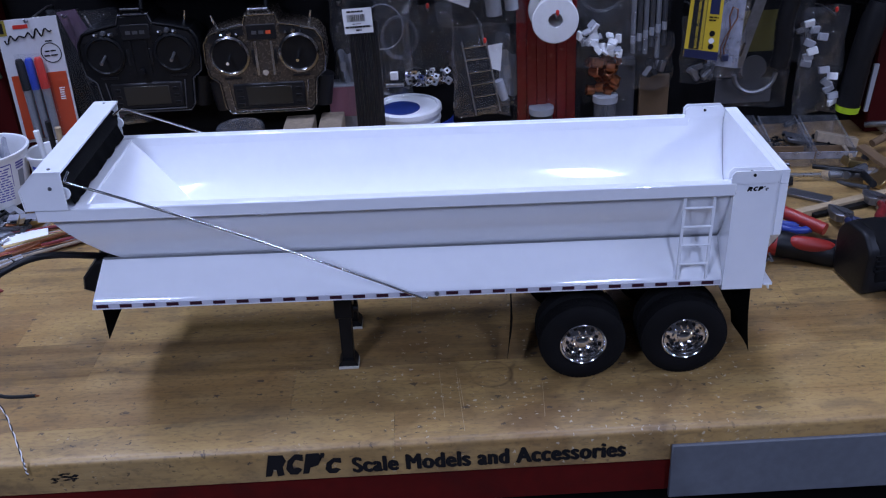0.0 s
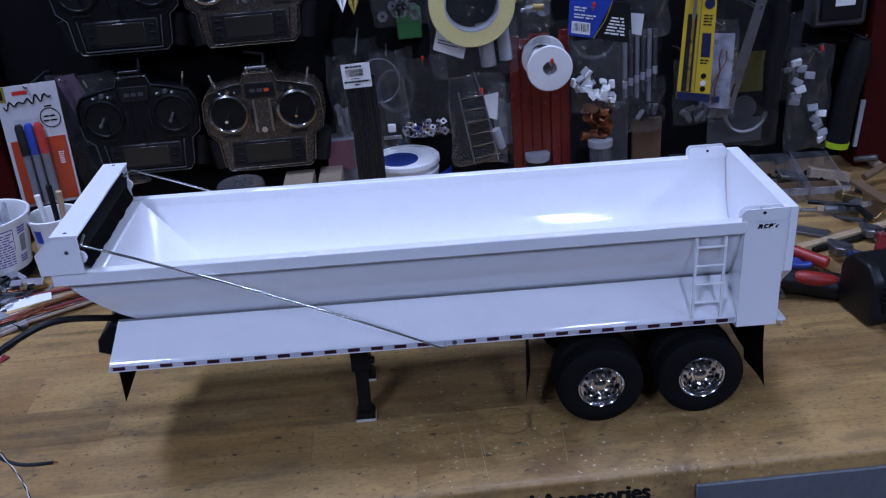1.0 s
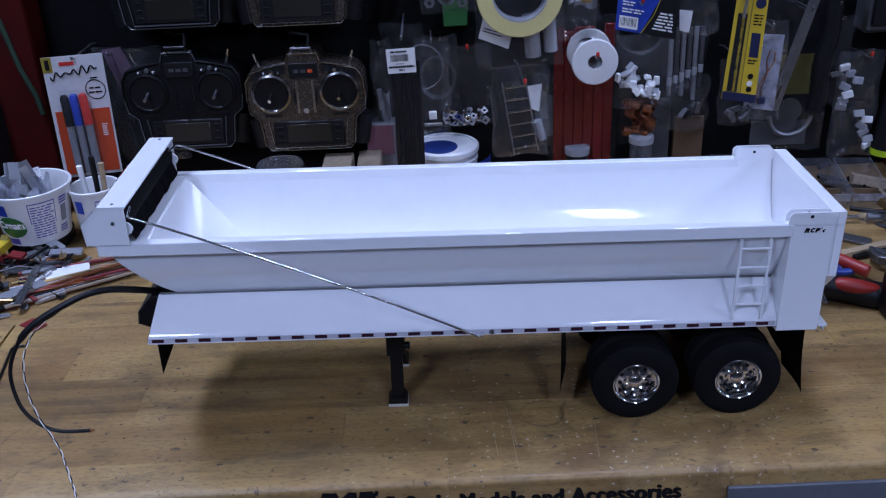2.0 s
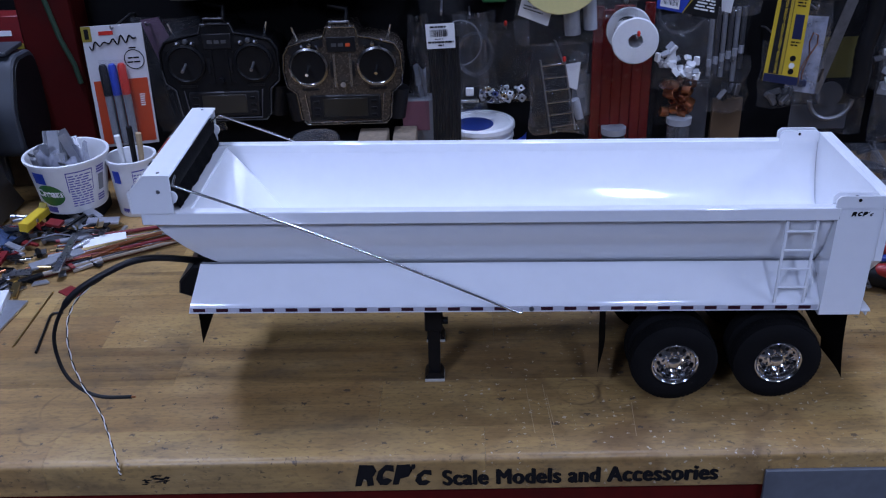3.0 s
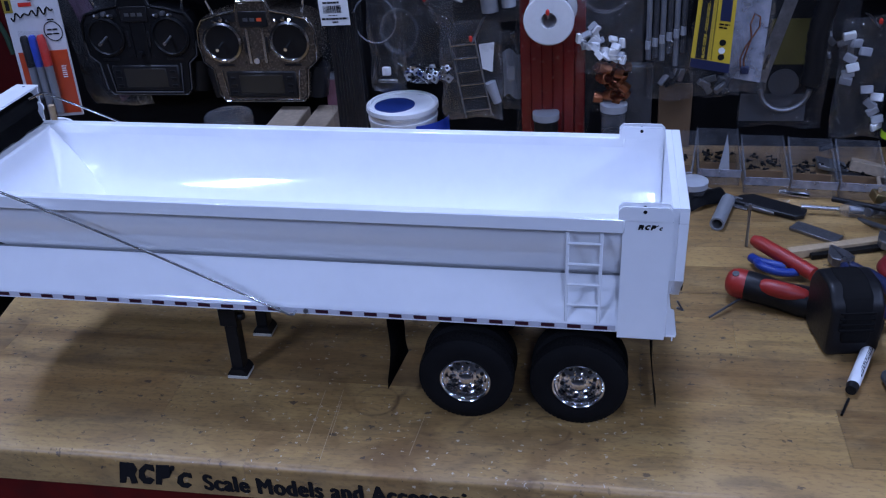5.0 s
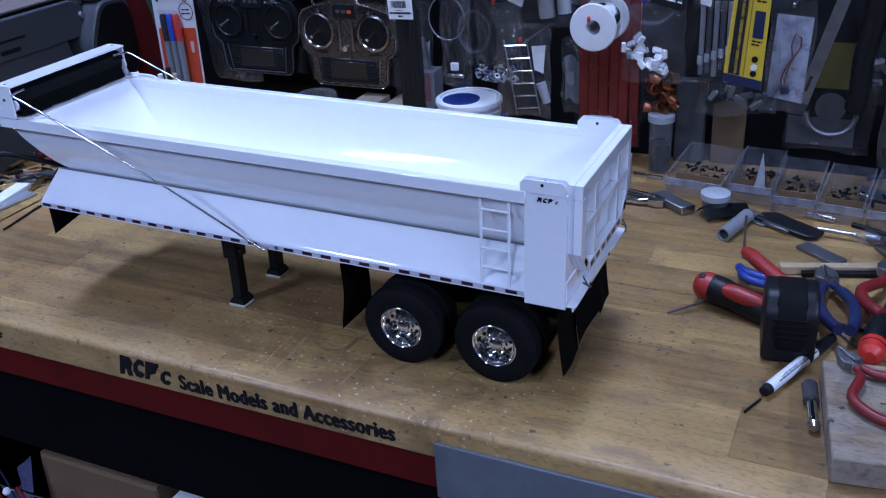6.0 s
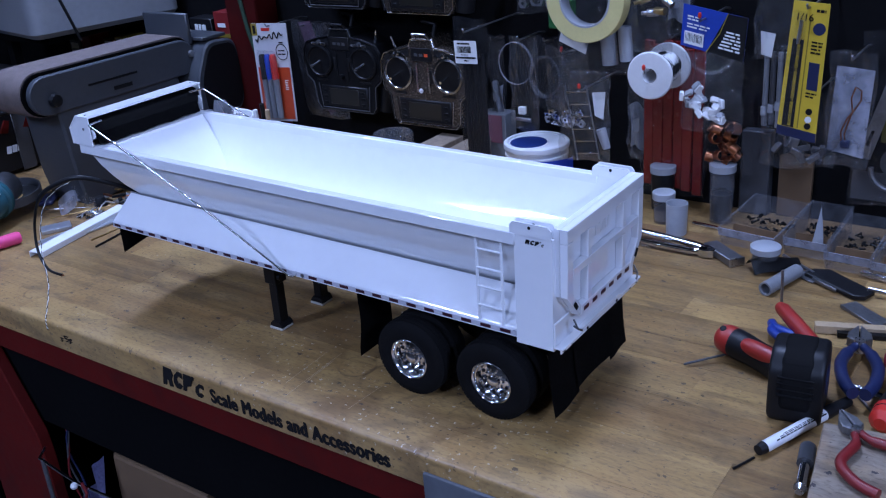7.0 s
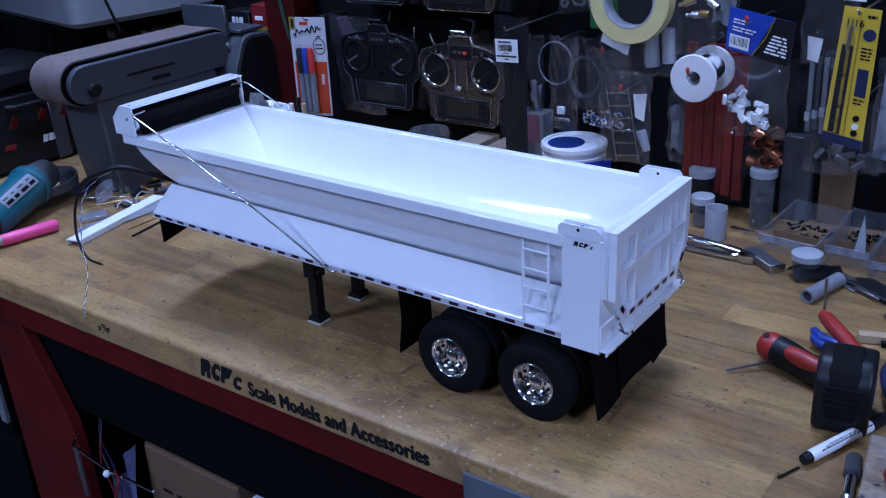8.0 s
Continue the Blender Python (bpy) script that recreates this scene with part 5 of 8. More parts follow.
def model_ladder(t, r):
    a, b, c, d = Vector((0.1047, 0.540, 1.1036)), Vector((0.1391, 0.540, 1.1065)), Vector((0.1587, 0.542, 0.9957)), Vector((0.1224, 0.542, 0.9908))
    lad = part("model_ladder", tube(B(), [a, d], 0.0012, 8), DULLSTEEL, t, "small bright metal model ladder")
    part("stile", tube(B(), [b, c], 0.0012, 8), DULLSTEEL, lad)
    for k in range(6):
        f = 0.08 + k * 0.168
        part("rung", tube(B(), [a.lerp(d, f), b.lerp(c, f)], 0.0014, 8), CHROME, lad)
    part("paper_slip", flat_card(B(), [(0.143, 1.0928), (0.1646, 1.0958), (0.1607, 1.0536), (0.1469, 1.0585)], 0.552, 0.0006), PAPER, t)
    part("white_part", tube(B(), [(0.1567, 0.552, 1.0389), (0.1665, 0.552, 1.0095)], [0.008, 0.006], 10), MILKY, t)


filled_bag(0.090, 0.1744, 0.9878, 1.127, 0.546, "clear bag with a small metal model ladder", model_ladder, 23)
hook(0.1371, 1.1016, 0.526)

# tub with the blue lid
TX, TY = 0.018, 0.600
tub = thing("plastic_tub", (TX, TY, BT), "white ribbed plastic tub with a blue-printed lid", "tub")
part("tub_body", lathe(B(), [(0.0, 0.0), (0.045, 0.0), (0.0475, 0.004), (0.0505, 0.066), (0.052, 0.069), (0.052, 0.073), (0.0507, 0.074), (0.0510, 0.078), (0.0525, 0.081), (0.0510, 0.084)], (TX, TY, BT + 0.0005), "z", 48), WHITEPLASTIC, tub)
lid = part("lid", lathe(B(), [(0.0, 0.089), (0.046, 0.089), (0.047, 0.092), (0.051, 0.092), (0.0535, 0.090), (0.054, 0.0835), (0.0525, 0.0825)], (TX, TY, BT + 0.0005), "z", 48), WHITEPLASTIC, tub)
part("lid_print", lathe(B(), [(0.0, 0.0899), (0.030, 0.0899), (0.030, 0.0890)], (TX - 0.010, TY - 0.008, BT + 0.0005), "z", 36), LIDBLUE, lid, "blue printed lid disc")
bm = B()
for k in range(7):
    a0, a1 = radians(-72 + k * 9), radians(-63 + k * 9)
    v = [bm.verts.new((0.030 + 0.0598 * math.cos(a), 0.600 + 0.0598 * math.sin(a), BT + z)) for a, z in ((a0, 0.052), (a1, 0.052), (a1, 0.076), (a0, 0.076))]
    bm.faces.new(v)
part("side_label", bm, BLUE, tub, "blue side label")

# white wire spool
sp = thing("wire_spool", (0.242, 0.57, 1.095), "white plastic spool of black and white twisted wire on a hook", "spool")
for y in (0.538, 0.602):
    bm = lathe(B(), [(0.0105, -0.002), (0.032, -0.002), (0.0335, -0.0008), (0.0335, 0.001), (0.0325, 0.002), (0.0105, 0.002)], (0.0, 0.0, 0.0), "y", 44, closed=True)
    part("flange", turned(bm, Matrix.Translation((0.2395 + (y - 0.538) * 0.02, y, 1.1285))), WHITEPLASTIC, sp)
part("core", lathe(B(), [(0.0105, -0.030), (0.0135, -0.030), (0.0135, 0.030), (0.0105, 0.030)], (0.2402, 0.570, 1.1285), "y", 24, closed=True), WHITEPLASTIC, sp)
for ma, ph in ((BLACKPLASTIC, 0.0), (PAPER, math.pi)):
    pts = []
    for k in range(420):
        a = k * 0.28
        turn_ = a / math.tau
        yv = 0.543 + (0.0545) * abs(((turn_ / 9.0) % 2) - 1)
        rr = 0.0200 + 0.0012 * (turn_ / 19) + 0.0009 * math.cos(k * 1.1 + ph)
        pts.append((0.2402 + rr * math.cos(a), yv + 0.0009 * math.sin(k * 1.1 + ph), 1.1285 + rr * math.sin(a)))
    part("winding", tube(B(), pts, 0.0011, 5), ma, sp)
hook(0.2395, 1.1225 + 0.0145, 0.520)

# red heat-shrink strips behind the spool
redbag = thing("strip_bag", (0.235, 0.63, 0.95), "clear bag of long dark red plastic strips", "bag")
r_ = random.Random(12)
for k in range(6):
    x = 0.192 + k * 0.0155
    part("red_strip", box(B(), x, x + 0.0154, 0.628 + r_.uniform(-.003, .003), 0.637, 0.928 + r_.uniform(-.006, .01), 1.155 + r_.uniform(-.01, .01), 0.0012), STRIPRED, redbag)
bag(redbag, 0.185, 0.292, 0.920, 1.175, 0.628, 0.020, seed=13, film=FILMCLEAR)
hook(0.238, 1.165, 0.615, False)


# header card bag of white connectors
conn = thing("connector_bag", (0.315, 0.56, 1.05), "clear bag of white connectors under a blue header card", "bag")
H = [(0.2755, 1.224), (0.3640, 1.207), (0.3600, 1.149), (0.2720, 1.168)]
part("header_card", flat_card(B(), H, 0.5655, 0.001), BLUE, conn)
part("black_panel", flat_card(B(), [quad_uv(H, 0.70, 0.0), quad_uv(H, 1.0, 0.0), quad_uv(H, 1.0, 1.0), quad_uv(H, 0.42, 1.0)], 0.5648, 0.0006), BLACKPLASTIC, conn)
part("curve_line", tube(B(), [(*quad_uv(H, 0.70, 0.0)[:1], 0.5646, quad_uv(H, 0.70, 0.0)[1]), (quad_uv(H, 0.60, 0.5)[0], 0.5646, quad_uv(H, 0.60, 0.5)[1]), (quad_uv(H, 0.42, 1.0)[0], 0.5646, quad_uv(H, 0.42, 1.0)[1])], 0.0008, 6), YELLOWDARK, conn)
part("bar_code", flat_card(B(), patch(H, 0.05, 0.36, 0.62, 0.93), 0.5649, 0.0005), PAPER, conn)
r_ = random.Random(31)
for k in range(14):
    part("bar_line", flat_card(B(), patch(H, 0.07 + 0.0195 * k, 0.07 + 0.0195 * k + r_.uniform(0.004, 0.013), 0.66, 0.86), 0.5646, 0.0004), INK, conn)
bars(conn, H, 0.5645, [(0.24, 0.035, 0.08, 0.30), (0.31, 0.035, 0.08, 0.26), (0.42, 0.035, 0.08, 0.45), (0.49, 0.035, 0.08, 0.40)], PAPER, r_)
bars(conn, H, 0.5643, [(0.40, 0.04, 0.70, 0.92), (0.48, 0.04, 0.68, 0.92), (0.56, 0.04, 0.66, 0.94), (0.64, 0.04, 0.64, 0.94), (0.72, 0.04, 0.62, 0.95), (0.80, 0.04, 0.60, 0.95)], PAPER, r_)
bag(conn, 0.272, 0.360, 1.048, 1.160, 0.566, 0.022, lean=0.004, seed=32)
part("plastic_ring", tube(B(), [(0.312 + 0.034 * math.cos(a), 0.573, 1.163 + 0.034 * math.sin(a)) for a in [i * math.tau / 28 for i in range(29)]], 0.0026, 8), FILMMILK, conn)
for k in range(30):
    x, z = 0.306 + r_.uniform(-0.029, 0.031), 1.093 + r_.uniform(-0.018, 0.016)
    z -= (x - 0.306) * 0.35
    m = Matrix.Translation((x, 0.562 + r_.uniform(-0.006, 0.006), z)) @ pose(0, 0, 0, r_.uniform(-40, 40), r_.uniform(-90, 90), r_.uniform(-50, 50))
    part("connector", turned(box(B(), -0.0062, 0.0062, -0.0026, 0.0026, -0.0038, 0.0038, 0.0004), m), PAPER if k % 7 else MILKY, conn)
hook(0.306, 1.205, 0.548)


# copper fittings
def copper(t, r):
    for k in range(22):
        x, z = 0.326 + r.uniform(-0.022, 0.022), 1.014 + r.uniform(-0.026, 0.030)
        m = Matrix.Translation((x, 0.612 + r.uniform(-0.010, 0.008), z)) @ pose(0, 0, 0, r.uniform(0, 180), r.uniform(0, 180), r.uniform(0, 180))
        part("copper_fitting", turned(lathe(B(), [(0.0068, -0.0065), (0.0080, -0.0065), (0.0082, 0.0), (0.0080, 0.0060), (0.0070, 0.0068)], (0, 0, 0), "z", 16, closed=True), m), COPPER, t)


filled_bag(0.292, 0.366, 0.975, 1.150, 0.612, "clear bag of small copper pipe fittings", copper, 41, film=FILMCLEAR)
hook(0.330, 1.146, 0.60, False)

# yellow drill-bit packs
def bit_pack(c, y, seed, label, words):
    t = thing("drill_bit_pack", (c[3][0], y, c[3][1]), label, "drill bit pack")
    r = random.Random(seed)
    part("card", flat_card(B(), c, y, 0.0014), YELLOW, t)
    part("blue_foot", flat_card(B(), patch(c, 0.0, 1.0, 0.93, 1.0), y - 0.0005, 0.0005), NAVY, t)
    at = quad_uv(c, 0.10, 0.135)
    size = turned(text_mesh("1/16", 0.0125), Matrix.Translation((at[0], y - 0.0009, at[1])) @ pose(0, 0, 0, 0, 4, 0) @ pose(0, 0, 0, 90))
    part("size_mark", size, INK, t, "printed drill size")
    band = patch(c, 0.11, 0.41, 0.27, 0.925)
    part("black_band", flat_card(B(), band, y - 0.0005, 0.0005), BLACKPLASTIC, t)
    bm = text_mesh(words, 0.0085, bold=0.0002)
    w = max(v.co.x for v in bm.verts)
    foot, head = quad_uv(c, 0.33, 0.915), quad_uv(c, 0.33, 0.30)
    run = Vector((head[0] - foot[0], 0, head[1] - foot[1]))
    k = run.length / w
    a = math.degrees(math.atan2(run.z, run.x))
    turned(bm, Matrix.Translation((foot[0], y - 0.0012, foot[1])) @ pose(0, 0, 0, 0, -a, 0) @ pose(0, 0, 0, 90) @ Matrix.Diagonal((k, min(k, 1.0), 1, 1)))
    part("lettering", bm, YELLOW, t, "yellow lettering up the black band")
    part("groove", flat_card(B(), patch(c, 0.50, 0.53, 0.10, 0.92), y - 0.0005, 0.0005), YELLOWDARK, t)
    part("drill_bit", tube(B(), [(quad_uv(c, 0.30, 0.13)[0], y - 0.003, quad_uv(c, 0.30, 0.13)[1]), (quad_uv(c, 0.27, 0.30)[0], y - 0.003, quad_uv(c, 0.27, 0.30)[1])], 0.0024, 8), STEEL, t)
    part("blue_panel", flat_card(B(), patch(c, 0.62, 0.90, 0.42, 0.62), y - 0.0005, 0.0005), NAVY, t)
    for v in (0.78, 0.84, 0.89):
        part("round_symbol", lathe(B(), [(0.0, -0.0006), (0.0042, -0.0006), (0.0042, 0.0)], (quad_uv(c, 0.76, v)[0], y, quad_uv(c, 0.76, v)[1]), "y", 14), PAPER if v == 0.84 else BLACKPLASTIC, t)
    part("round_symbol", lathe(B(), [(0.0, -0.0006), (0.0075, -0.0006), (0.0075, 0.0)], (quad_uv(c, 0.78, 0.18)[0], y, quad_uv(c, 0.78, 0.18)[1]), "y", 18), NAVY, t)
    bars(t, c, y - 0.0005, [(0.045, 0.02, 0.66, 0.92), (0.27, 0.012, 0.62, 0.92), (0.295, 0.012, 0.62, 0.92), (0.32, 0.012, 0.62, 0.88), (0.345, 0.012, 0.62, 0.92), (0.64, 0.012, 0.62, 0.9), (0.665, 0.012, 0.62, 0.84)], INK, r)
    part("blister", flat_card(B(), patch(c, 0.06, 0.46, 0.06, 0.93), y - 0.0065, 0.0004), FILMCLEAR, t)
    return t


bit_pack([(0.4330, 1.240), (0.4760, 1.236), (0.4715, 1.0615), (0.4220, 1.0705)], 0.5205, 51, "yellow card pack of long black-oxide drill bits", "BLACK OXIDE - OXIDO NEGRO - OXYDE NOIR")
hook(0.452, 1.232, 0.512, False)
hook(0.560, 1.180, 0.575, False)
hook(0.600, 1.185, 0.575, False)

cord = thing("cord_pack", (0.497, 0.56, 1.02), "white-backed bag with a small red and orange cord", "bag")
CC = [(0.478, 1.150), (0.524, 1.146), (0.520, 1.030), (0.474, 1.038)]
part("backing", flat_card(B(), CC, 0.574, 0.001), FILMBAND, cord)
part("cord_loop", tube(B(), [(quad_uv(CC, u, v)[0], 0.570, quad_uv(CC, u, v)[1]) for u, v in ((0.40, 0.88), (0.34, 0.74), (0.46, 0.58), (0.62, 0.46), (0.76, 0.34), (0.74, 0.23), (0.58, 0.20), (0.50, 0.33), (0.58, 0.48), (0.50, 0.62), (0.44, 0.76), (0.52, 0.90))], 0.0011, 7), COPPER, cord)
part("cord_plug", box(B(), 0.492, 0.503, 0.566, 0.572, 1.044, 1.054, 0.001), NAVY, cord)
bag(cord, 0.470, 0.528, 1.018, 1.170, 0.570, 0.014, seed=55)
hook(0.499, 1.162, 0.558, False)

# masking tape roll
roll = thing("tape_roll", (0.133, 0.565, 1.165), "wide cream masking tape roll hung on a hook", "tape roll")
part("tape", lathe(B(), [(0.0400, -0.012), (0.0605, -0.012), (0.0615, -0.011), (0.0615, 0.011), (0.0605, 0.012), (0.0400, 0.012)], (0.133, 0.562, 1.2275), "y", 56, closed=True), CREAM, roll)
part("core", lathe(B(), [(0.0372, -0.0122), (0.0399, -0.0122), (0.0399, 0.0122), (0.0372, 0.0122)], (0.133, 0.562, 1.2275), "y", 44, closed=True), MILKY, roll, "grey card core")
hook(0.133, 1.262, 0.540)
tagbag = thing("tag_bag", (0.13, 0.59, 1.11), "clear bag with a white printed paper tag under the tape roll", "bag")
CT = [(0.082, 1.190), (0.128, 1.178), (0.118, 1.142), (0.074, 1.160)]
part("paper_tag", flat_card(B(), CT, 0.582, 0.0006), PAPER, tagbag)
bars(tagbag, CT, 0.5817, [(0.25, 0.05, 0.2, 0.8), (0.45, 0.05, 0.1, 0.6), (0.58, 0.05, 0.1, 0.75)], INK, random.Random(60))
part("rolled_sheet", tube(B(), [(0.150, 0.588, 1.190), (0.156, 0.588, 1.128)], 0.012, 12, False), MILKY, tagbag)
part("rolled_sheet", tube(B(), [(0.178, 0.588, 1.185), (0.182, 0.588, 1.135)], 0.010, 12, False), MILKY, tagbag)
bag(tagbag, 0.070, 0.200, 1.112, 1.240, 0.588, 0.020, seed=61)
hook(0.118, 1.232, 0.585, False)


def brass_bits(t, r):
    for k in range(4):
        x, z = 0.205 + 0.012 * k, 1.212 + r.uniform(-0.012, 0.012)
        part("brass_valve", turned(tube(B(), [(-0.012, 0, 0), (-0.004, 0, 0), (-0.004, 0, 0), (0.012, 0, 0)], [0.003, 0.003, 0.0055, 0.0055], 10), Matrix.Translation((x, 0.588, z)) @ pose(0, 0, 0, 0, r.uniform(-30, 30), r.uniform(-20, 20))), STEEL if k % 2 else BRASS, t)


filled_bag(0.180, 0.250, 1.150, 1.275, 0.590, "clear bag of small brass and steel valves", brass_bits, 62)
hook(0.214, 1.270, 0.58)


def pale_parts(t, r):
    part("paper_card", flat_card(B(), [(0.365, 1.262), (0.440, 1.262), (0.440, 1.232), (0.365, 1.236)], 0.596, 0.0008), PAPER, t)
    part("white_tag", flat_card(B(), [(0.372, 1.185), (0.392, 1.182), (0.388, 1.150), (0.374, 1.154)], 0.596, 0.0006), PAPER, t)


filled_bag(0.362, 0.432, 1.145, 1.270, 0.600, "clear bag with pale paper tags", pale_parts, 63)
hook(0.398, 1.262, 0.588, False)


def tubes_bag(t, r):
    for k in range(6):
        x = 0.372 + 0.0095 * k
        part("clear_tube", tube(B(), [(x, 0.632, 1.15), (x + 0.001, 0.632, 1.035 + r.uniform(0, 0.02))], 0.0038, 8), DARKGREY if k % 2 else GREYPLASTIC, t)
        part("white_cap", tube(B(), [(x, 0.630, 1.060 + 0.004 * k), (x, 0.630, 1.072 + 0.004 * k)], 0.0042, 8), MILKY, t)


filled_bag(0.362, 0.430, 1.020, 1.160, 0.634, "clear bag of thin grey tubes", tubes_bag, 64, film=FILMCLEAR)
hook(0.395, 1.155, 0.622, False)


def springs(t, r):
    for k in range(9):
        x, z = 0.030 + r.uniform(-0.028, 0.028), 1.222 + r.uniform(-0.014, 0.012)
        part("dark_nut", lathe(B(), [(0.003, -0.004), (0.008, -0.004), (0.008, 0.004), (0.003, 0.004)], (x, 0.600, z), "y", 6, closed=True), DULLSTEEL, t)


filled_bag(-0.010, 0.072, 1.196, 1.290, 0.602, "clear bag of dark steel nuts hung high", springs, 65)
hook(0.032, 1.284, 0.592, False)
for x, z, ma in ((-0.036, 1.235, YELLOWDARK), (-0.052, 1.240, PAPER)):
    bm = B()
    tube(bm, [(x - 0.004, WALL - 0.004, z), (x - 0.004, 0.60, z), (x, 0.592, z - 0.014), (x + 0.004, 0.60, z), (x + 0.004, WALL - 0.004, z)], 0.0034, 8)
    single("plastic_hook", bm, ma, "short coloured plastic wall hook", "hook", "peg hooks on the wall")
bm = B()
box(bm, 0.024, 0.062, 0.640, WALL - 0.0005, 1.165, 1.210, 0.002)
single("green_pack", bm, GREEN, "green boxed pack at the back of the wall", "pack")

def coil_and_clips(t, r):
    pts = [(0.012 + (0.024 + 0.0012 * k) * math.cos(a), 0.648 - 0.001 * k, 1.085 + (0.030 + 0.0012 * k) * math.sin(a)) for k in range(5) for a in [i * 0.35 for i in range(18)]]
    part("clear_hose", tube(B(), pts, 0.0016, 6), FILMMILK, t)


def folded_sheet(x, y, z, w, h):
    def fill(t, r):
        part("folded_sheet", sheet(B(), lambda u, v: (x + w * (u - 0.5), y + 0.004 * math.sin(u * 9 + v * 4), z + h * v + 0.004 * math.sin(u * 6)), 10, 8, 0.0006), MILKY, t)
        part("paper_slip", flat_card(B(), [(x - w * 0.3, z + h * 0.7), (x + w * 0.1, z + h * 0.72), (x + w * 0.08, z + h * 0.4), (x - w * 0.28, z + h * 0.42)], y - 0.007, 0.0005), GREYPLASTIC, t)
    return fill


def dark_parts(x, y, z, ma):
    def fill(t, r):
        for k in range(7):
            m = Matrix.Translation((x + r.uniform(-0.020, 0.020), y + r.uniform(-0.004, 0.004), z + r.uniform(-0.018, 0.02))) @ pose(0, 0, 0, r.uniform(-40, 40), r.uniform(-90, 90), r.uniform(-40, 40))
            part("small_part", turned(box(B(), -0.009, 0.009, -0.003, 0.003, -0.004, 0.004, 0.0008), m), ma if k % 3 else DULLSTEEL, t)
    return fill


for x0, x1, z0, z1, y, lb, fill, seed in (
    (-0.010, 0.045, 1.030, 1.150, 0.650, "clear bag with a coil of clear hose", coil_and_clips, 66),
    (0.160, 0.200, 0.965, 1.085, 0.640, "crumpled clear bag with a pale slip", folded_sheet(0.180, 0.640, 0.985, 0.030, 0.07), 67),
    (0.372, 0.436, 0.985, 1.075, 0.628, "clear bag of small dark parts", dark_parts(0.402, 0.628, 1.012, BLACKPLASTIC), 68),
    (0.425, 0.490, 1.020, 1.120, 0.548, "clear pocket hanging below the drill packs", dark_parts(0.458, 0.548, 1.045, DARKGREY), 69),
    (0.600, 0.648, 1.020, 1.160, 0.622, "clear bag of grey clips on the wall", dark_parts(0.624, 0.622, 1.060, GREYPLASTIC), 70),
    (0.215, 0.262, 1.165, 1.260, 0.640, "crumpled clear bag hung behind the spool", folded_sheet(0.240, 0.640, 1.185, 0.035, 0.05), 73),
    (-0.092, -0.060, 1.000, 1.150, 0.640, "narrow clear bag behind the black wire", folded_sheet(-0.076, 0.640, 1.020, 0.022, 0.05), 74),
):
    filled_bag(x0, x1, z0, z1, y, lb, fill, seed)
    hook((x0 + x1) / 2, z1 - 0.005, y - 0.012, False)

# steel square, black-grip hammer, hand saw grip, hose clamp card
sq = thing("steel_rule", (0.52, 0.575, 1.03), "worn steel rule hung at a slant on the wall", "rule")
part("blade", flat_card(B(), [(0.5575, 1.205), (0.5735, 1.205), (0.5280, 1.028), (0.5120, 1.034)], 0.577, 0.0015), DULLSTEEL, sq)
part("stamp", flat_card(B(), [(0.5265, 1.068), (0.5305, 1.068), (0.5250, 1.047), (0.5210, 1.048)], 0.5765, 0.0004), INK, sq)
gripper = thing("rubber_grip_tool", (0.598, 0.585, 1.02), "hand tool with a ribbed black rubber grip hung on the wall", "hand tool")
part("grip", tube(B(), [(0.598 + 0.006 * math.sin(k * 0.5) * 0.3 - 0.012 * (1 - k / 24), 0.585, 1.024 + 0.0075 * k) for k in range(25)], [0.013 + 0.0012 * (k % 2) for k in range(25)], 14), BLACKPLASTIC, gripper)
clampcard = thing("clamp_pack", (0.555, 0.60, 0.96), "clear pack with a round steel clamp and yellow label", "pack")
CY = [(0.522, 1.150), (0.598, 1.150), (0.604, 0.992), (0.520, 0.992)]
part("label", flat_card(B(), patch(CY, 0.15, 0.9, 0.28, 0.68), 0.612, 0.0008), SHADEYELLOW, clampcard)
part("grey_card", flat_card(B(), [(0.502, 1.000), (0.590, 1.000), (0.590, 0.960), (0.502, 0.960)], 0.612, 0.0008), DARKGREY, clampcard)
part("round_clamp", tube(B(), [(0.558 + 0.032 * math.cos(a), 0.602, 1.010 + 0.030 * math.sin(a)) for a in [math.pi + i * math.pi / 14 for i in range(15)]], 0.0036, 8), DULLSTEEL, clampcard)
part("round_disc", lathe(B(), [(0.0, -0.001), (0.020, -0.001), (0.020, 0.001), (0.0, 0.001)], (0.556, 0.606, 1.018), "y", 28), DARKGREY, clampcard)
bag(clampcard, 0.500, 0.612, 0.955, 1.190, 0.604, 0.020, seed=71, film=FILMCLEAR)
hook(0.556, 1.178, 0.592, False)


def switches(t, r):
    for k in range(13):
        x, z = 0.655 + r.uniform(-0.018, 0.018) + (0.01 if k > 7 else -0.008), 1.085 - k * 0.0105
        m = Matrix.Translation((x, 0.600 + r.uniform(-0.004, 0.004), z)) @ pose(0, 0, 0, r.uniform(-20, 20), r.uniform(-40, 40), r.uniform(-30, 30))
        part("white_switch", turned(box(B(), -0.008, 0.008, -0.003, 0.003, -0.0055, 0.0055, 0.001), m), MILKY if k % 4 else PAPER, t)


filled_bag(0.622, 0.692, 0.940, 1.110, 0.602, "long clear bag of small white switches", switches, 72)
hook(0.664, 1.100, 0.590)
lamp = thing("torch", (0.708, 0.595, 0.93), "black torch with a lime green end cap hung head up", "torch")
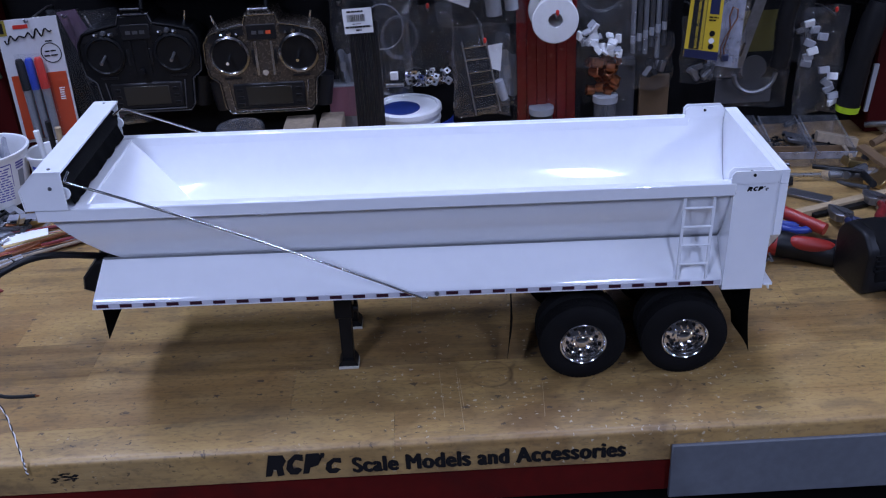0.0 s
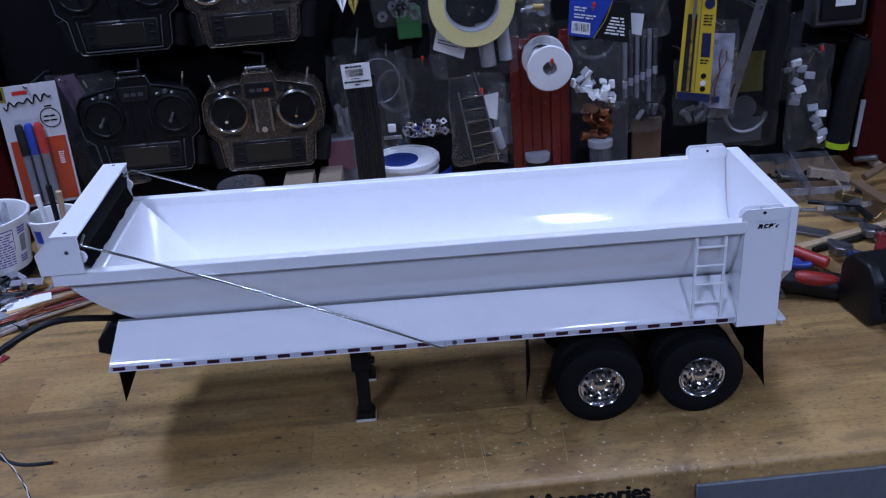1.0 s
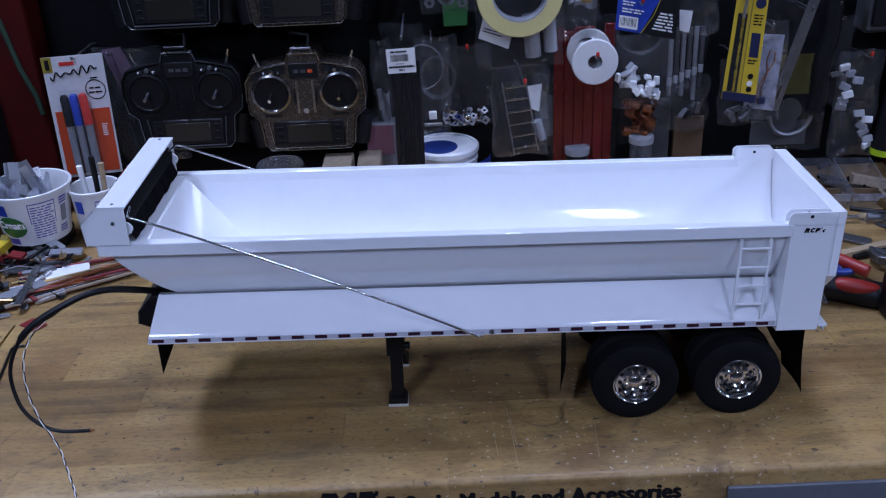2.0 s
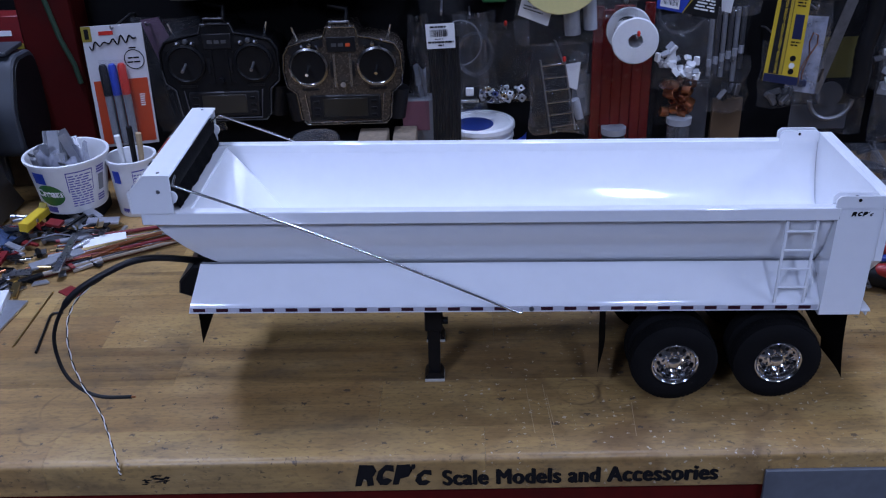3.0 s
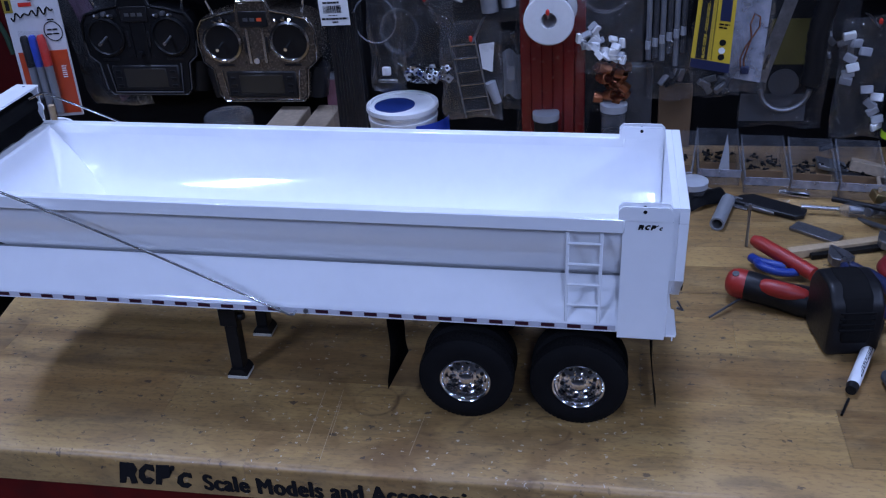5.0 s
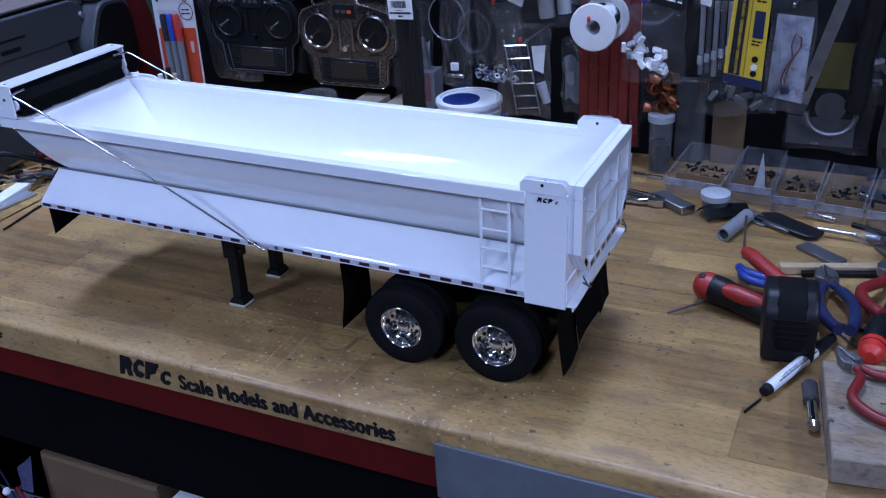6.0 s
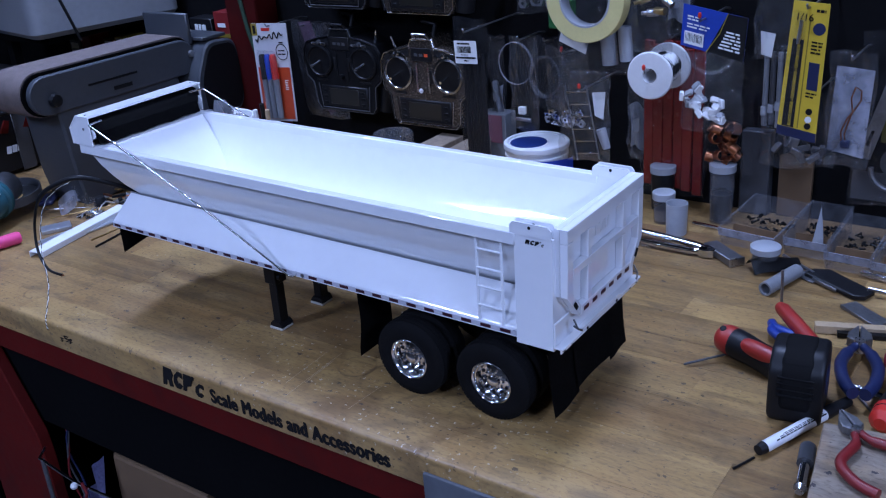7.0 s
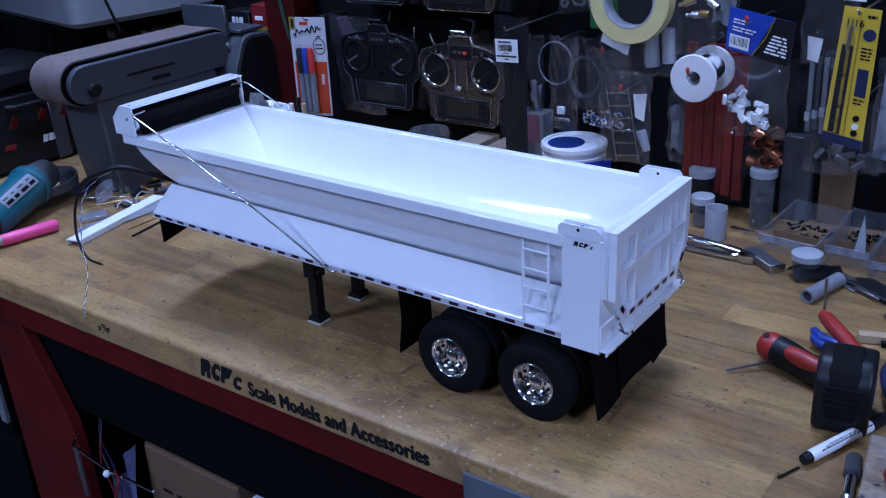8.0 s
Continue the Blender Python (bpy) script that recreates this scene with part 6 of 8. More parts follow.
part("barrel", tube(B(), [(0.730, 0.595, 1.115), (0.726, 0.595, 1.085), (0.716, 0.595, 1.03), (0.708, 0.595, 0.952)], [0.014, 0.019, 0.0175, 0.018], 18), BLACKPLASTIC, lamp)
part("end_cap", tube(B(), [(0.7085, 0.595, 0.953), (0.7075, 0.595, 0.943)], [0.0188, 0.0175], 18), LIME, lamp)
hook(0.728, 1.118, 0.585, False)
hook(0.727, 1.10, 0.60, False)
blis = thing("blister_pack", (0.69, 0.60, 1.13), "white-edged black blister pack with a white label", "pack")
part("tray", box(B(), 0.650, 0.735, 0.600, 0.640, 1.135, 1.26, 0.006), DARKGREY, blis)
part("window", box(B(), 0.660, 0.725, 0.5965, 0.6005, 1.146, 1.25, 0.003), BLACKPLASTIC, blis)
part("label", flat_card(B(), [(0.682, 1.20), (0.712, 1.20), (0.712, 1.168), (0.682, 1.168)], 0.5955, 0.0006), PAPER, blis)
hook(0.69, 1.25, 0.598, False)
bm = B()
prism(bm, [(0.738, 0.938), (0.742, 1.015), (0.750, 1.015), (0.744, 0.938)], "y", 0.600, 0.6045)
single("paper_sheet", bm, MILKY, "edge of a white paper sheet by the red upright", "paper")
bm = B()
box(bm, 0.392, 0.440, 0.656, WALL - 0.0005, BT + 0.0005, 0.998, 0.001)
single("brown_board", bm, CARDBOARD, "brown cardboard piece standing against the wall", "board")
bm = B()
box(bm, 0.338, 0.382, 0.645, WALL - 0.0005, BT + 0.0005, 1.03, 0.002)
single("grey_board", bm, DARKGREY, "grey plastic sheet standing against the wall", "board")
for x0, x1, y0, y1, h, ma, lb in (
    (-0.170, -0.125, 0.50, 0.60, 0.085, GREYWOOD, "worn raw pine offcut block on the bench"),
    (-0.118, -0.082, 0.52, 0.62, 0.080, GREYWOOD, "worn raw pine offcut block on the bench"),
):
    bm = B()
    box(bm, x0, x1, y0, y1, BT + 0.0005, BT + h, 0.0015)
    single("wood_block", bm, ma, lb, "wood block", "pine offcuts")
bx = thing("small_carton", (-0.075, 0.615, BT), "small pink and white carton of wipes", "carton")
part("carton", box(B(), -0.105, -0.055, 0.625, 0.660, BT + 0.0005, 1.020, 0.001), GREYPLASTIC, bx)
part("pink_face", box(B(), -0.104, -0.062, 0.6235, 0.6248, 0.970, 1.018), mat("dusty_pink_print", (0.20, 0.075, 0.095), 0.6), bx)
bm = B()
lathe(bm, [(0.0, 0.0), (0.034, 0.0), (0.036, 0.003), (0.036, 0.092), (0.034, 0.095), (0.0, 0.095)], (-0.232, 0.54, BT + 0.0005), "z", 32)
single("glass_jar", bm, FILMMILK, "clear glass jar on the bench beneath the radios", "jar")
dish = B()
lathe(dish, [(0.0, 0.0), (0.035, 0.0), (0.050, 0.045), (0.052, 0.045), (0.037, -0.0), (0.0, 0.002)], (-0.33, 0.47, BT + 0.001), "z", 32)
single("plastic_bowl", dish, FILMCLEAR, "shallow clear plastic bowl on the bench", "bowl")


# ---- things on the bench, left of the trailer ----
def yogurt_cup(cx, cy, r0, r1, h, label, seed, greens=True, up=0.0):
    z = BT + 0.0005 + up
    t = thing("plastic_cup", (cx, cy, z), label, "cup", "white plastic cups")
    part("cup_wall", lathe(B(), [(0.0, 0.0), (r0, 0.0), (r0 + 0.001, 0.002), (r1 - 0.001, h - 0.006), (r1 + 0.0022, h - 0.005), (r1 + 0.0026, h - 0.001), (r1 + 0.001, h), (r1 - 0.0016, h - 0.001), (r0 - 0.0008, 0.003), (0.0, 0.003)], (cx, cy, z), "z", 48), WHITEPLASTIC, t)
    r = random.Random(seed)

    def wrap(name, a0, a1, h0, h1, ma, off=0.0005):
        bm = B()

        def fn(u, v):
            a, hh = radians(a0 + (a1 - a0) * u), h0 + (h1 - h0) * v
            rr = r0 + (r1 - r0) * hh / h + off
            return (cx + rr * math.cos(a), cy + rr * math.sin(a), z + hh)
        sheet(bm, fn, 8, 2)
        part(name, bm, ma, t)
    wrap("fact_border", -74, -34, h * 0.10, h * 0.84, PRINTBLUE, 0.0003)
    wrap("fact_panel", -72.5, -35.5, h * 0.12, h * 0.82, WHITEPLASTIC, 0.0007)
    for k in range(13):
        a = -71.0
        while a < -40:
            w = r.uniform(4, 12)
            wrap("print_bar", a, min(a + w, -37), h * (0.15 + 0.05 * k), h * (0.15 + 0.05 * k + 0.024), PRINTBLUE, 0.0011)
            a += w + 2.0
    wrap("code_bars", -24, -12, h * 0.34, h * 0.66, GREYPLASTIC, 0.0007)
    for k in range(3):
        wrap("print_bar", -27, -11, h * (0.14 + 0.05 * k), h * (0.14 + 0.05 * k + 0.03), PRINTBLUE, 0.0009)
        wrap("print_bar", -27, -11, h * (0.70 + 0.05 * k), h * (0.70 + 0.05 * k + 0.03), PRINTBLUE, 0.0009)
    wrap("blue_band", -128, -106, h * 0.62, h * 0.84, BLUE, 0.0007)
    wrap("blue_band", -122, -101, h * 0.04, h * 0.16, PRINTBLUE, 0.0007)

    def curl(bm, a0, h0, off):
        for v in bm.verts:
            hh = h0 + v.co.y
            rr = r0 + (r1 - r0) * hh / h + off + v.co.z
            a = radians(a0) + v.co.x / rr
            v.co = (cx + rr * math.cos(a), cy + rr * math.sin(a), z + hh)
        return bm
    if greens:
        bm = B()
        rim = [bm.verts.new((0.022 * math.cos(k * math.tau / 24), 0.017 * math.sin(k * math.tau / 24), 0.0)) for k in range(24)]
        bm.faces.new(rim)
        bmesh.ops.triangulate(bm, faces=bm.faces, quad_method="BEAUTY")
        bmesh.ops.subdivide_edges(bm, edges=bm.edges, cuts=3, use_grid_fill=True)
        oval = part("green_oval", curl(bm, -106, h * 0.40, 0.0012), GREEN, t)
        part("lettering", curl(text_mesh("Cream", 0.0155, bold=0.0004), -129, h * 0.38, 0.0020), PAPER, oval, "white printed word")
    return t


yogurt_cup(-0.588, 0.478, 0.045, 0.0580, 0.080, "white yogurt tub of metal scraps with blue and green print", 80, up=0.0255)
single("dark_offcut", box(B(), -0.630, -0.552, 0.452, 0.520, BT + 0.0005, BT + 0.0256, 0.002), BLACKPLASTIC, "dark plastic offcut under the yogurt tub", "offcut")
yogurt_cup(-0.503, 0.500, 0.028, 0.0350, 0.090, "white plastic cup holding marker ends and sticks", 81, False)
r_ = random.Random(82)
for k in range(9):
    x, y = -0.588 + r_.uniform(-0.033, 0.030), 0.478 + r_.uniform(-0.03, 0.03)
    lean = (r_.uniform(-0.03, 0.03), r_.uniform(-0.03, 0.03))
    top = BT + r_.uniform(0.100, 0.135)
    m = look((x, y, BT + 0.034), (x + lean[0], y + lean[1], top))
    ln = (Vector((x + lean[0], y + lean[1], top)) - Vector((x, y, BT + 0.034))).length
    bm = B()
    if k % 3 == 0:
        prism(bm, [(-0.010, -0.001), (0.012, -0.001), (0.012, 0.012), (0.0105, 0.012), (0.0105, 0.0005), (-0.0105, 0.0005), (-0.0105, 0.010), (-0.012, 0.010)], "z", -ln, 0.0)
    else:
        box(bm, -0.009, 0.009, -0.0007, 0.0007, -ln, 0.0)
    single("metal_scrap", bm, (ALU, STEEL, GREYPLASTIC)[k % 3], "bent scrap of bright sheet metal standing in a tub", "metal scrap", "scraps in the tub", turn=m)
for k, (x, y, a, w, h) in enumerate(((-0.606, 0.462, 15, 0.030, 0.062), (-0.582, 0.455, -25, 0.026, 0.050), (-0.566, 0.485, 40, 0.024, 0.058))):
    bm = B()
    sheet(bm, lambda u, v: (w * (u - 0.5), 0.006 * math.sin(u * 7 + k) + 0.005 * math.sin(v * 6 + 2 * k) + 0.010 * v * (k - 1), 0.030 + h * v + 0.004 * math.sin(u * 9)), 12, 10, 0.0005)
    single("plastic_scrap", bm, FILMBAND, "crinkled clear plastic scrap standing in a tub", "plastic scrap", "scraps in the tub", turn=Matrix.Translation((x, y, BT + 0.022)) @ pose(0, 0, 0, 0, 0, a), sharp=70)
for k, (dx, ma, h) in enumerate(((-0.012, PAPER, 0.122), (0.008, BLACKPLASTIC, 0.135), (0.020, PINE, 0.125))):
    bm = B()
    tube(bm, [(-0.503 + dx * 0.6, 0.500, BT + 0.006), (-0.503 + dx, 0.495, BT + h)], [0.0035, 0.0045], 8)
    single("stick", bm, ma, "short stick standing in a plastic cup", "stick", "sticks in the cup")

# belt sander
SX = -0.688
sander = thing("belt_sander", (-0.74, 0.34, BT), "grey bench belt sander with a brown sanding belt", "belt sander")


def stadium(y0, y1, zc, r, n=10):
    pts = [(y0 + r - r * math.sin(a), zc + r * math.cos(a)) for a in [i * math.pi / n for i in range(n + 1)]]
    pts += [(y1 - r + r * math.sin(a), zc - r * math.cos(a)) for a in [i * math.pi / n for i in range(n + 1)]]
    return pts


part("side_cover", prism(B(), stadium(0.166, 0.525, 1.108, 0.033), "x", SX - 0.012, SX, 0.002), GREYPAINT, sander)
part("belt", prism(B(), stadium(0.158, 0.530, 1.110, 0.039, 14), "x", SX - 0.105, SX - 0.016, 0.001), SANDPAPER, sander, "worn brown sanding belt")
part("belt_gap", prism(B(), stadium(0.160, 0.528, 1.1092, 0.0366, 14), "x", SX - 0.016, SX - 0.012), BLACKMATTE, sander)
part("platen_bed", box(B(), SX - 0.130, SX - 0.012, 0.21, 0.48, 1.070, 1.082, 0.002), GREYPAINT, sander)
part("slot", box(B(), SX, SX + 0.0008, 0.280, 0.385, 1.105, 1.109), BLACK, sander)
part("slot", box(B(), SX, SX + 0.0008, 0.330, 0.370, 1.086, 1.093), BLACK, sander)
part("tracking_knob", lathe(B(), [(0.0, 0.014), (0.010, 0.012), (0.012, 0.004), (0.008, 0.0)], (SX, 0.208, 1.099), "x", 18), BLACK, sander)
part("cover_bolt", lathe(B(), [(0.0, 0.006), (0.006, 0.005), (0.007, 0.0)], (SX, 0.515, 1.112), "x", 14), STEEL, sander)
part("pedestal", prism(B(), [(0.232, BT + 0.0008), (0.540, BT + 0.0008), (0.500, 0.960), (0.480, 1.080), (0.215, 1.080), (0.222, 0.960)], "x", SX - 0.115, SX - 0.006, 0.004), GREYPAINT, sander)
part("stop_plate", box(B(), SX - 0.13, SX - 0.004, 0.520, 0.529, 1.128, 1.186, 0.002), GREYPAINT, sander)
guard = rounded([(0.500, 0.985), (0.494, 1.062), (0.530, 1.132), (0.602, 1.128), (0.618, 1.040), (0.600, 0.985)], 0.022)
part("pulley_cover", prism(B(), guard, "x", SX - 0.045, SX + 0.030, 0.003), GREYPAINT, sander)
part("cover_face", prism(B(), [(y * 0.86 + 0.0805, z * 0.90 + 0.105) for y, z in guard], "x", SX + 0.0300, SX + 0.0312), BLACKPLASTIC, sander, "dark side of the pulley cover")
part("motor", tube(B(), [(SX - 0.25, 0.56, 1.02), (SX - 0.10, 0.56, 1.02)], 0.060, 24), GREYPAINT, sander)
part("work_table", box(B(), SX - 0.10, SX + 0.022, 0.530, 0.590, 1.1335, 1.1400, 0.001), GREYPAINT, sander)

# black tool case with orange catches
case = thing("tool_case", (-1.02, 0.30, BT), "black plastic tool case with red-orange catches", "tool case")
part("case_body", box(B(), -1.20, -1.00, 0.02, 0.36, BT + 0.0008, 1.055, 0.010), BLACKPLASTIC, case)
part("case_lid", box(B(), -1.20, -0.998, 0.02, 0.362, 1.057, 1.105, 0.012), BLACKPLASTIC, case)
for y, z in ((0.060, 1.000), (0.120, 0.985), (0.300, 0.975)):
    part("case_rib", box(B(), -1.000, -0.9965, y, y + 0.030, z - 0.07, z + 0.05, 0.001), DARKGREY, case)
part("carry_handle", tube(B(), [(-1.000, 0.215, 1.030), (-0.984, 0.225, 1.030), (-0.982, 0.300, 1.030), (-1.000, 0.310, 1.030)], 0.005, 10), BLACKPLASTIC, case)
part("red_badge", prism(B(), [(0.192, 0.950), (0.214, 0.948), (0.218, 0.958), (0.196, 0.960)], "x", -1.000, -0.9985), DARKRED, case)
for y in (0.222, 0.281, 0.330):
    part("catch", prism(B(), [(y - 0.011, 0.990), (y + 0.004, 0.986), (y + 0.012, 1.008), (y + 0.003, 1.013)], "x", -1.000, -0.996), REDPAINT, case)
for k in range(4):
    y = 0.274 + k * 0.0118
    part("logo_block", prism(B(), [(y, 0.946), (y + 0.0095, 0.945), (y + 0.0125, 0.959), (y + 0.0030, 0.960)], "x", -1.000, -0.9985), PAPER, case)
part("red_stripe", box(B(), -0.9985, -0.9975, 0.05, 0.20, 1.085, 1.090), RACKRED, case)

# grinder lying down
gm = Matrix.Translation((-0.748, 0.072, BT + 0.046)) @ pose(0, 0, 0, 0, -6, 119)
grinder = thing("angle_grinder", (0, 0, 0), "teal and black angle grinder lying on the bench", "angle grinder", turn=gm)
part("motor_body", tube(B(), [(-0.11, 0, 0), (-0.10, 0, 0), (0.02, 0, 0), (0.035, 0, 0)], [0.024, 0.030, 0.034, 0.031], 24), TEAL, grinder)
part("handle", tube(B(), [(-0.26, 0, -0.004), (-0.24, 0, -0.002), (-0.12, 0, 0), (-0.108, 0, 0)], [0.020, 0.025, 0.023, 0.025], 20), BLACKPLASTIC, grinder)
part("gear_head", tube(B(), [(0.034, 0, 0), (0.045, 0, 0.0), (0.085, 0, -0.002), (0.095, 0, -0.004)], [0.031, 0.030, 0.026, 0.018], 18), DULLSTEEL, grinder)
part("collar", tube(B(), [(0.020, 0, 0), (0.024, 0, 0), (0.034, 0, 0), (0.037, 0, 0)], [0.0345, 0.0375, 0.0370, 0.0330], 28), TEAL, grinder)


def label_strip(x0, x1, a0, a1, r=0.0347):
    """A curved strip laid on the round motor body."""
    def fn(u, v):
        x = x0 + (x1 - x0) * u
        rr = r - 0.0035 * max(0.0, min(1.0, (-0.02 - x) / 0.08))
        a = radians(a0 + (a1 - a0) * v)
        return (x, -rr * math.cos(a), rr * math.sin(a))
    return sheet(B(), fn, 4, 5, 0.0004)


rating = part("rating_label", label_strip(-0.085, 0.012, 28, 66), SILVERLABEL, grinder, "bright silver rating label")
for x0, x1 in ((-0.080, -0.062), (-0.056, -0.044), (-0.036, -0.016), (-0.010, 0.006)):
    part("text_bar", label_strip(x0, x1, 34, 44, 0.0354), INK, rating)
    part("text_bar", label_strip(x0, x1 - 0.004, 50, 56, 0.0354), GREYPLASTIC, rating)
part("guard", lathe(B(), [(0.020, -0.028), (0.052, -0.028), (0.053, -0.012), (0.050, -0.012), (0.049, -0.025), (0.020, -0.025)], (0.082, 0, 0.002), "z", 30), DARKGREY, grinder)

# pink marker
pink = thing("pink_marker", (0, 0, 0), "pink plastic marker with a silver end lying on the bench", "marker", turn=Matrix.Translation((-0.660, 0.018, BT + 0.0105)) @ pose(0, 0, 0, 0, 0, 77))
part("barrel", tube(B(), [(-0.040, 0, 0), (0.046, 0, 0), (0.050, 0, 0)], [0.0098, 0.0102, 0.0085], 18), PINK, pink)
part("end_cap", tube(B(), [(-0.047, 0, 0), (-0.040, 0, 0)], [0.0080, 0.0098], 18), STEEL, pink)


def bar(name, a, b, w, h, ma, label, category, group="", z=0.0008, bevel=0.0004):
    a, b = Vector((*a, BT + z)), Vector((*b, BT + z))
    d = b - a
    m = Matrix.Translation((a + b) / 2) @ pose(0, 0, 0, 0, 0, math.degrees(math.atan2(d.y, d.x)))
    return single(name, box(B(), -d.length / 2, d.length / 2, -w / 2, w / 2, 0.0, h, bevel), ma, label, category, group, turn=m)


def rod(name, a, b, r, ma, label, category, group="", z=0.0):
    bm = tube(B(), [(*a, BT + r + 0.0003 + z), (*b, BT + r + 0.0003 + z)], r, 8)
    return single(name, bm, ma, label, category, group)


ch = thing("aluminium_channel", (0, 0, 0), "white aluminium channel offcut lying on the bench", "metal channel", turn=Matrix.Translation((-0.587, 0.140, BT + 0.0008)) @ pose(0, 0, 0, 0, 0, 101.5))
part("channel", prism(B(), [(-0.0125, 0.0), (-0.011, 0.0), (-0.011, 0.0075), (0.011, 0.0075), (0.011, 0.0), (0.0125, 0.0), (0.0125, 0.0086), (0.0118, 0.0094), (-0.0118, 0.0094), (-0.0125, 0.0086)], "x", -0.103, 0.103), WHITEPLASTIC, ch)
rod("steel_pin", (-0.542, 0.124), (-0.543, 0.250), 0.0011, BRASS, "thin brass rod lying on the bench", "rod", "loose rods")
bm = tube(B(), [(-0.510, 0.198, BT + 0.002), (-0.521, 0.196, BT + 0.002), (-0.5235, 0.191, BT + 0.002), (-0.509, 0.109, BT + 0.002)], 0.0016, 8)
single("hex_key", bm, BLACK, "bent black hex key lying on the bench", "hex key")
bar("small_plate", (-0.655, 0.108), (-0.632, 0.150), 0.030, 0.006, ALU, "small grey metal plate with a bright edge on the bench", "metal plate")
bar("alloy_plate", (-0.600, 0.075), (-0.585, 0.228), 0.040, 0.003, ALU, "flat dull alloy plate on the bench", "metal plate")
bar("red_tape_scrap", (-0.531, 0.258), (-0.505, 0.240), 0.020, 0.0012, DARKRED, "scrap of dark red tape on the bench", "tape scrap")
yc = thing("yellow_clip", (0, 0, 0), "yellow plastic cable clip lying on the scraps", "clip", turn=Matrix.Translation((-0.622, 0.427, BT + 0.024)) @ pose(0, 0, 0, 4, 0, 82))
part("clip_body", prism(B(), [(-0.046, 0.0), (0.030, 0.0), (0.042, 0.006), (0.042, 0.010), (0.022, 0.013), (-0.046, 0.013)], "y", -0.006, 0.008, 0.0012), YELLOW, yc)
part("clip_jaw", prism(B(), [(0.006, 0.0128), (0.036, 0.0105), (0.046, 0.0135), (0.012, 0.0185)], "y", -0.005, 0.007, 0.0008), YELLOWDARK, yc)
part("rivet", lathe(B(), [(0.0, -0.0010), (0.0026, -0.0007), (0.0030, 0.0)], (-0.020, -0.006, 0.0065), "y", 12), STEEL, yc)
bar("paper_scrap", (-0.545, 0.372), (-0.490, 0.392), 0.036, 0.001, PAPER, "white paper scrap among the metal offcuts", "paper", z=0.010)
bar("aluminium_strip", (-0.561, 0.392), (-0.547, 0.278), 0.010, 0.0025, STEEL, "bright aluminium strip lying over the rods", "metal strip", z=0.014)
bar("grey_strip", (-0.590, 0.300), (-0.535, 0.345), 0.020, 0.003, GREYPLASTIC, "flat grey strip among the rods", "metal strip", z=0.010)
r_ = random.Random(90)
for k in range(34):
    f = k / 33
    a = (-0.600 + 0.055 * r_.random(), 0.290 + 0.10 * f + r_.uniform(-0.012, 0.012))
    b = (-0.445 + 0.06 * r_.random(), 0.390 + 0.05 * f + r_.uniform(-0.015, 0.012))
    rod("metal_rod", a, b, r_.choice((0.0011, 0.0015, 0.002, 0.0026)), r_.choice((STEEL, DULLSTEEL, BRASS, DULLSTEEL, BLACK, GREYWOOD, COPPER, DARKRED, BRASS)), "thin straight metal rod in a fanned heap", "rod", "heap of thin metal rods", z=0.0018 * (k % 5))
for k in range(120):
    x, y = r_.uniform(-0.72, -0.50), r_.uniform(0.25, 0.44)
    if k > 84:
        x, y = r_.uniform(-0.66, -0.52), r_.uniform(0.40, 0.440)
    if y < 0.30 and x > -0.58:
        x -= 0.10
    m = Matrix.Translation((x, y, BT + 0.0015 + r_.uniform(0, 0.010 if k < 85 else 0.022))) @ pose(0, 0, 0, r_.uniform(-8, 8), r_.uniform(-8, 8), r_.uniform(0, 180))
    ln, w, h = r_.uniform(0.012, 0.045), r_.uniform(0.004, 0.016), r_.uniform(0.001, 0.006)
    kind = k % 4
    bm = B()
    if kind == 0:
        box(bm, -ln / 2, ln / 2, -w / 2, w / 2, 0, h, 0.0003)
    elif kind == 1:
        tube(bm, [(-ln / 2, 0, w / 4), (ln / 2, 0, w / 4)], w / 4, 10)
    elif kind == 2:
        prism(bm, [(-ln / 2, -w / 2), (ln / 2, -w / 2), (ln / 2, w / 2), (0.0, w / 2), (0.0, 0.0), (-ln / 2, 0.0)], "z", 0, h)
    else:
        prism(bm, [(-w / 2, 0), (w / 2, 0), (w / 2, w / 2), (w / 2 - 0.001, w / 2), (w / 2 - 0.001, 0.001), (-w / 2, 0.001)], "x", -ln / 2, ln / 2)
    single("metal_offcut", bm, r_.choice((DULLSTEEL, STEEL, BLACK, GREYPLASTIC, ALU, BLACKPLASTIC, DARKGREY, DARKRED, BRASS, BLACK, COPPER)), "small metal offcut in the scrap heap", "offcut", "scrap metal heap", turn=m)
for k in range(5):
    pts = [(-0.70 + 0.03 * k + 0.05 * math.sin(i * 0.7 + k), 0.33 + 0.03 * i * 0.5 + 0.02 * math.cos(i + k), BT + 0.006 + 0.004 * math.sin(i * 1.3 + k) + 0.006) for i in range(9)]
    single("loose_wire", tube(B(), pts, 0.0012, 6), (COPPER, DARKRED, BLACKPLASTIC, BLACKPLASTIC, DULLSTEEL)[k], "thin loose coloured wire over the scraps", "wire", "loose wires")
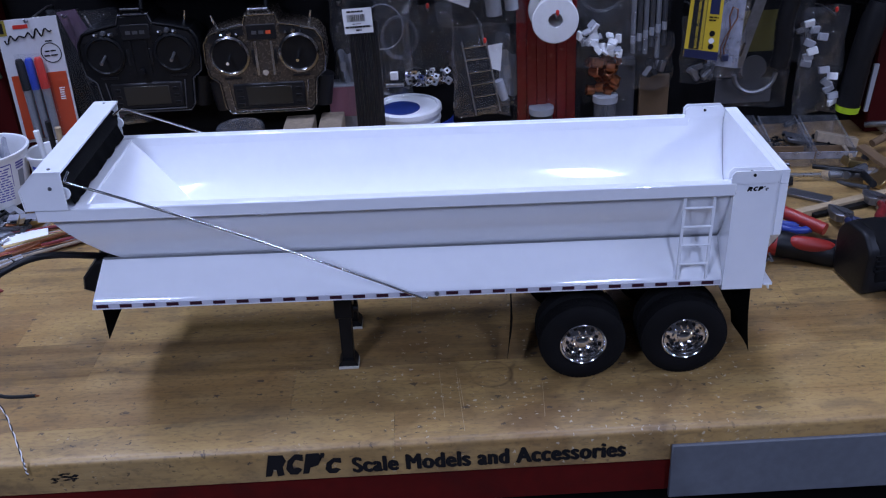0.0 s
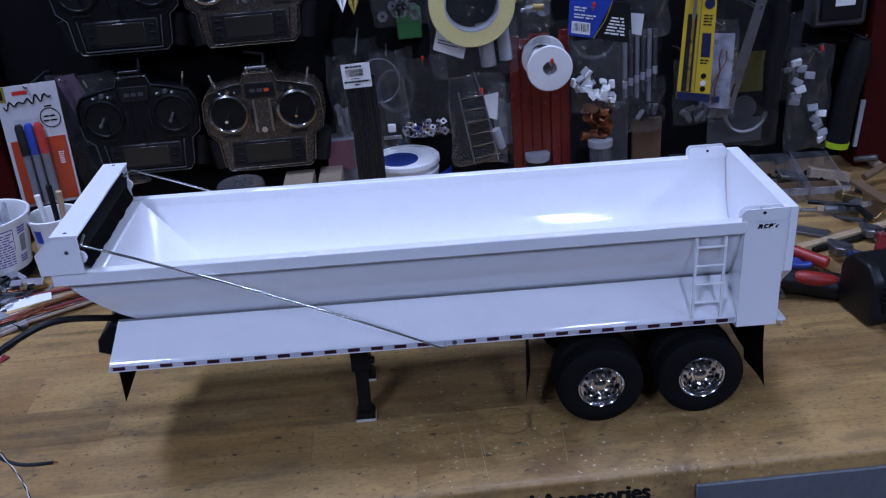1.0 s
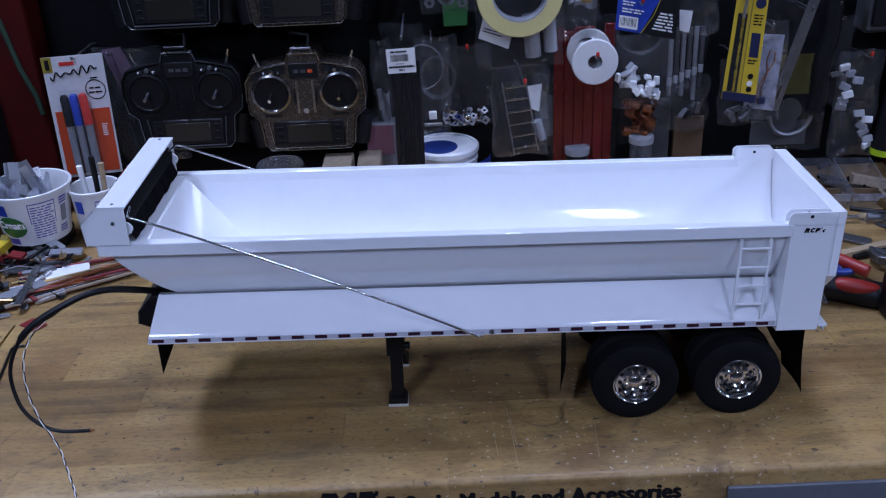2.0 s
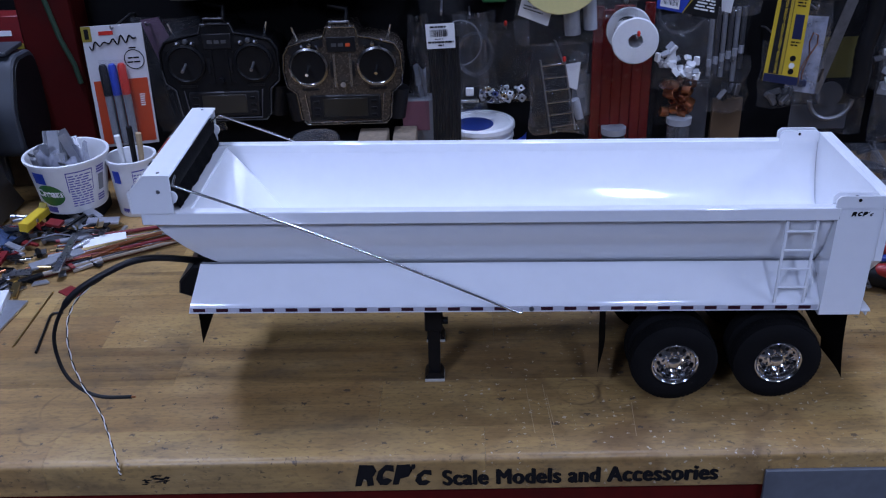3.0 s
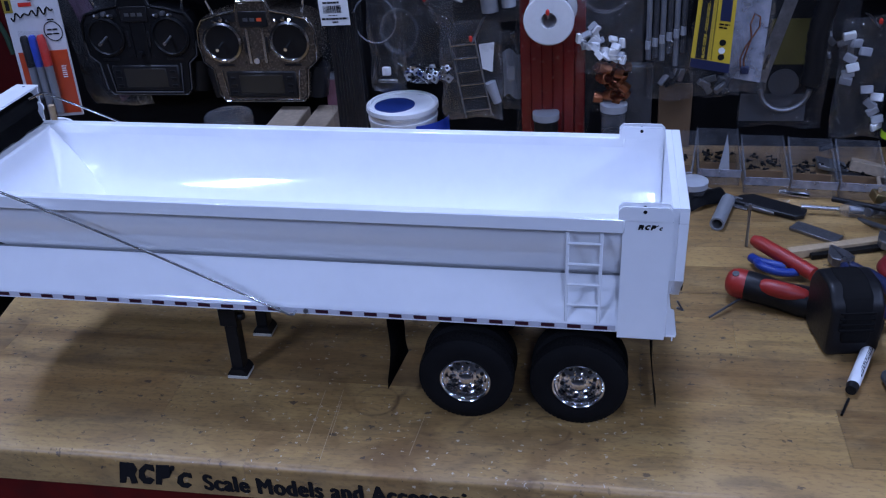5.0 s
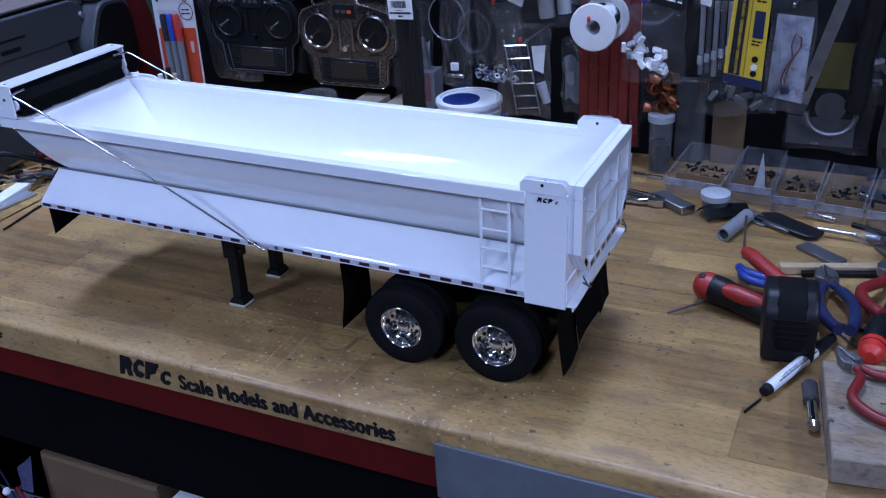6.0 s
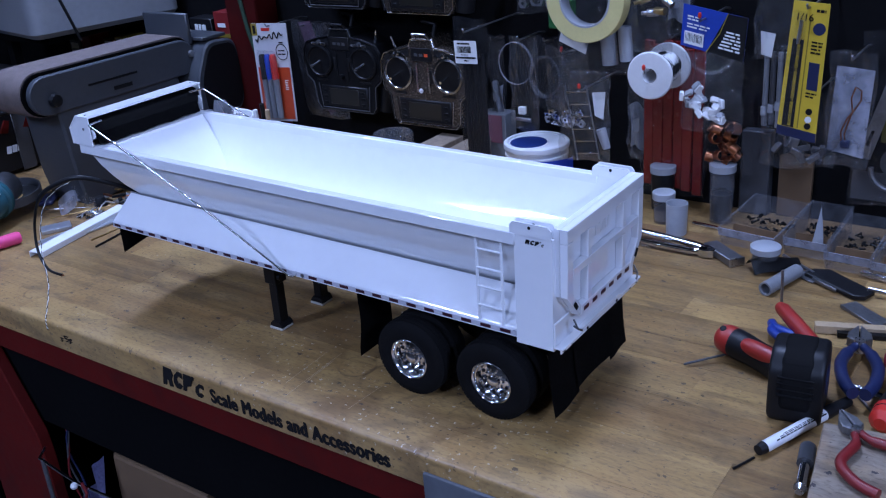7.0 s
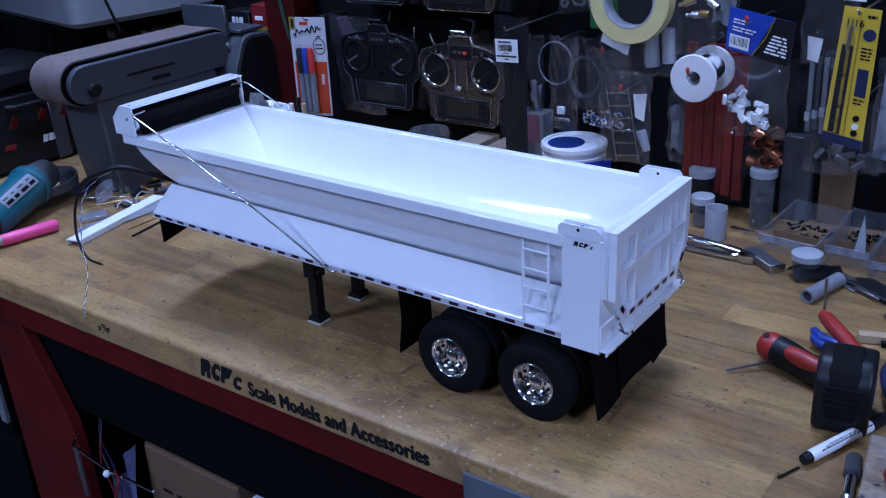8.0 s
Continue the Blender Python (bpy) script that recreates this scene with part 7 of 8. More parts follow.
for k in range(18):
    x, y = r_.uniform(-0.665, -0.560), r_.uniform(0.175, 0.275)
    ln, w = r_.uniform(0.012, 0.040), r_.uniform(0.003, 0.010)
    m = Matrix.Translation((x, y, BT + 0.0012)) @ pose(0, 0, 0, 0, 0, r_.uniform(0, 180))
    bm = B()
    if k % 3 == 0:
        tube(bm, [(-ln / 2, 0, w / 4), (-ln / 6, 0.004, w / 4 + 0.004), (ln / 5, 0.006, w / 4 + 0.006), (ln / 2, -0.003, w / 4)], 0.0012, 8)
    elif k % 3 == 1:
        prism(bm, [(-ln / 2, -w / 2), (ln / 2, -w / 2), (ln / 2 - 0.004, w / 2), (-ln / 3, w / 2)], "z", 0, 0.002)
    else:
        lathe(bm, [(0.003, 0.0), (0.007, 0.0), (0.007, 0.003), (0.003, 0.003)], (0, 0, 0), "z", 14, closed=True)
    single("metal_offcut", bm, r_.choice((STEEL, CHROME, DULLSTEEL, BLACK, ALU)), "small bright metal offcut by the trailer nose", "offcut", "scrap metal heap", turn=m)
rag = B()
sheet(rag, lambda u, v: (-0.745 + 0.10 * u, 0.36 + 0.07 * v, BT + 0.004 + 0.020 * abs(math.sin(u * 5 + v * 3) * math.cos(v * 6 - u * 2)) * min(1, 6 * u * (1 - u) + 0.1)), 16, 14, 0.0012)
single("blue_rag", rag, mat("pale_blue_cloth", (0.055, 0.095, 0.19), 0.6, vary=0.35, scale=30), "crumpled pale blue rag on the bench", "rag", sharp=70)

# loose plastic and plates beside the sander's foot
for k, (x, y, w, a, lift) in enumerate(((-0.705, 0.215, 0.022, 20, 0.0), (-0.690, 0.190, 0.017, 75, 0.001), (-0.650, 0.205, 0.014, -30, 0.0))):
    loop = B()
    sheet(loop, lambda u, v: (w * math.cos(u * 5.4), w * 0.7 * math.sin(u * 5.4), 0.020 * v + 0.008 * math.sin(u * 6 + k)), 22, 3, 0.0006)
    single("plastic_curl", loop, FILMBAND if k == 1 else FILMMILK, "curl of clear packing plastic standing on the bench", "plastic scrap", "clear plastic scraps", turn=Matrix.Translation((x, y, BT + 0.009 + lift)) @ pose(0, 0, 0, 0, 0, a), sharp=70)
single("black_grommet", lathe(B(), [(0.0, 0.018), (0.008, 0.017), (0.011, 0.010), (0.012, 0.001), (0.0, 0.0)], (-0.668, 0.238, BT + 0.0006), "z", 20), BLACKPLASTIC, "small black rubber grommet on the bench", "grommet")
bar("blue_wrapper", (-0.800, 0.225), (-0.768, 0.190), 0.030, 0.010, mat("dull_blue_wrap", (0.05, 0.06, 0.16), 0.4, vary=0.3, scale=60), "crumpled dull blue wrapper on the bench", "wrapper", bevel=0.003)
bar("grey_plate", (-0.735, 0.235), (-0.700, 0.262), 0.028, 0.004, GREYPLASTIC, "flat grey offcut plate on the bench", "metal plate", z=0.004)
rod("brass_wire", (-0.690, 0.150), (-0.640, 0.236), 0.0010, BRASS, "thin bent brass wire on the bench", "wire", "loose wires", z=0.004)
rod("steel_wire", (-0.735, 0.170), (-0.665, 0.214), 0.0009, STEEL, "thin steel wire on the bench", "wire", "loose wires", z=0.006)

# black cable and twisted wire from the trailer's nose
pts = [(-0.262, 0.075, 1.030), (-0.285, 0.045, 1.052), (-0.316, -0.004, 1.081), (-0.348, -0.020, 1.076), (-0.385, -0.031, 1.055), (-0.406, -0.036, 1.020), (-0.404, -0.044, 0.988), (-0.391, -0.050, 0.968), (-0.368, -0.055, 0.958), (-0.336, -0.058, 0.959)]


def smooth_path(p, n=6):
    p = [Vector(q) for q in p]
    out = []
    for i in range(len(p) - 1):
        a, b, c, d = p[max(i - 1, 0)], p[i], p[i + 1], p[min(i + 2, len(p) - 1)]
        for k in range(n):
            t = k / n
            out.append(0.5 * ((2 * b) + (c - a) * t + (2 * a - 5 * b + 4 * c - d) * t * t + (3 * b - a - 3 * c + d) * t ** 3))
    return out + [p[-1]]


cable = thing("black_cable", (-0.30, 0.02, 1.0), "black sheathed cable looping out of the trailer nose", "cable")
way = smooth_path(pts)
part("sheath", tube(B(), way, [0.0034 if i < 26 else 0.0019 for i, q in enumerate(way)], 10), BLACKPLASTIC, cable)
part("bare_end", tube(B(), [(-0.336, -0.058, 0.959), (-0.332, -0.0585, 0.9595)], 0.0010, 6), COPPER, cable)
tw = thing("twisted_wire", (-0.43, 0.08, BT), "thin black and white twisted pair of wires hanging to the bench", "wire")
way = smooth_path([(-0.340, -0.010, 1.076), (-0.376, -0.022, 1.055), (-0.392, -0.030, 1.032), (-0.394, -0.040, 1.003), (-0.386, -0.050, 0.974), (-0.369, -0.061, 0.945), (-0.360, -0.073, 0.924), (-0.3515, -0.087, 0.906), (-0.3505, -0.0895, 0.897), (-0.350, -0.0895, 0.889)], 12)
for ma, ph in ((BLACKPLASTIC, 0), (PAPER, math.pi)):
    pts = [q + Vector((math.cos(i * 0.75 + ph), math.sin(i * 0.75 + ph) * 0.4, math.sin(i * 0.75 + ph))) * 0.0007 for i, q in enumerate(way)]
    part("conductor", tube(B(), pts, 0.00056, 6), ma, tw)

# shelf with a grey tote and boxes at the far left
sh = thing("side_shelf", (-1.32, 0.36, BT), "dark steel side shelf behind the sander", "shelf")
for x in (-1.335, -1.12):
    part("shelf_post", box(B(), x, x + 0.02, 0.40, 0.42, BT + 0.0008, 1.6, 0.001), BLACK, sh)
part("shelf_board", box(B(), -1.34, -0.90, 0.36, WALL - 0.001, 1.150, 1.163, 0.001), BLACKMATTE, sh)
tote = thing("grey_tote", (-1.0, 0.5, 1.163), "pale grey plastic tote on the side shelf", "tote")
foot = [(-1.335, 0.405), (-0.885, 0.322), (-0.836, 0.640), (-1.335, 0.640)]
part("tote_body", prism(B(), rounded(foot, 0.030), "z", 1.1635, 1.33, 0.010), TOTEGREY, tote)
part("tote_rim", prism(B(), rounded([(-1.345, 0.395), (-0.878, 0.312), (-0.828, 0.648), (-1.345, 0.648)], 0.034), "z", 1.33, 1.345, 0.003), TOTEGREY, tote)
part("strap", tube(B(), [(-0.868, 0.355, 1.345), (-0.858, 0.352, 1.30), (-0.850, 0.380, 1.20), (-0.846, 0.392, 1.155)], 0.003, 8), BLACK, tote)
r_ = random.Random(95)
for k in range(12):
    x = -1.20 + 0.042 * k
    w, h = r_.uniform(0.028, 0.040), r_.uniform(0.155, 0.235)
    ma, word = r_.choice(((BLACKPLASTIC, "black"), (DARKRED, "dark red"), (CARDBOARD, "brown card"), (NAVY, "navy blue"), (YELLOWDARK, "mustard yellow"), (GREYPLASTIC, "grey")))
    if -1.08 < x < -0.92:
        ma, word = (CARDBOARD, "brown card") if k % 2 else (YELLOWDARK, "mustard yellow")
    sb = thing("small_box", (x + w / 2, 0.63, BT), word + " box of parts stored behind the sander", "box", "stored boxes")
    part("box_body", box(B(), x, x + w, 0.600, 0.655, BT + 0.0008, BT + h - 0.022, 0.001), ma, sb)
    part("box_lid", box(B(), x - 0.0008, x + w + 0.0008, 0.599, 0.656, BT + h - 0.0215, BT + h, 0.0012), ma, sb)
    part("end_label", box(B(), x + 0.005, x + w - 0.006, 0.5982, 0.5990, BT + h - 0.018, BT + h - 0.005), (PAPER, GREYPLASTIC, MILKY)[k % 3], sb)
bc = thing("black_carton", (-0.755, 0.64, BT), "tall black carton with white print behind the sander", "carton")
part("carton_body", box(B(), -0.792, -0.728, 0.612, 0.655, BT + 0.0008, 1.158, 0.001), BLACKPLASTIC, bc)
for k, (a, b) in enumerate(((0, 0.009), (0.012, 0.018), (0.021, 0.032))):
    part("print_block", box(B(), -0.777 + a, -0.777 + b, 0.6112, 0.6120, 1.132, 1.146), PAPER, bc)
part("print_bar", box(B(), -0.780, -0.742, 0.6112, 0.6120, 1.120, 1.123), GREYPLASTIC, bc)
rt = thing("red_carton", (-0.70, 0.64, BT), "dark red carton with a yellow band behind the sander", "carton")
part("carton_body", box(B(), -0.722, -0.668, 0.615, 0.655, BT + 0.0008, 1.172, 0.001), DARKRED, rt)
part("yellow_band", box(B(), -0.7215, -0.6685, 0.6142, 0.6150, 1.122, 1.130), YELLOWDARK, rt)
part("print_block", box(B(), -0.712, -0.690, 0.6142, 0.6150, 1.142, 1.150), PAPER, rt)

# ---- things on the bench, right of the trailer ----
def jar(cx, cy, r, h, label, body, lid, lid_h=0.010, fill=None):
    t = thing("small_jar", (cx, cy, BT), label, "jar", "small jars")
    part("jar_body", lathe(B(), [(0.0, 0.0), (r * 0.92, 0.0), (r * 0.94, 0.002), (r, h), (r * 0.95, h), (r * 0.90, 0.003), (0.0, 0.003)], (cx, cy, BT + 0.0006), "z", 28), body, t)
    if lid:
        part("lid", lathe(B(), [(r * 0.96, h - 0.001), (r * 1.08, h - 0.001), (r * 1.10, h + lid_h - 0.001), (r * 1.02, h + lid_h), (0.0, h + lid_h)], (cx, cy, BT + 0.0006), "z", 28), lid, t)
    if fill:
        part("contents", lathe(B(), [(0.0, 0.004), (r * 0.85, 0.004), (r * 0.88, h * 0.55), (r * 0.4, h * 0.62), (0.0, h * 0.58)], (cx, cy, BT + 0.0006), "z", 20), fill, t)
    return t


jar(0.286, 0.532, 0.0158, 0.047, "open milky white plastic cup on the bench", MILKY, None)
jar(0.252, 0.566, 0.0155, 0.038, "clear jar with a milky lid on the bench", FILMMILK, MILKY, fill=DULLSTEEL)
jar(0.229, 0.618, 0.0180, 0.060, "dark jar with a milky white lid", BLACKPLASTIC, MILKY)
jar(0.327, 0.602, 0.0178, 0.080, "tall clear tube with dark bits and white lid", FILMMILK, MILKY, fill=BLACK)
jar(0.433, 0.470, 0.0180, 0.024, "squat clear jar with a white lid", FILMMILK, MILKY, 0.008, fill=DULLSTEEL)


def bin_(x0, y0, ang, label, seed, w=0.056):
    m = Matrix.Translation((x0, y0, BT + 0.0008)) @ pose(0, 0, 0, 0, 0, ang)
    t = thing("parts_bin", (0, 0, 0), label, "parts bin", "clear parts bins", turn=m)
    d, h, th = 0.110, 0.027, 0.0014
    part("bin_floor", box(B(), 0, w, 0, d, 0, th), FILMCLEAR, t)
    part("front_wall", prism(B(), [(-0.010, h), (0.0, 0.0), (th, 0.0), (th - 0.010, h)], "x", 0, w), FILMMILK, t)
    part("back_wall", box(B(), 0, w, d - th, d, 0, h + 0.012), FILMMILK, t)
    for x in (0, w - th):
        part("side_wall", prism(B(), [(-0.010, h), (0.0, 0.0), (d, 0.0), (d, h + 0.012)], "x", x, x + th), FILMMILK, t)
    part("rim", tube(B(), [(0, d, h + 0.012), (0, -0.010, h), (w, -0.010, h), (w, d, h + 0.012)], 0.0015, 6), FILMMILK, t)
    part("front_lip", prism(B(), [(-0.0112, h + 0.001), (-0.0065, h - 0.012), (-0.0052, h - 0.012), (-0.0098, h + 0.001)], "x", -0.0005, w + 0.0005), FILMBAND, t)
    part("card_insert", box(B(), 0.004, w - 0.004, 0.030, 0.032, 0.002, 0.020), CARDBOARD, t)
    r = random.Random(seed)
    for k in range(26):
        x, y, z, a = r.uniform(0.010, w - 0.010), r.uniform(0.040, d - 0.016), 0.004 + r.uniform(0, 0.012), r.uniform(0, math.tau)
        head = (x + 0.0065 * math.cos(a), y + 0.0065 * math.sin(a), z + r.uniform(-0.001, 0.003))
        part("screw", tube(B(), [(x, y, z), head, head, (head[0] + 0.0018 * math.cos(a), head[1] + 0.0018 * math.sin(a), head[2])], [0.0012, 0.0012, 0.0026, 0.0024], 6), BLACK, t)
    for k in range(3):
        part("label_bar", box(B(), 0.010 + k * 0.008, 0.010 + k * 0.008 + r.uniform(0.004, 0.007), -0.0062, -0.0055, 0.014, 0.020), INK, t)
    return t


bin_(0.355, 0.523, -7, "clear plastic parts bin of black screws on the bench", 1, 0.080)
bin_(0.443, 0.525, -3, "clear plastic parts bin with a torn card", 2)
bin_(0.502, 0.500, -3, "clear plastic parts bin of black screws on the bench", 3)
bin_(0.561, 0.492, -5, "clear plastic parts bin of black screws on the bench", 4)
bin_(0.621, 0.487, -6, "clear plastic parts bin of black screws on the bench", 5)
bm = B()
prism(bm, [(0.472, BT + 0.008), (0.488, BT + 0.008), (0.485, BT + 0.040), (0.481, BT + 0.066)], "y", 0.546, 0.5468)
single("torn_card", bm, MILKY, "torn white card standing in a parts bin", "card")

# locking pliers
lp = thing("locking_pliers", (0, 0, 0), "chrome locking pliers lying on the bench", "pliers", turn=Matrix.Translation((0.315, 0.478, BT + 0.001)) @ pose(0, 0, 0, 0, 0, -8))
part("upper_handle", tube(B(), [(-0.085, 0.012, 0.007), (-0.03, 0.012, 0.007), (0.020, 0.008, 0.007), (0.035, 0.004, 0.007)], [0.005, 0.006, 0.0065, 0.006], 12), CHROME, lp)
part("lower_handle", tube(B(), [(-0.085, -0.014, 0.006), (-0.03, -0.013, 0.006), (0.018, -0.008, 0.006), (0.030, -0.002, 0.006)], [0.004, 0.005, 0.005, 0.005], 12), CHROME, lp)
part("jaw", prism(B(), [(0.030, -0.009), (0.040, -0.010), (0.050, -0.004), (0.050, 0.005), (0.036, 0.011), (0.026, 0.008)], "z", 0.0, 0.012, 0.001), CHROME, lp)
part("screw_end", tube(B(), [(-0.10, 0.012, 0.007), (-0.085, 0.012, 0.007)], 0.005, 10), STEEL, lp)
bk = thing("steel_block_tool", (0, 0, 0), "dark steel scraper block with a bright end", "scraper", turn=Matrix.Translation((0.375, 0.478, BT + 0.0008)) @ pose(0, 0, 0, 0, 0, -38))
part("block", box(B(), -0.034, 0.030, -0.011, 0.011, 0.0, 0.011, 0.0012), DULLSTEEL, bk)
part("end_face", box(B(), 0.030, 0.0325, -0.011, 0.011, 0.0, 0.011), STEEL, bk)
rod("thin_screwdriver", (0.255, 0.510), (0.315, 0.505), 0.0026, DULLSTEEL, "thin dark screwdriver shaft by the jars", "screwdriver")
rod("steel_punch", (0.296, 0.572), (0.340, 0.566), 0.0032, CHROME, "short bright steel punch on the bench", "punch")
pipe = thing("grey_pipe", (0, 0, 0), "short length of grey plastic pipe on the bench", "pipe", turn=Matrix.Translation((0.468, 0.424, BT + 0.0095)) @ pose(0, 0, 0, 0, 0, 74))
part("pipe_wall", lathe(B(), [(0.0068, -0.036), (0.0090, -0.036), (0.0090, 0.036), (0.0068, 0.036)], (0, 0, 0), "x", 24, closed=True), GREYPLASTIC, pipe)
fold = B()
sheet(fold, lambda u, v: (-0.032 + 0.064 * u, -0.016 + 0.032 * v, 0.002 + 0.014 * math.sin(v * 3.0) + 0.003 * math.sin(u * 5)), 8, 8, 0.0012)
single("black_holster", fold, BLACKPLASTIC, "folded black plastic holster on the bench", "holster", turn=Matrix.Translation((0.446, 0.468, BT + 0.001)) @ pose(0, 0, 0, 0, 0, 38), sharp=60)
rod("steel_driver", (0.447, 0.505), (0.497, 0.466), 0.0024, STEEL, "slim steel driver shaft on the bench", "driver", z=0.004)
uk = thing("utility_knife", (0, 0, 0), "black utility knife with a grey steel blade", "knife", turn=Matrix.Translation((0.532, 0.450, BT + 0.001)) @ pose(0, 0, 0, 0, 0, -32))
part("handle", prism(B(), [(-0.045, -0.014), (0.036, -0.012), (0.044, -0.002), (0.040, 0.017), (-0.034, 0.019), (-0.048, 0.004)], "z", 0.0, 0.007, 0.0015), BLACKPLASTIC, uk)
part("clip", box(B(), -0.030, 0.010, -0.0165, -0.0135, 0.001, 0.006, 0.001), DULLSTEEL, uk)
bar("razor_scraper", (0.553, 0.405), (0.600, 0.368), 0.022, 0.004, DULLSTEEL, "flat dull scraper blade lying on the bench", "blade")
bar("steel_chip", (0.478, 0.470), (0.505, 0.455), 0.020, 0.002, DULLSTEEL, "flat dark steel chip on the bench", "metal chip")
rod("socket_driver", (0.548, 0.497), (0.585, 0.487), 0.0040, CHROME, "short chrome socket driver on the bench", "socket driver", "chrome drivers")
cyl = thing("clear_syringe", (0, 0, 0), "clear plastic oiler with a steel shaft on the bench", "oiler", turn=Matrix.Translation((0.612, 0.438, BT + 0.010)) @ pose(0, 0, 0, 0, 0, -6))
part("shaft", tube(B(), [(-0.045, 0, 0), (0.0, 0, 0)], 0.0030, 10), STEEL, cyl)
part("barrel", tube(B(), [(0.0, 0, 0), (0.010, 0, 0), (0.075, 0, 0), (0.080, 0, 0)], [0.005, 0.0095, 0.0095, 0.007], 18), FILMMILK, cyl)
part("plunger", tube(B(), [(0.012, 0, 0), (0.070, 0, 0)], 0.005, 14), DULLSTEEL, cyl)
bar("pine_stick", (0.535, 0.326), (0.760, 0.400), 0.012, 0.010, PINE, "raw pine stick lying across the bench", "stick")
bar("dark_strip", (0.560, 0.325), (0.760, 0.388), 0.008, 0.006, BLACK, "dark steel strip beside the pine stick", "strip")

# red and black pocket tool, tape measure, pliers
sd = thing("folding_saw", (0, 0, 0), "red and black rubber-handled folding saw on the bench", "hand saw", turn=Matrix.Translation((0.475, 0.226, BT + 0.019)) @ pose(0, 0, 0, 0, 4, -17))
part("handle", tube(B(), smooth_path([(-0.006, 0, 0.002), (0.012, 0, 0.001), (0.040, 0, -0.001), (0.068, 0, -0.002), (0.098, 0, -0.001)], 4), [0.0150, 0.0160, 0.0165, 0.0166, 0.0166, 0.0160, 0.0156, 0.0154, 0.0156, 0.0164, 0.0172, 0.0176, 0.0176, 0.0172, 0.0166, 0.0158, 0.0150], 22), BLACKPLASTIC, sd)
part("red_nose", tube(B(), [(-0.0225, 0, 0.002), (-0.0210, 0, 0.002), (-0.0170, 0, 0.002), (-0.0110, 0, 0.002), (-0.003, 0, 0.0015), (0.001, 0, 0.001)], [0.004, 0.0095, 0.0140, 0.0162, 0.0166, 0.0160], 22), TOOLRED, sd)
part("red_inlay", tube(B(), smooth_path([(0.012, -0.0050, 0.0080), (0.022, -0.0060, 0.0088), (0.046, -0.0060, 0.0086), (0.070, -0.0045, 0.0082)], 4), [0.003, 0.0055, 0.0075, 0.0085, 0.0092, 0.0096, 0.0098, 0.0098, 0.0096, 0.0090, 0.0080, 0.0062, 0.003], 18), TOOLRED, sd)
part("hole", tube(B(), [(-0.0118, -0.003, 0.010), (-0.0125, -0.0065, 0.0172)], 0.0036, 12), BLACK, sd)
part("blade", tube(B(), [(0.000, -0.006, -0.010), (-0.026, -0.052, -0.0170)], 0.0013, 8), DARKGREY, sd)
def soft_block(outline, half, r, n=5):
    """A rounded outline in x and z drawn out along y, with its long edges rounded over."""
    bm = B()
    cx_, cz_ = sum(p[0] for p in outline) / len(outline), sum(p[1] for p in outline) / len(outline)
    reach = max(math.hypot(p[0] - cx_, p[1] - cz_) for p in outline)
    levels = [(-half + r * (1 - math.sin(a)), r * (1 - math.cos(a))) for a in [i * math.pi / 2 / n for i in range(n + 1)]]
    levels = [(y, i) for y, i in sorted(levels)]
    levels += [(-y, i) for y, i in levels[::-1]]
    rings = []
    for y, inset in levels:
        k = 1 - inset / reach
        rings.append([bm.verts.new((cx_ + (px - cx_) * k, y, cz_ + (pz - cz_) * k)) for px, pz in outline])
    m_ = len(outline)
    for a, b in zip(rings, rings[1:]):
        for i in range(m_):
            bm.faces.new((a[i], a[(i + 1) % m_], b[(i + 1) % m_], b[i]))
    bm.faces.new(rings[0])
    bm.faces.new(rings[-1][::-1])
    return bm


tm = thing("tape_measure", (0, 0, 0), "chunky black rubber-cased tape measure standing on edge", "tape measure", turn=Matrix.Translation((0.5615, 0.160, BT + 0.0008)) @ pose(0, 0, 0, 0, 0, 98) @ Matrix.Diagonal((0.98, 1.14, 1.08, 1)))
part("case", soft_block(rounded([(-0.034, 0.0), (0.033, 0.0), (0.035, 0.052), (0.020, 0.069), (-0.018, 0.070), (-0.036, 0.054)], 0.009, 6), 0.0225, 0.005), BLACKPLASTIC, tm)
part("rubber_band", soft_block(rounded([(-0.0365, 0.010), (0.0352, 0.010), (0.0368, 0.052), (0.0215, 0.0705), (-0.0190, 0.0716), (-0.0378, 0.0545)], 0.015, 6), 0.0130, 0.004), RUBBER, tm)
for k in range(4):
    part("rubber_rib", soft_block(rounded([(-0.0386 + 0.0006 * k, 0.0300 + k * 0.0058), (-0.030, 0.0300 + k * 0.0058), (-0.030, 0.0325 + k * 0.0058), (-0.0386 + 0.0006 * k, 0.0325 + k * 0.0058)], 0.0010, 3), 0.0150, 0.0015), RUBBER, tm)
part("maker_disc", lathe(B(), [(0.0, -0.0234), (0.014, -0.0234), (0.0150, -0.0224)], (-0.001, 0.0, 0.036), "y", 28), NAVY, tm, "dark blue round label")
part("mouth", box(B(), 0.030, 0.0368, -0.012, 0.012, 0.004, 0.030, 0.001), STEEL, tm)
part("belt_clip", box(B(), -0.02, 0.015, 0.0192, 0.0212, 0.010, 0.050, 0.001), NAVY, tm)
rh = thing("red_handled_cutters", (0, 0, 0), "red-handled cutters standing among the tools", "cutters", turn=Matrix.Translation((0.522, 0.298, BT + 0.010)) @ pose(0, 0, 0, 0, 0, -46) @ Matrix.Scale(0.88, 4))
part("red_handle", tube(B(), [(-0.046, 0, 0.014), (-0.036, 0, 0.014), (0.0, 0, 0.010), (0.050, 0, 0.004)], [0.007, 0.0095, 0.0100, 0.0095], 14), TOOLRED, rh)
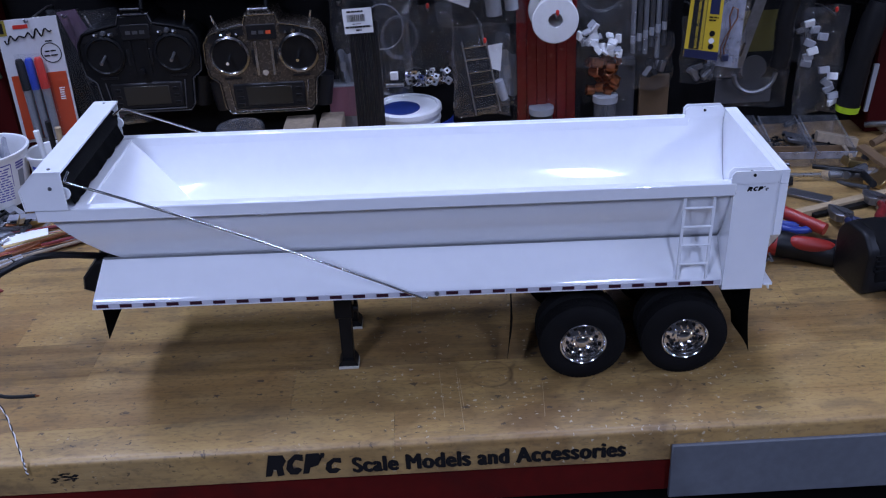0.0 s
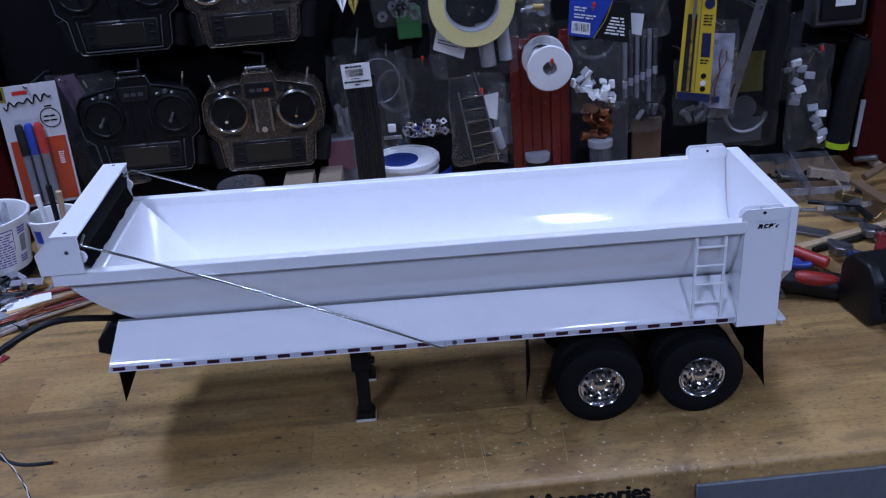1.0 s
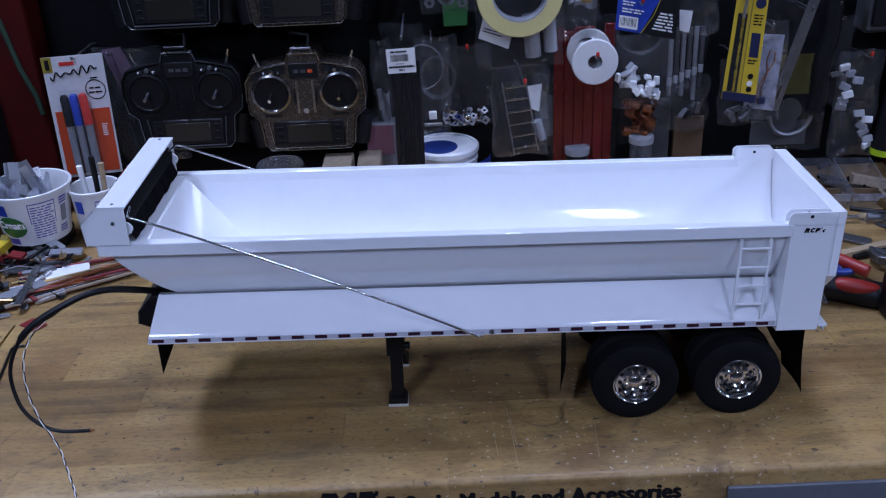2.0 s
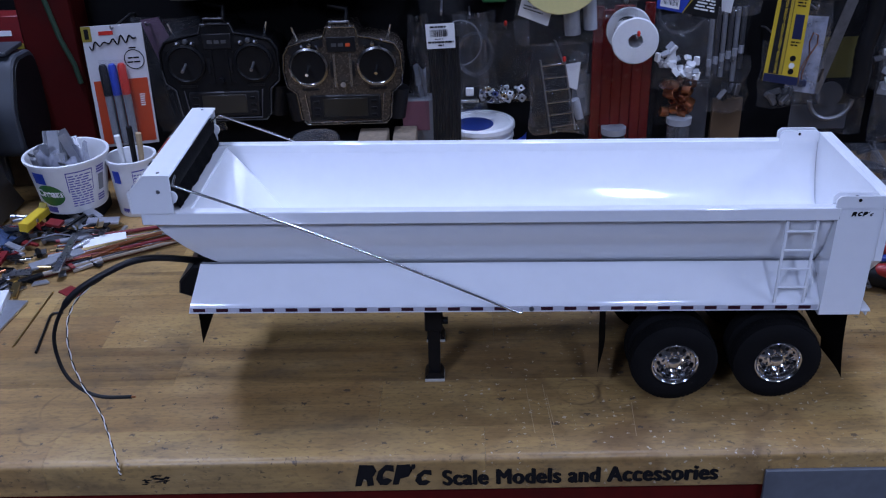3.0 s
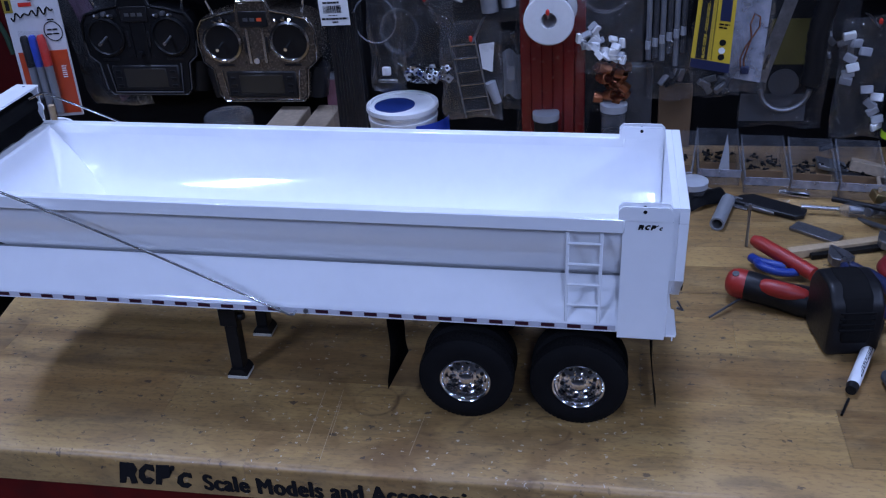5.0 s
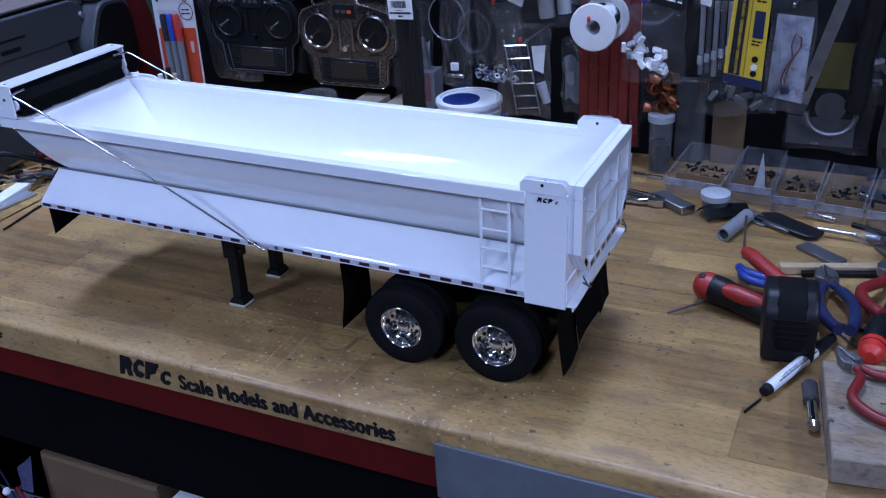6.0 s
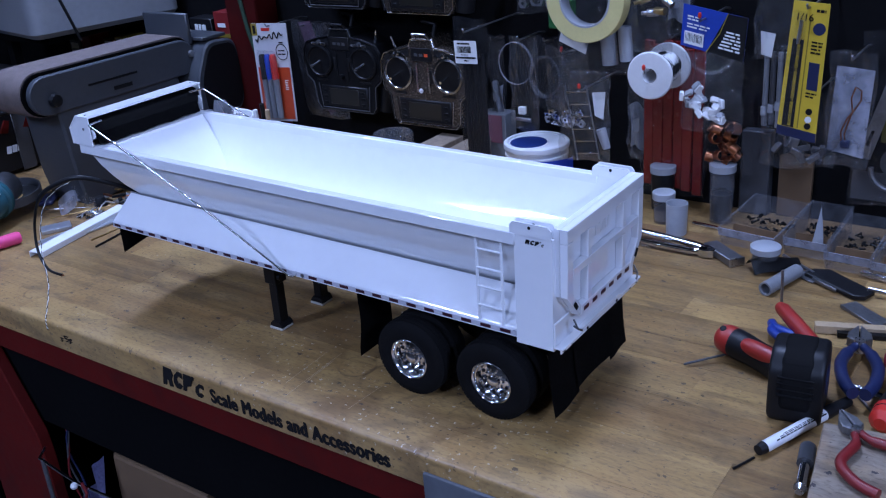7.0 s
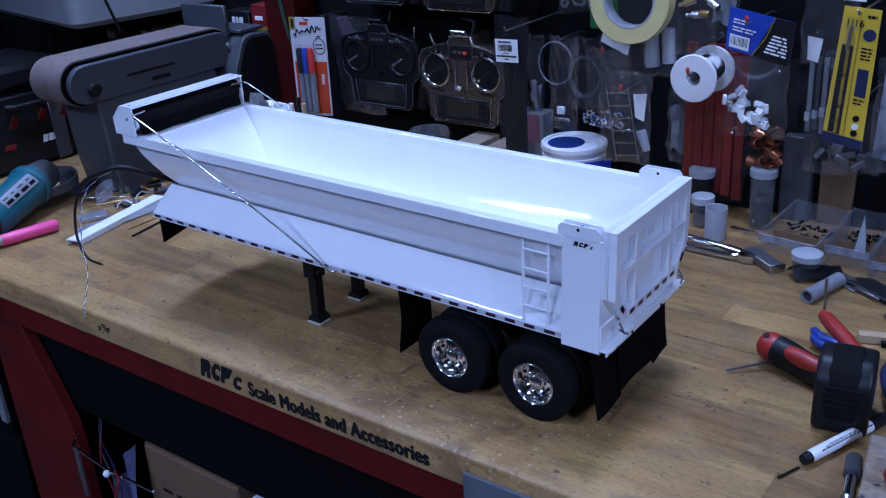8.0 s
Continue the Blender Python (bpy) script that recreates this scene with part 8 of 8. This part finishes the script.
part("blue_handle", tube(B(), smooth_path([(-0.034, -0.016, -0.002), (-0.020, -0.020, 0.000), (-0.004, -0.016, 0.001), (0.012, -0.006, 0.0)], 4), 0.0062, 12), DEEPBLUE, rh)
part("blue_handle", tube(B(), smooth_path([(-0.020, -0.022, 0.0), (-0.008, -0.030, 0.002), (0.010, -0.028, 0.002), (0.022, -0.016, 0.0), (0.030, -0.004, 0.0)], 4), 0.0056, 12), DEEPBLUE, rh)
rodp = B()
tube(rodp, [(0.490, 0.350, BT + 0.001), (0.489, 0.347, BT + 0.060)], 0.0018, 8)
single("upright_pin", rodp, DULLSTEEL, "thin steel pin standing up beside the cutters", "pin")


def pliers(name, m, grip, label, spread=0.018, metal=None):
    t = thing(name, (0, 0, 0), label, "pliers", turn=m)
    for s in (-1, 1):
        part("handle", tube(B(), smooth_path([(0.0, s * 0.004, 0.008), (-0.020, s * 0.012, 0.008), (-0.050, s * (0.014 + spread), 0.008), (-0.085, s * (0.010 + spread * 1.1), 0.007), (-0.110, s * (0.002 + spread * 0.9), 0.007)], 4), [0.0046] * 4 + [0.0064] * 13, 12), grip, t)
        part("jaw", prism(B(), [(0.0, s * 0.001), (0.012, s * 0.013), (0.026, s * 0.012), (0.048, s * 0.001)], "z", 0.002, 0.013, 0.001), metal or DULLSTEEL, t)
    part("pivot", lathe(B(), [(0.0, 0.015), (0.006, 0.0145), (0.007, 0.0)], (0.004, 0, 0), "z", 14), STEEL, t)
    return t


pliers("side_cutters", Matrix.Translation((0.592, 0.284, BT + 0.008)) @ pose(0, 0, 0, 0, 4, 102), NAVY, "blue-handled side cutters lying open on the bench", 0.004)
pliers("long_nose_pliers", Matrix.Translation((0.655, 0.330, BT + 0.006)) @ pose(0, 0, 0, 0, 6, 98), DARKRED, "dark red handled pliers lying on the bench", 0.022)
rod("chrome_socket_bar", (0.590, 0.222), (0.640, 0.212), 0.0035, CHROME, "bright chrome bar lying among the pliers", "bar", "chrome drivers")
sd2 = thing("screwdriver", (0, 0, 0), "red and black handled screwdriver on the bench", "screwdriver", turn=Matrix.Translation((0.646, 0.192, BT + 0.0145)) @ pose(0, 0, 0, 0, 0, 84))
part("handle", tube(B(), [(-0.040, 0, 0), (-0.030, 0, 0), (0.020, 0, 0), (0.045, 0, 0)], [0.008, 0.0135, 0.0125, 0.009], 16), BLACKPLASTIC, sd2)
part("red_end", tube(B(), [(-0.046, 0, 0), (-0.040, 0, 0), (-0.022, 0, 0)], [0.006, 0.0125, 0.0140], 16), RED, sd2)
part("shaft", tube(B(), [(0.045, 0, 0), (0.12, 0, -0.006)], 0.003, 8), STEEL, sd2)

# marker pen with bars of print
pen = thing("permanent_marker", (0, 0, 0), "white and black permanent marker with unreadable print lying down", "marker", turn=Matrix.Translation((0.5764, 0.1180, BT + 0.0075)) @ pose(0, 0, 0, 0, 0, 67))
part("barrel", tube(B(), [(-0.052, 0, 0), (0.034, 0, 0)], 0.0060, 18), WHITEPLASTIC, pen)
part("end_plug", tube(B(), [(-0.060, 0, 0), (-0.052, 0, 0)], [0.0050, 0.0062], 18), BLACKPLASTIC, pen)
part("cap", tube(B(), [(0.034, 0, 0), (0.040, 0, 0), (0.072, 0, 0)], [0.0062, 0.0067, 0.0052], 18), BLACKPLASTIC, pen)
r_ = random.Random(98)
for row, (a0, a1) in enumerate(((38, 50), (56, 63), (68, 74))):
    u0 = -0.040 + 0.006 * row
    while u0 < 0.026:
        wd = r_.uniform(0.0025, 0.0075)
        part("print_bar", sheet(B(), lambda u, v: (u0 + wd * u + 0.0008 * v, -0.0062 * math.cos(radians(a0 + (a1 - a0) * v)), 0.0062 * math.sin(radians(a0 + (a1 - a0) * v))), 1, 4), INK, pen)
        u0 += wd + 0.0014
rod("pencil_lead", (0.540, 0.033), (0.551, 0.058), 0.0013, BLACK, "thin dark pick tip beside the marker", "pick")
nd = thing("nut_driver", (0, 0, 0), "black and chrome nut driver bit on the bench", "nut driver", turn=Matrix.Translation((0.5955, 0.063, BT + 0.0080)) @ pose(0, 0, 0, 0, 0, 99) @ Matrix.Scale(0.84, 4))
part("socket", tube(B(), [(-0.002, 0, 0), (0.030, 0, 0), (0.036, 0, 0)], [0.0088, 0.0088, 0.005], 16), DARKGREY, nd)
part("shank", tube(B(), [(-0.045, 0, 0), (-0.002, 0, 0)], 0.0058, 12), CHROME, nd)
part("tip", tube(B(), [(-0.052, 0, 0), (-0.045, 0, 0)], [0.0045, 0.0072], 12), STEEL, nd)
wb = thing("scrap_board", (0, 0, 0), "weathered grey scrap board lying on the bench", "board", turn=Matrix.Translation((0.690, 0.034, BT + 0.0008)) @ pose(0, 0, 0, 0, 0, 8))
part("board", box(B(), -0.080, 0.12, -0.066, 0.085, 0.0, 0.027, 0.0015), BOARDWOOD, wb)
pliers("combination_pliers", Matrix.Translation((0.632, 0.090, BT + 0.0295)) @ pose(0, 0, 0, 0, 0, 128) @ Matrix.Scale(0.75, 4), DARKRED, "red-handled pliers lying open on a scrap board", 0.030)
r_ = random.Random(99)
for k in range(10):
    x, y = r_.uniform(0.58, 0.76), r_.uniform(0.18, 0.46)
    rod("small_bit", (x, y), (x + r_.uniform(-0.03, 0.03), y + r_.uniform(-0.02, 0.02) + 0.004), r_.choice((0.0015, 0.0025)), r_.choice((STEEL, DULLSTEEL, BRASS)), "small steel bit loose on the bench", "bit", "loose bits")
# rubbish along the back of the bench at the right
for k in range(48):
    x, y = r_.uniform(0.62, 0.98), r_.uniform(0.40, 0.62)
    m = Matrix.Translation((x, y, BT + 0.002 + r_.uniform(0, 0.02))) @ pose(0, 0, 0, r_.uniform(-15, 15), r_.uniform(-15, 15), r_.uniform(0, 180))
    ln, w, h = r_.uniform(0.02, 0.07), r_.uniform(0.008, 0.03), r_.uniform(0.002, 0.014)
    bm = B()
    if k % 2:
        box(bm, -ln / 2, ln / 2, -w / 2, w / 2, 0, h, 0.0006)
    else:
        tube(bm, [(-ln / 2, 0, h / 2), (ln / 2, 0, h / 2)], h / 2 + 0.001, 10)
    single("workshop_scrap", bm, r_.choice((CARDBOARD, DARKGREY, DULLSTEEL, BLACKPLASTIC, BLACKPLASTIC, NAVY, BRASS, GREYWOOD)), "odd workshop scrap at the back of the bench", "scrap", "scraps at the back", turn=m)

# under the bench: a red box, a chrome rod and hanging cable
lowtool = thing("chrome_rack_bar", (-0.37, -0.10, 0.63), "thin chrome bar with a white ball across the bench leg", "bar")
part("bar", tube(B(), [(-0.470, -0.0800, 0.650), (-0.455, -0.100, 0.648), (-0.368, -0.100, 0.635), (-0.265, -0.100, 0.641)], 0.0022, 8), CHROME, lowtool)
part("ball", lathe(B(), [(0.0, -0.0055), (0.004, -0.0038), (0.0055, 0.0), (0.004, 0.0038), (0.0, 0.0055)], (-0.367, -0.1055, 0.634), "z", 14), WHITEPLASTIC, lowtool)
part("hook_end", tube(B(), [(-0.447, -0.100, 0.648), (-0.446, -0.101, 0.600), (-0.446, -0.101, 0.560)], 0.0035, 8), DULLSTEEL, lowtool)
part("spring_clip", tube(B(), [(-0.352, -0.101, 0.637), (-0.346, -0.104, 0.646), (-0.340, -0.104, 0.630), (-0.350, -0.104, 0.612), (-0.362, -0.104, 0.590)], 0.0022, 8), DARKRED, lowtool)
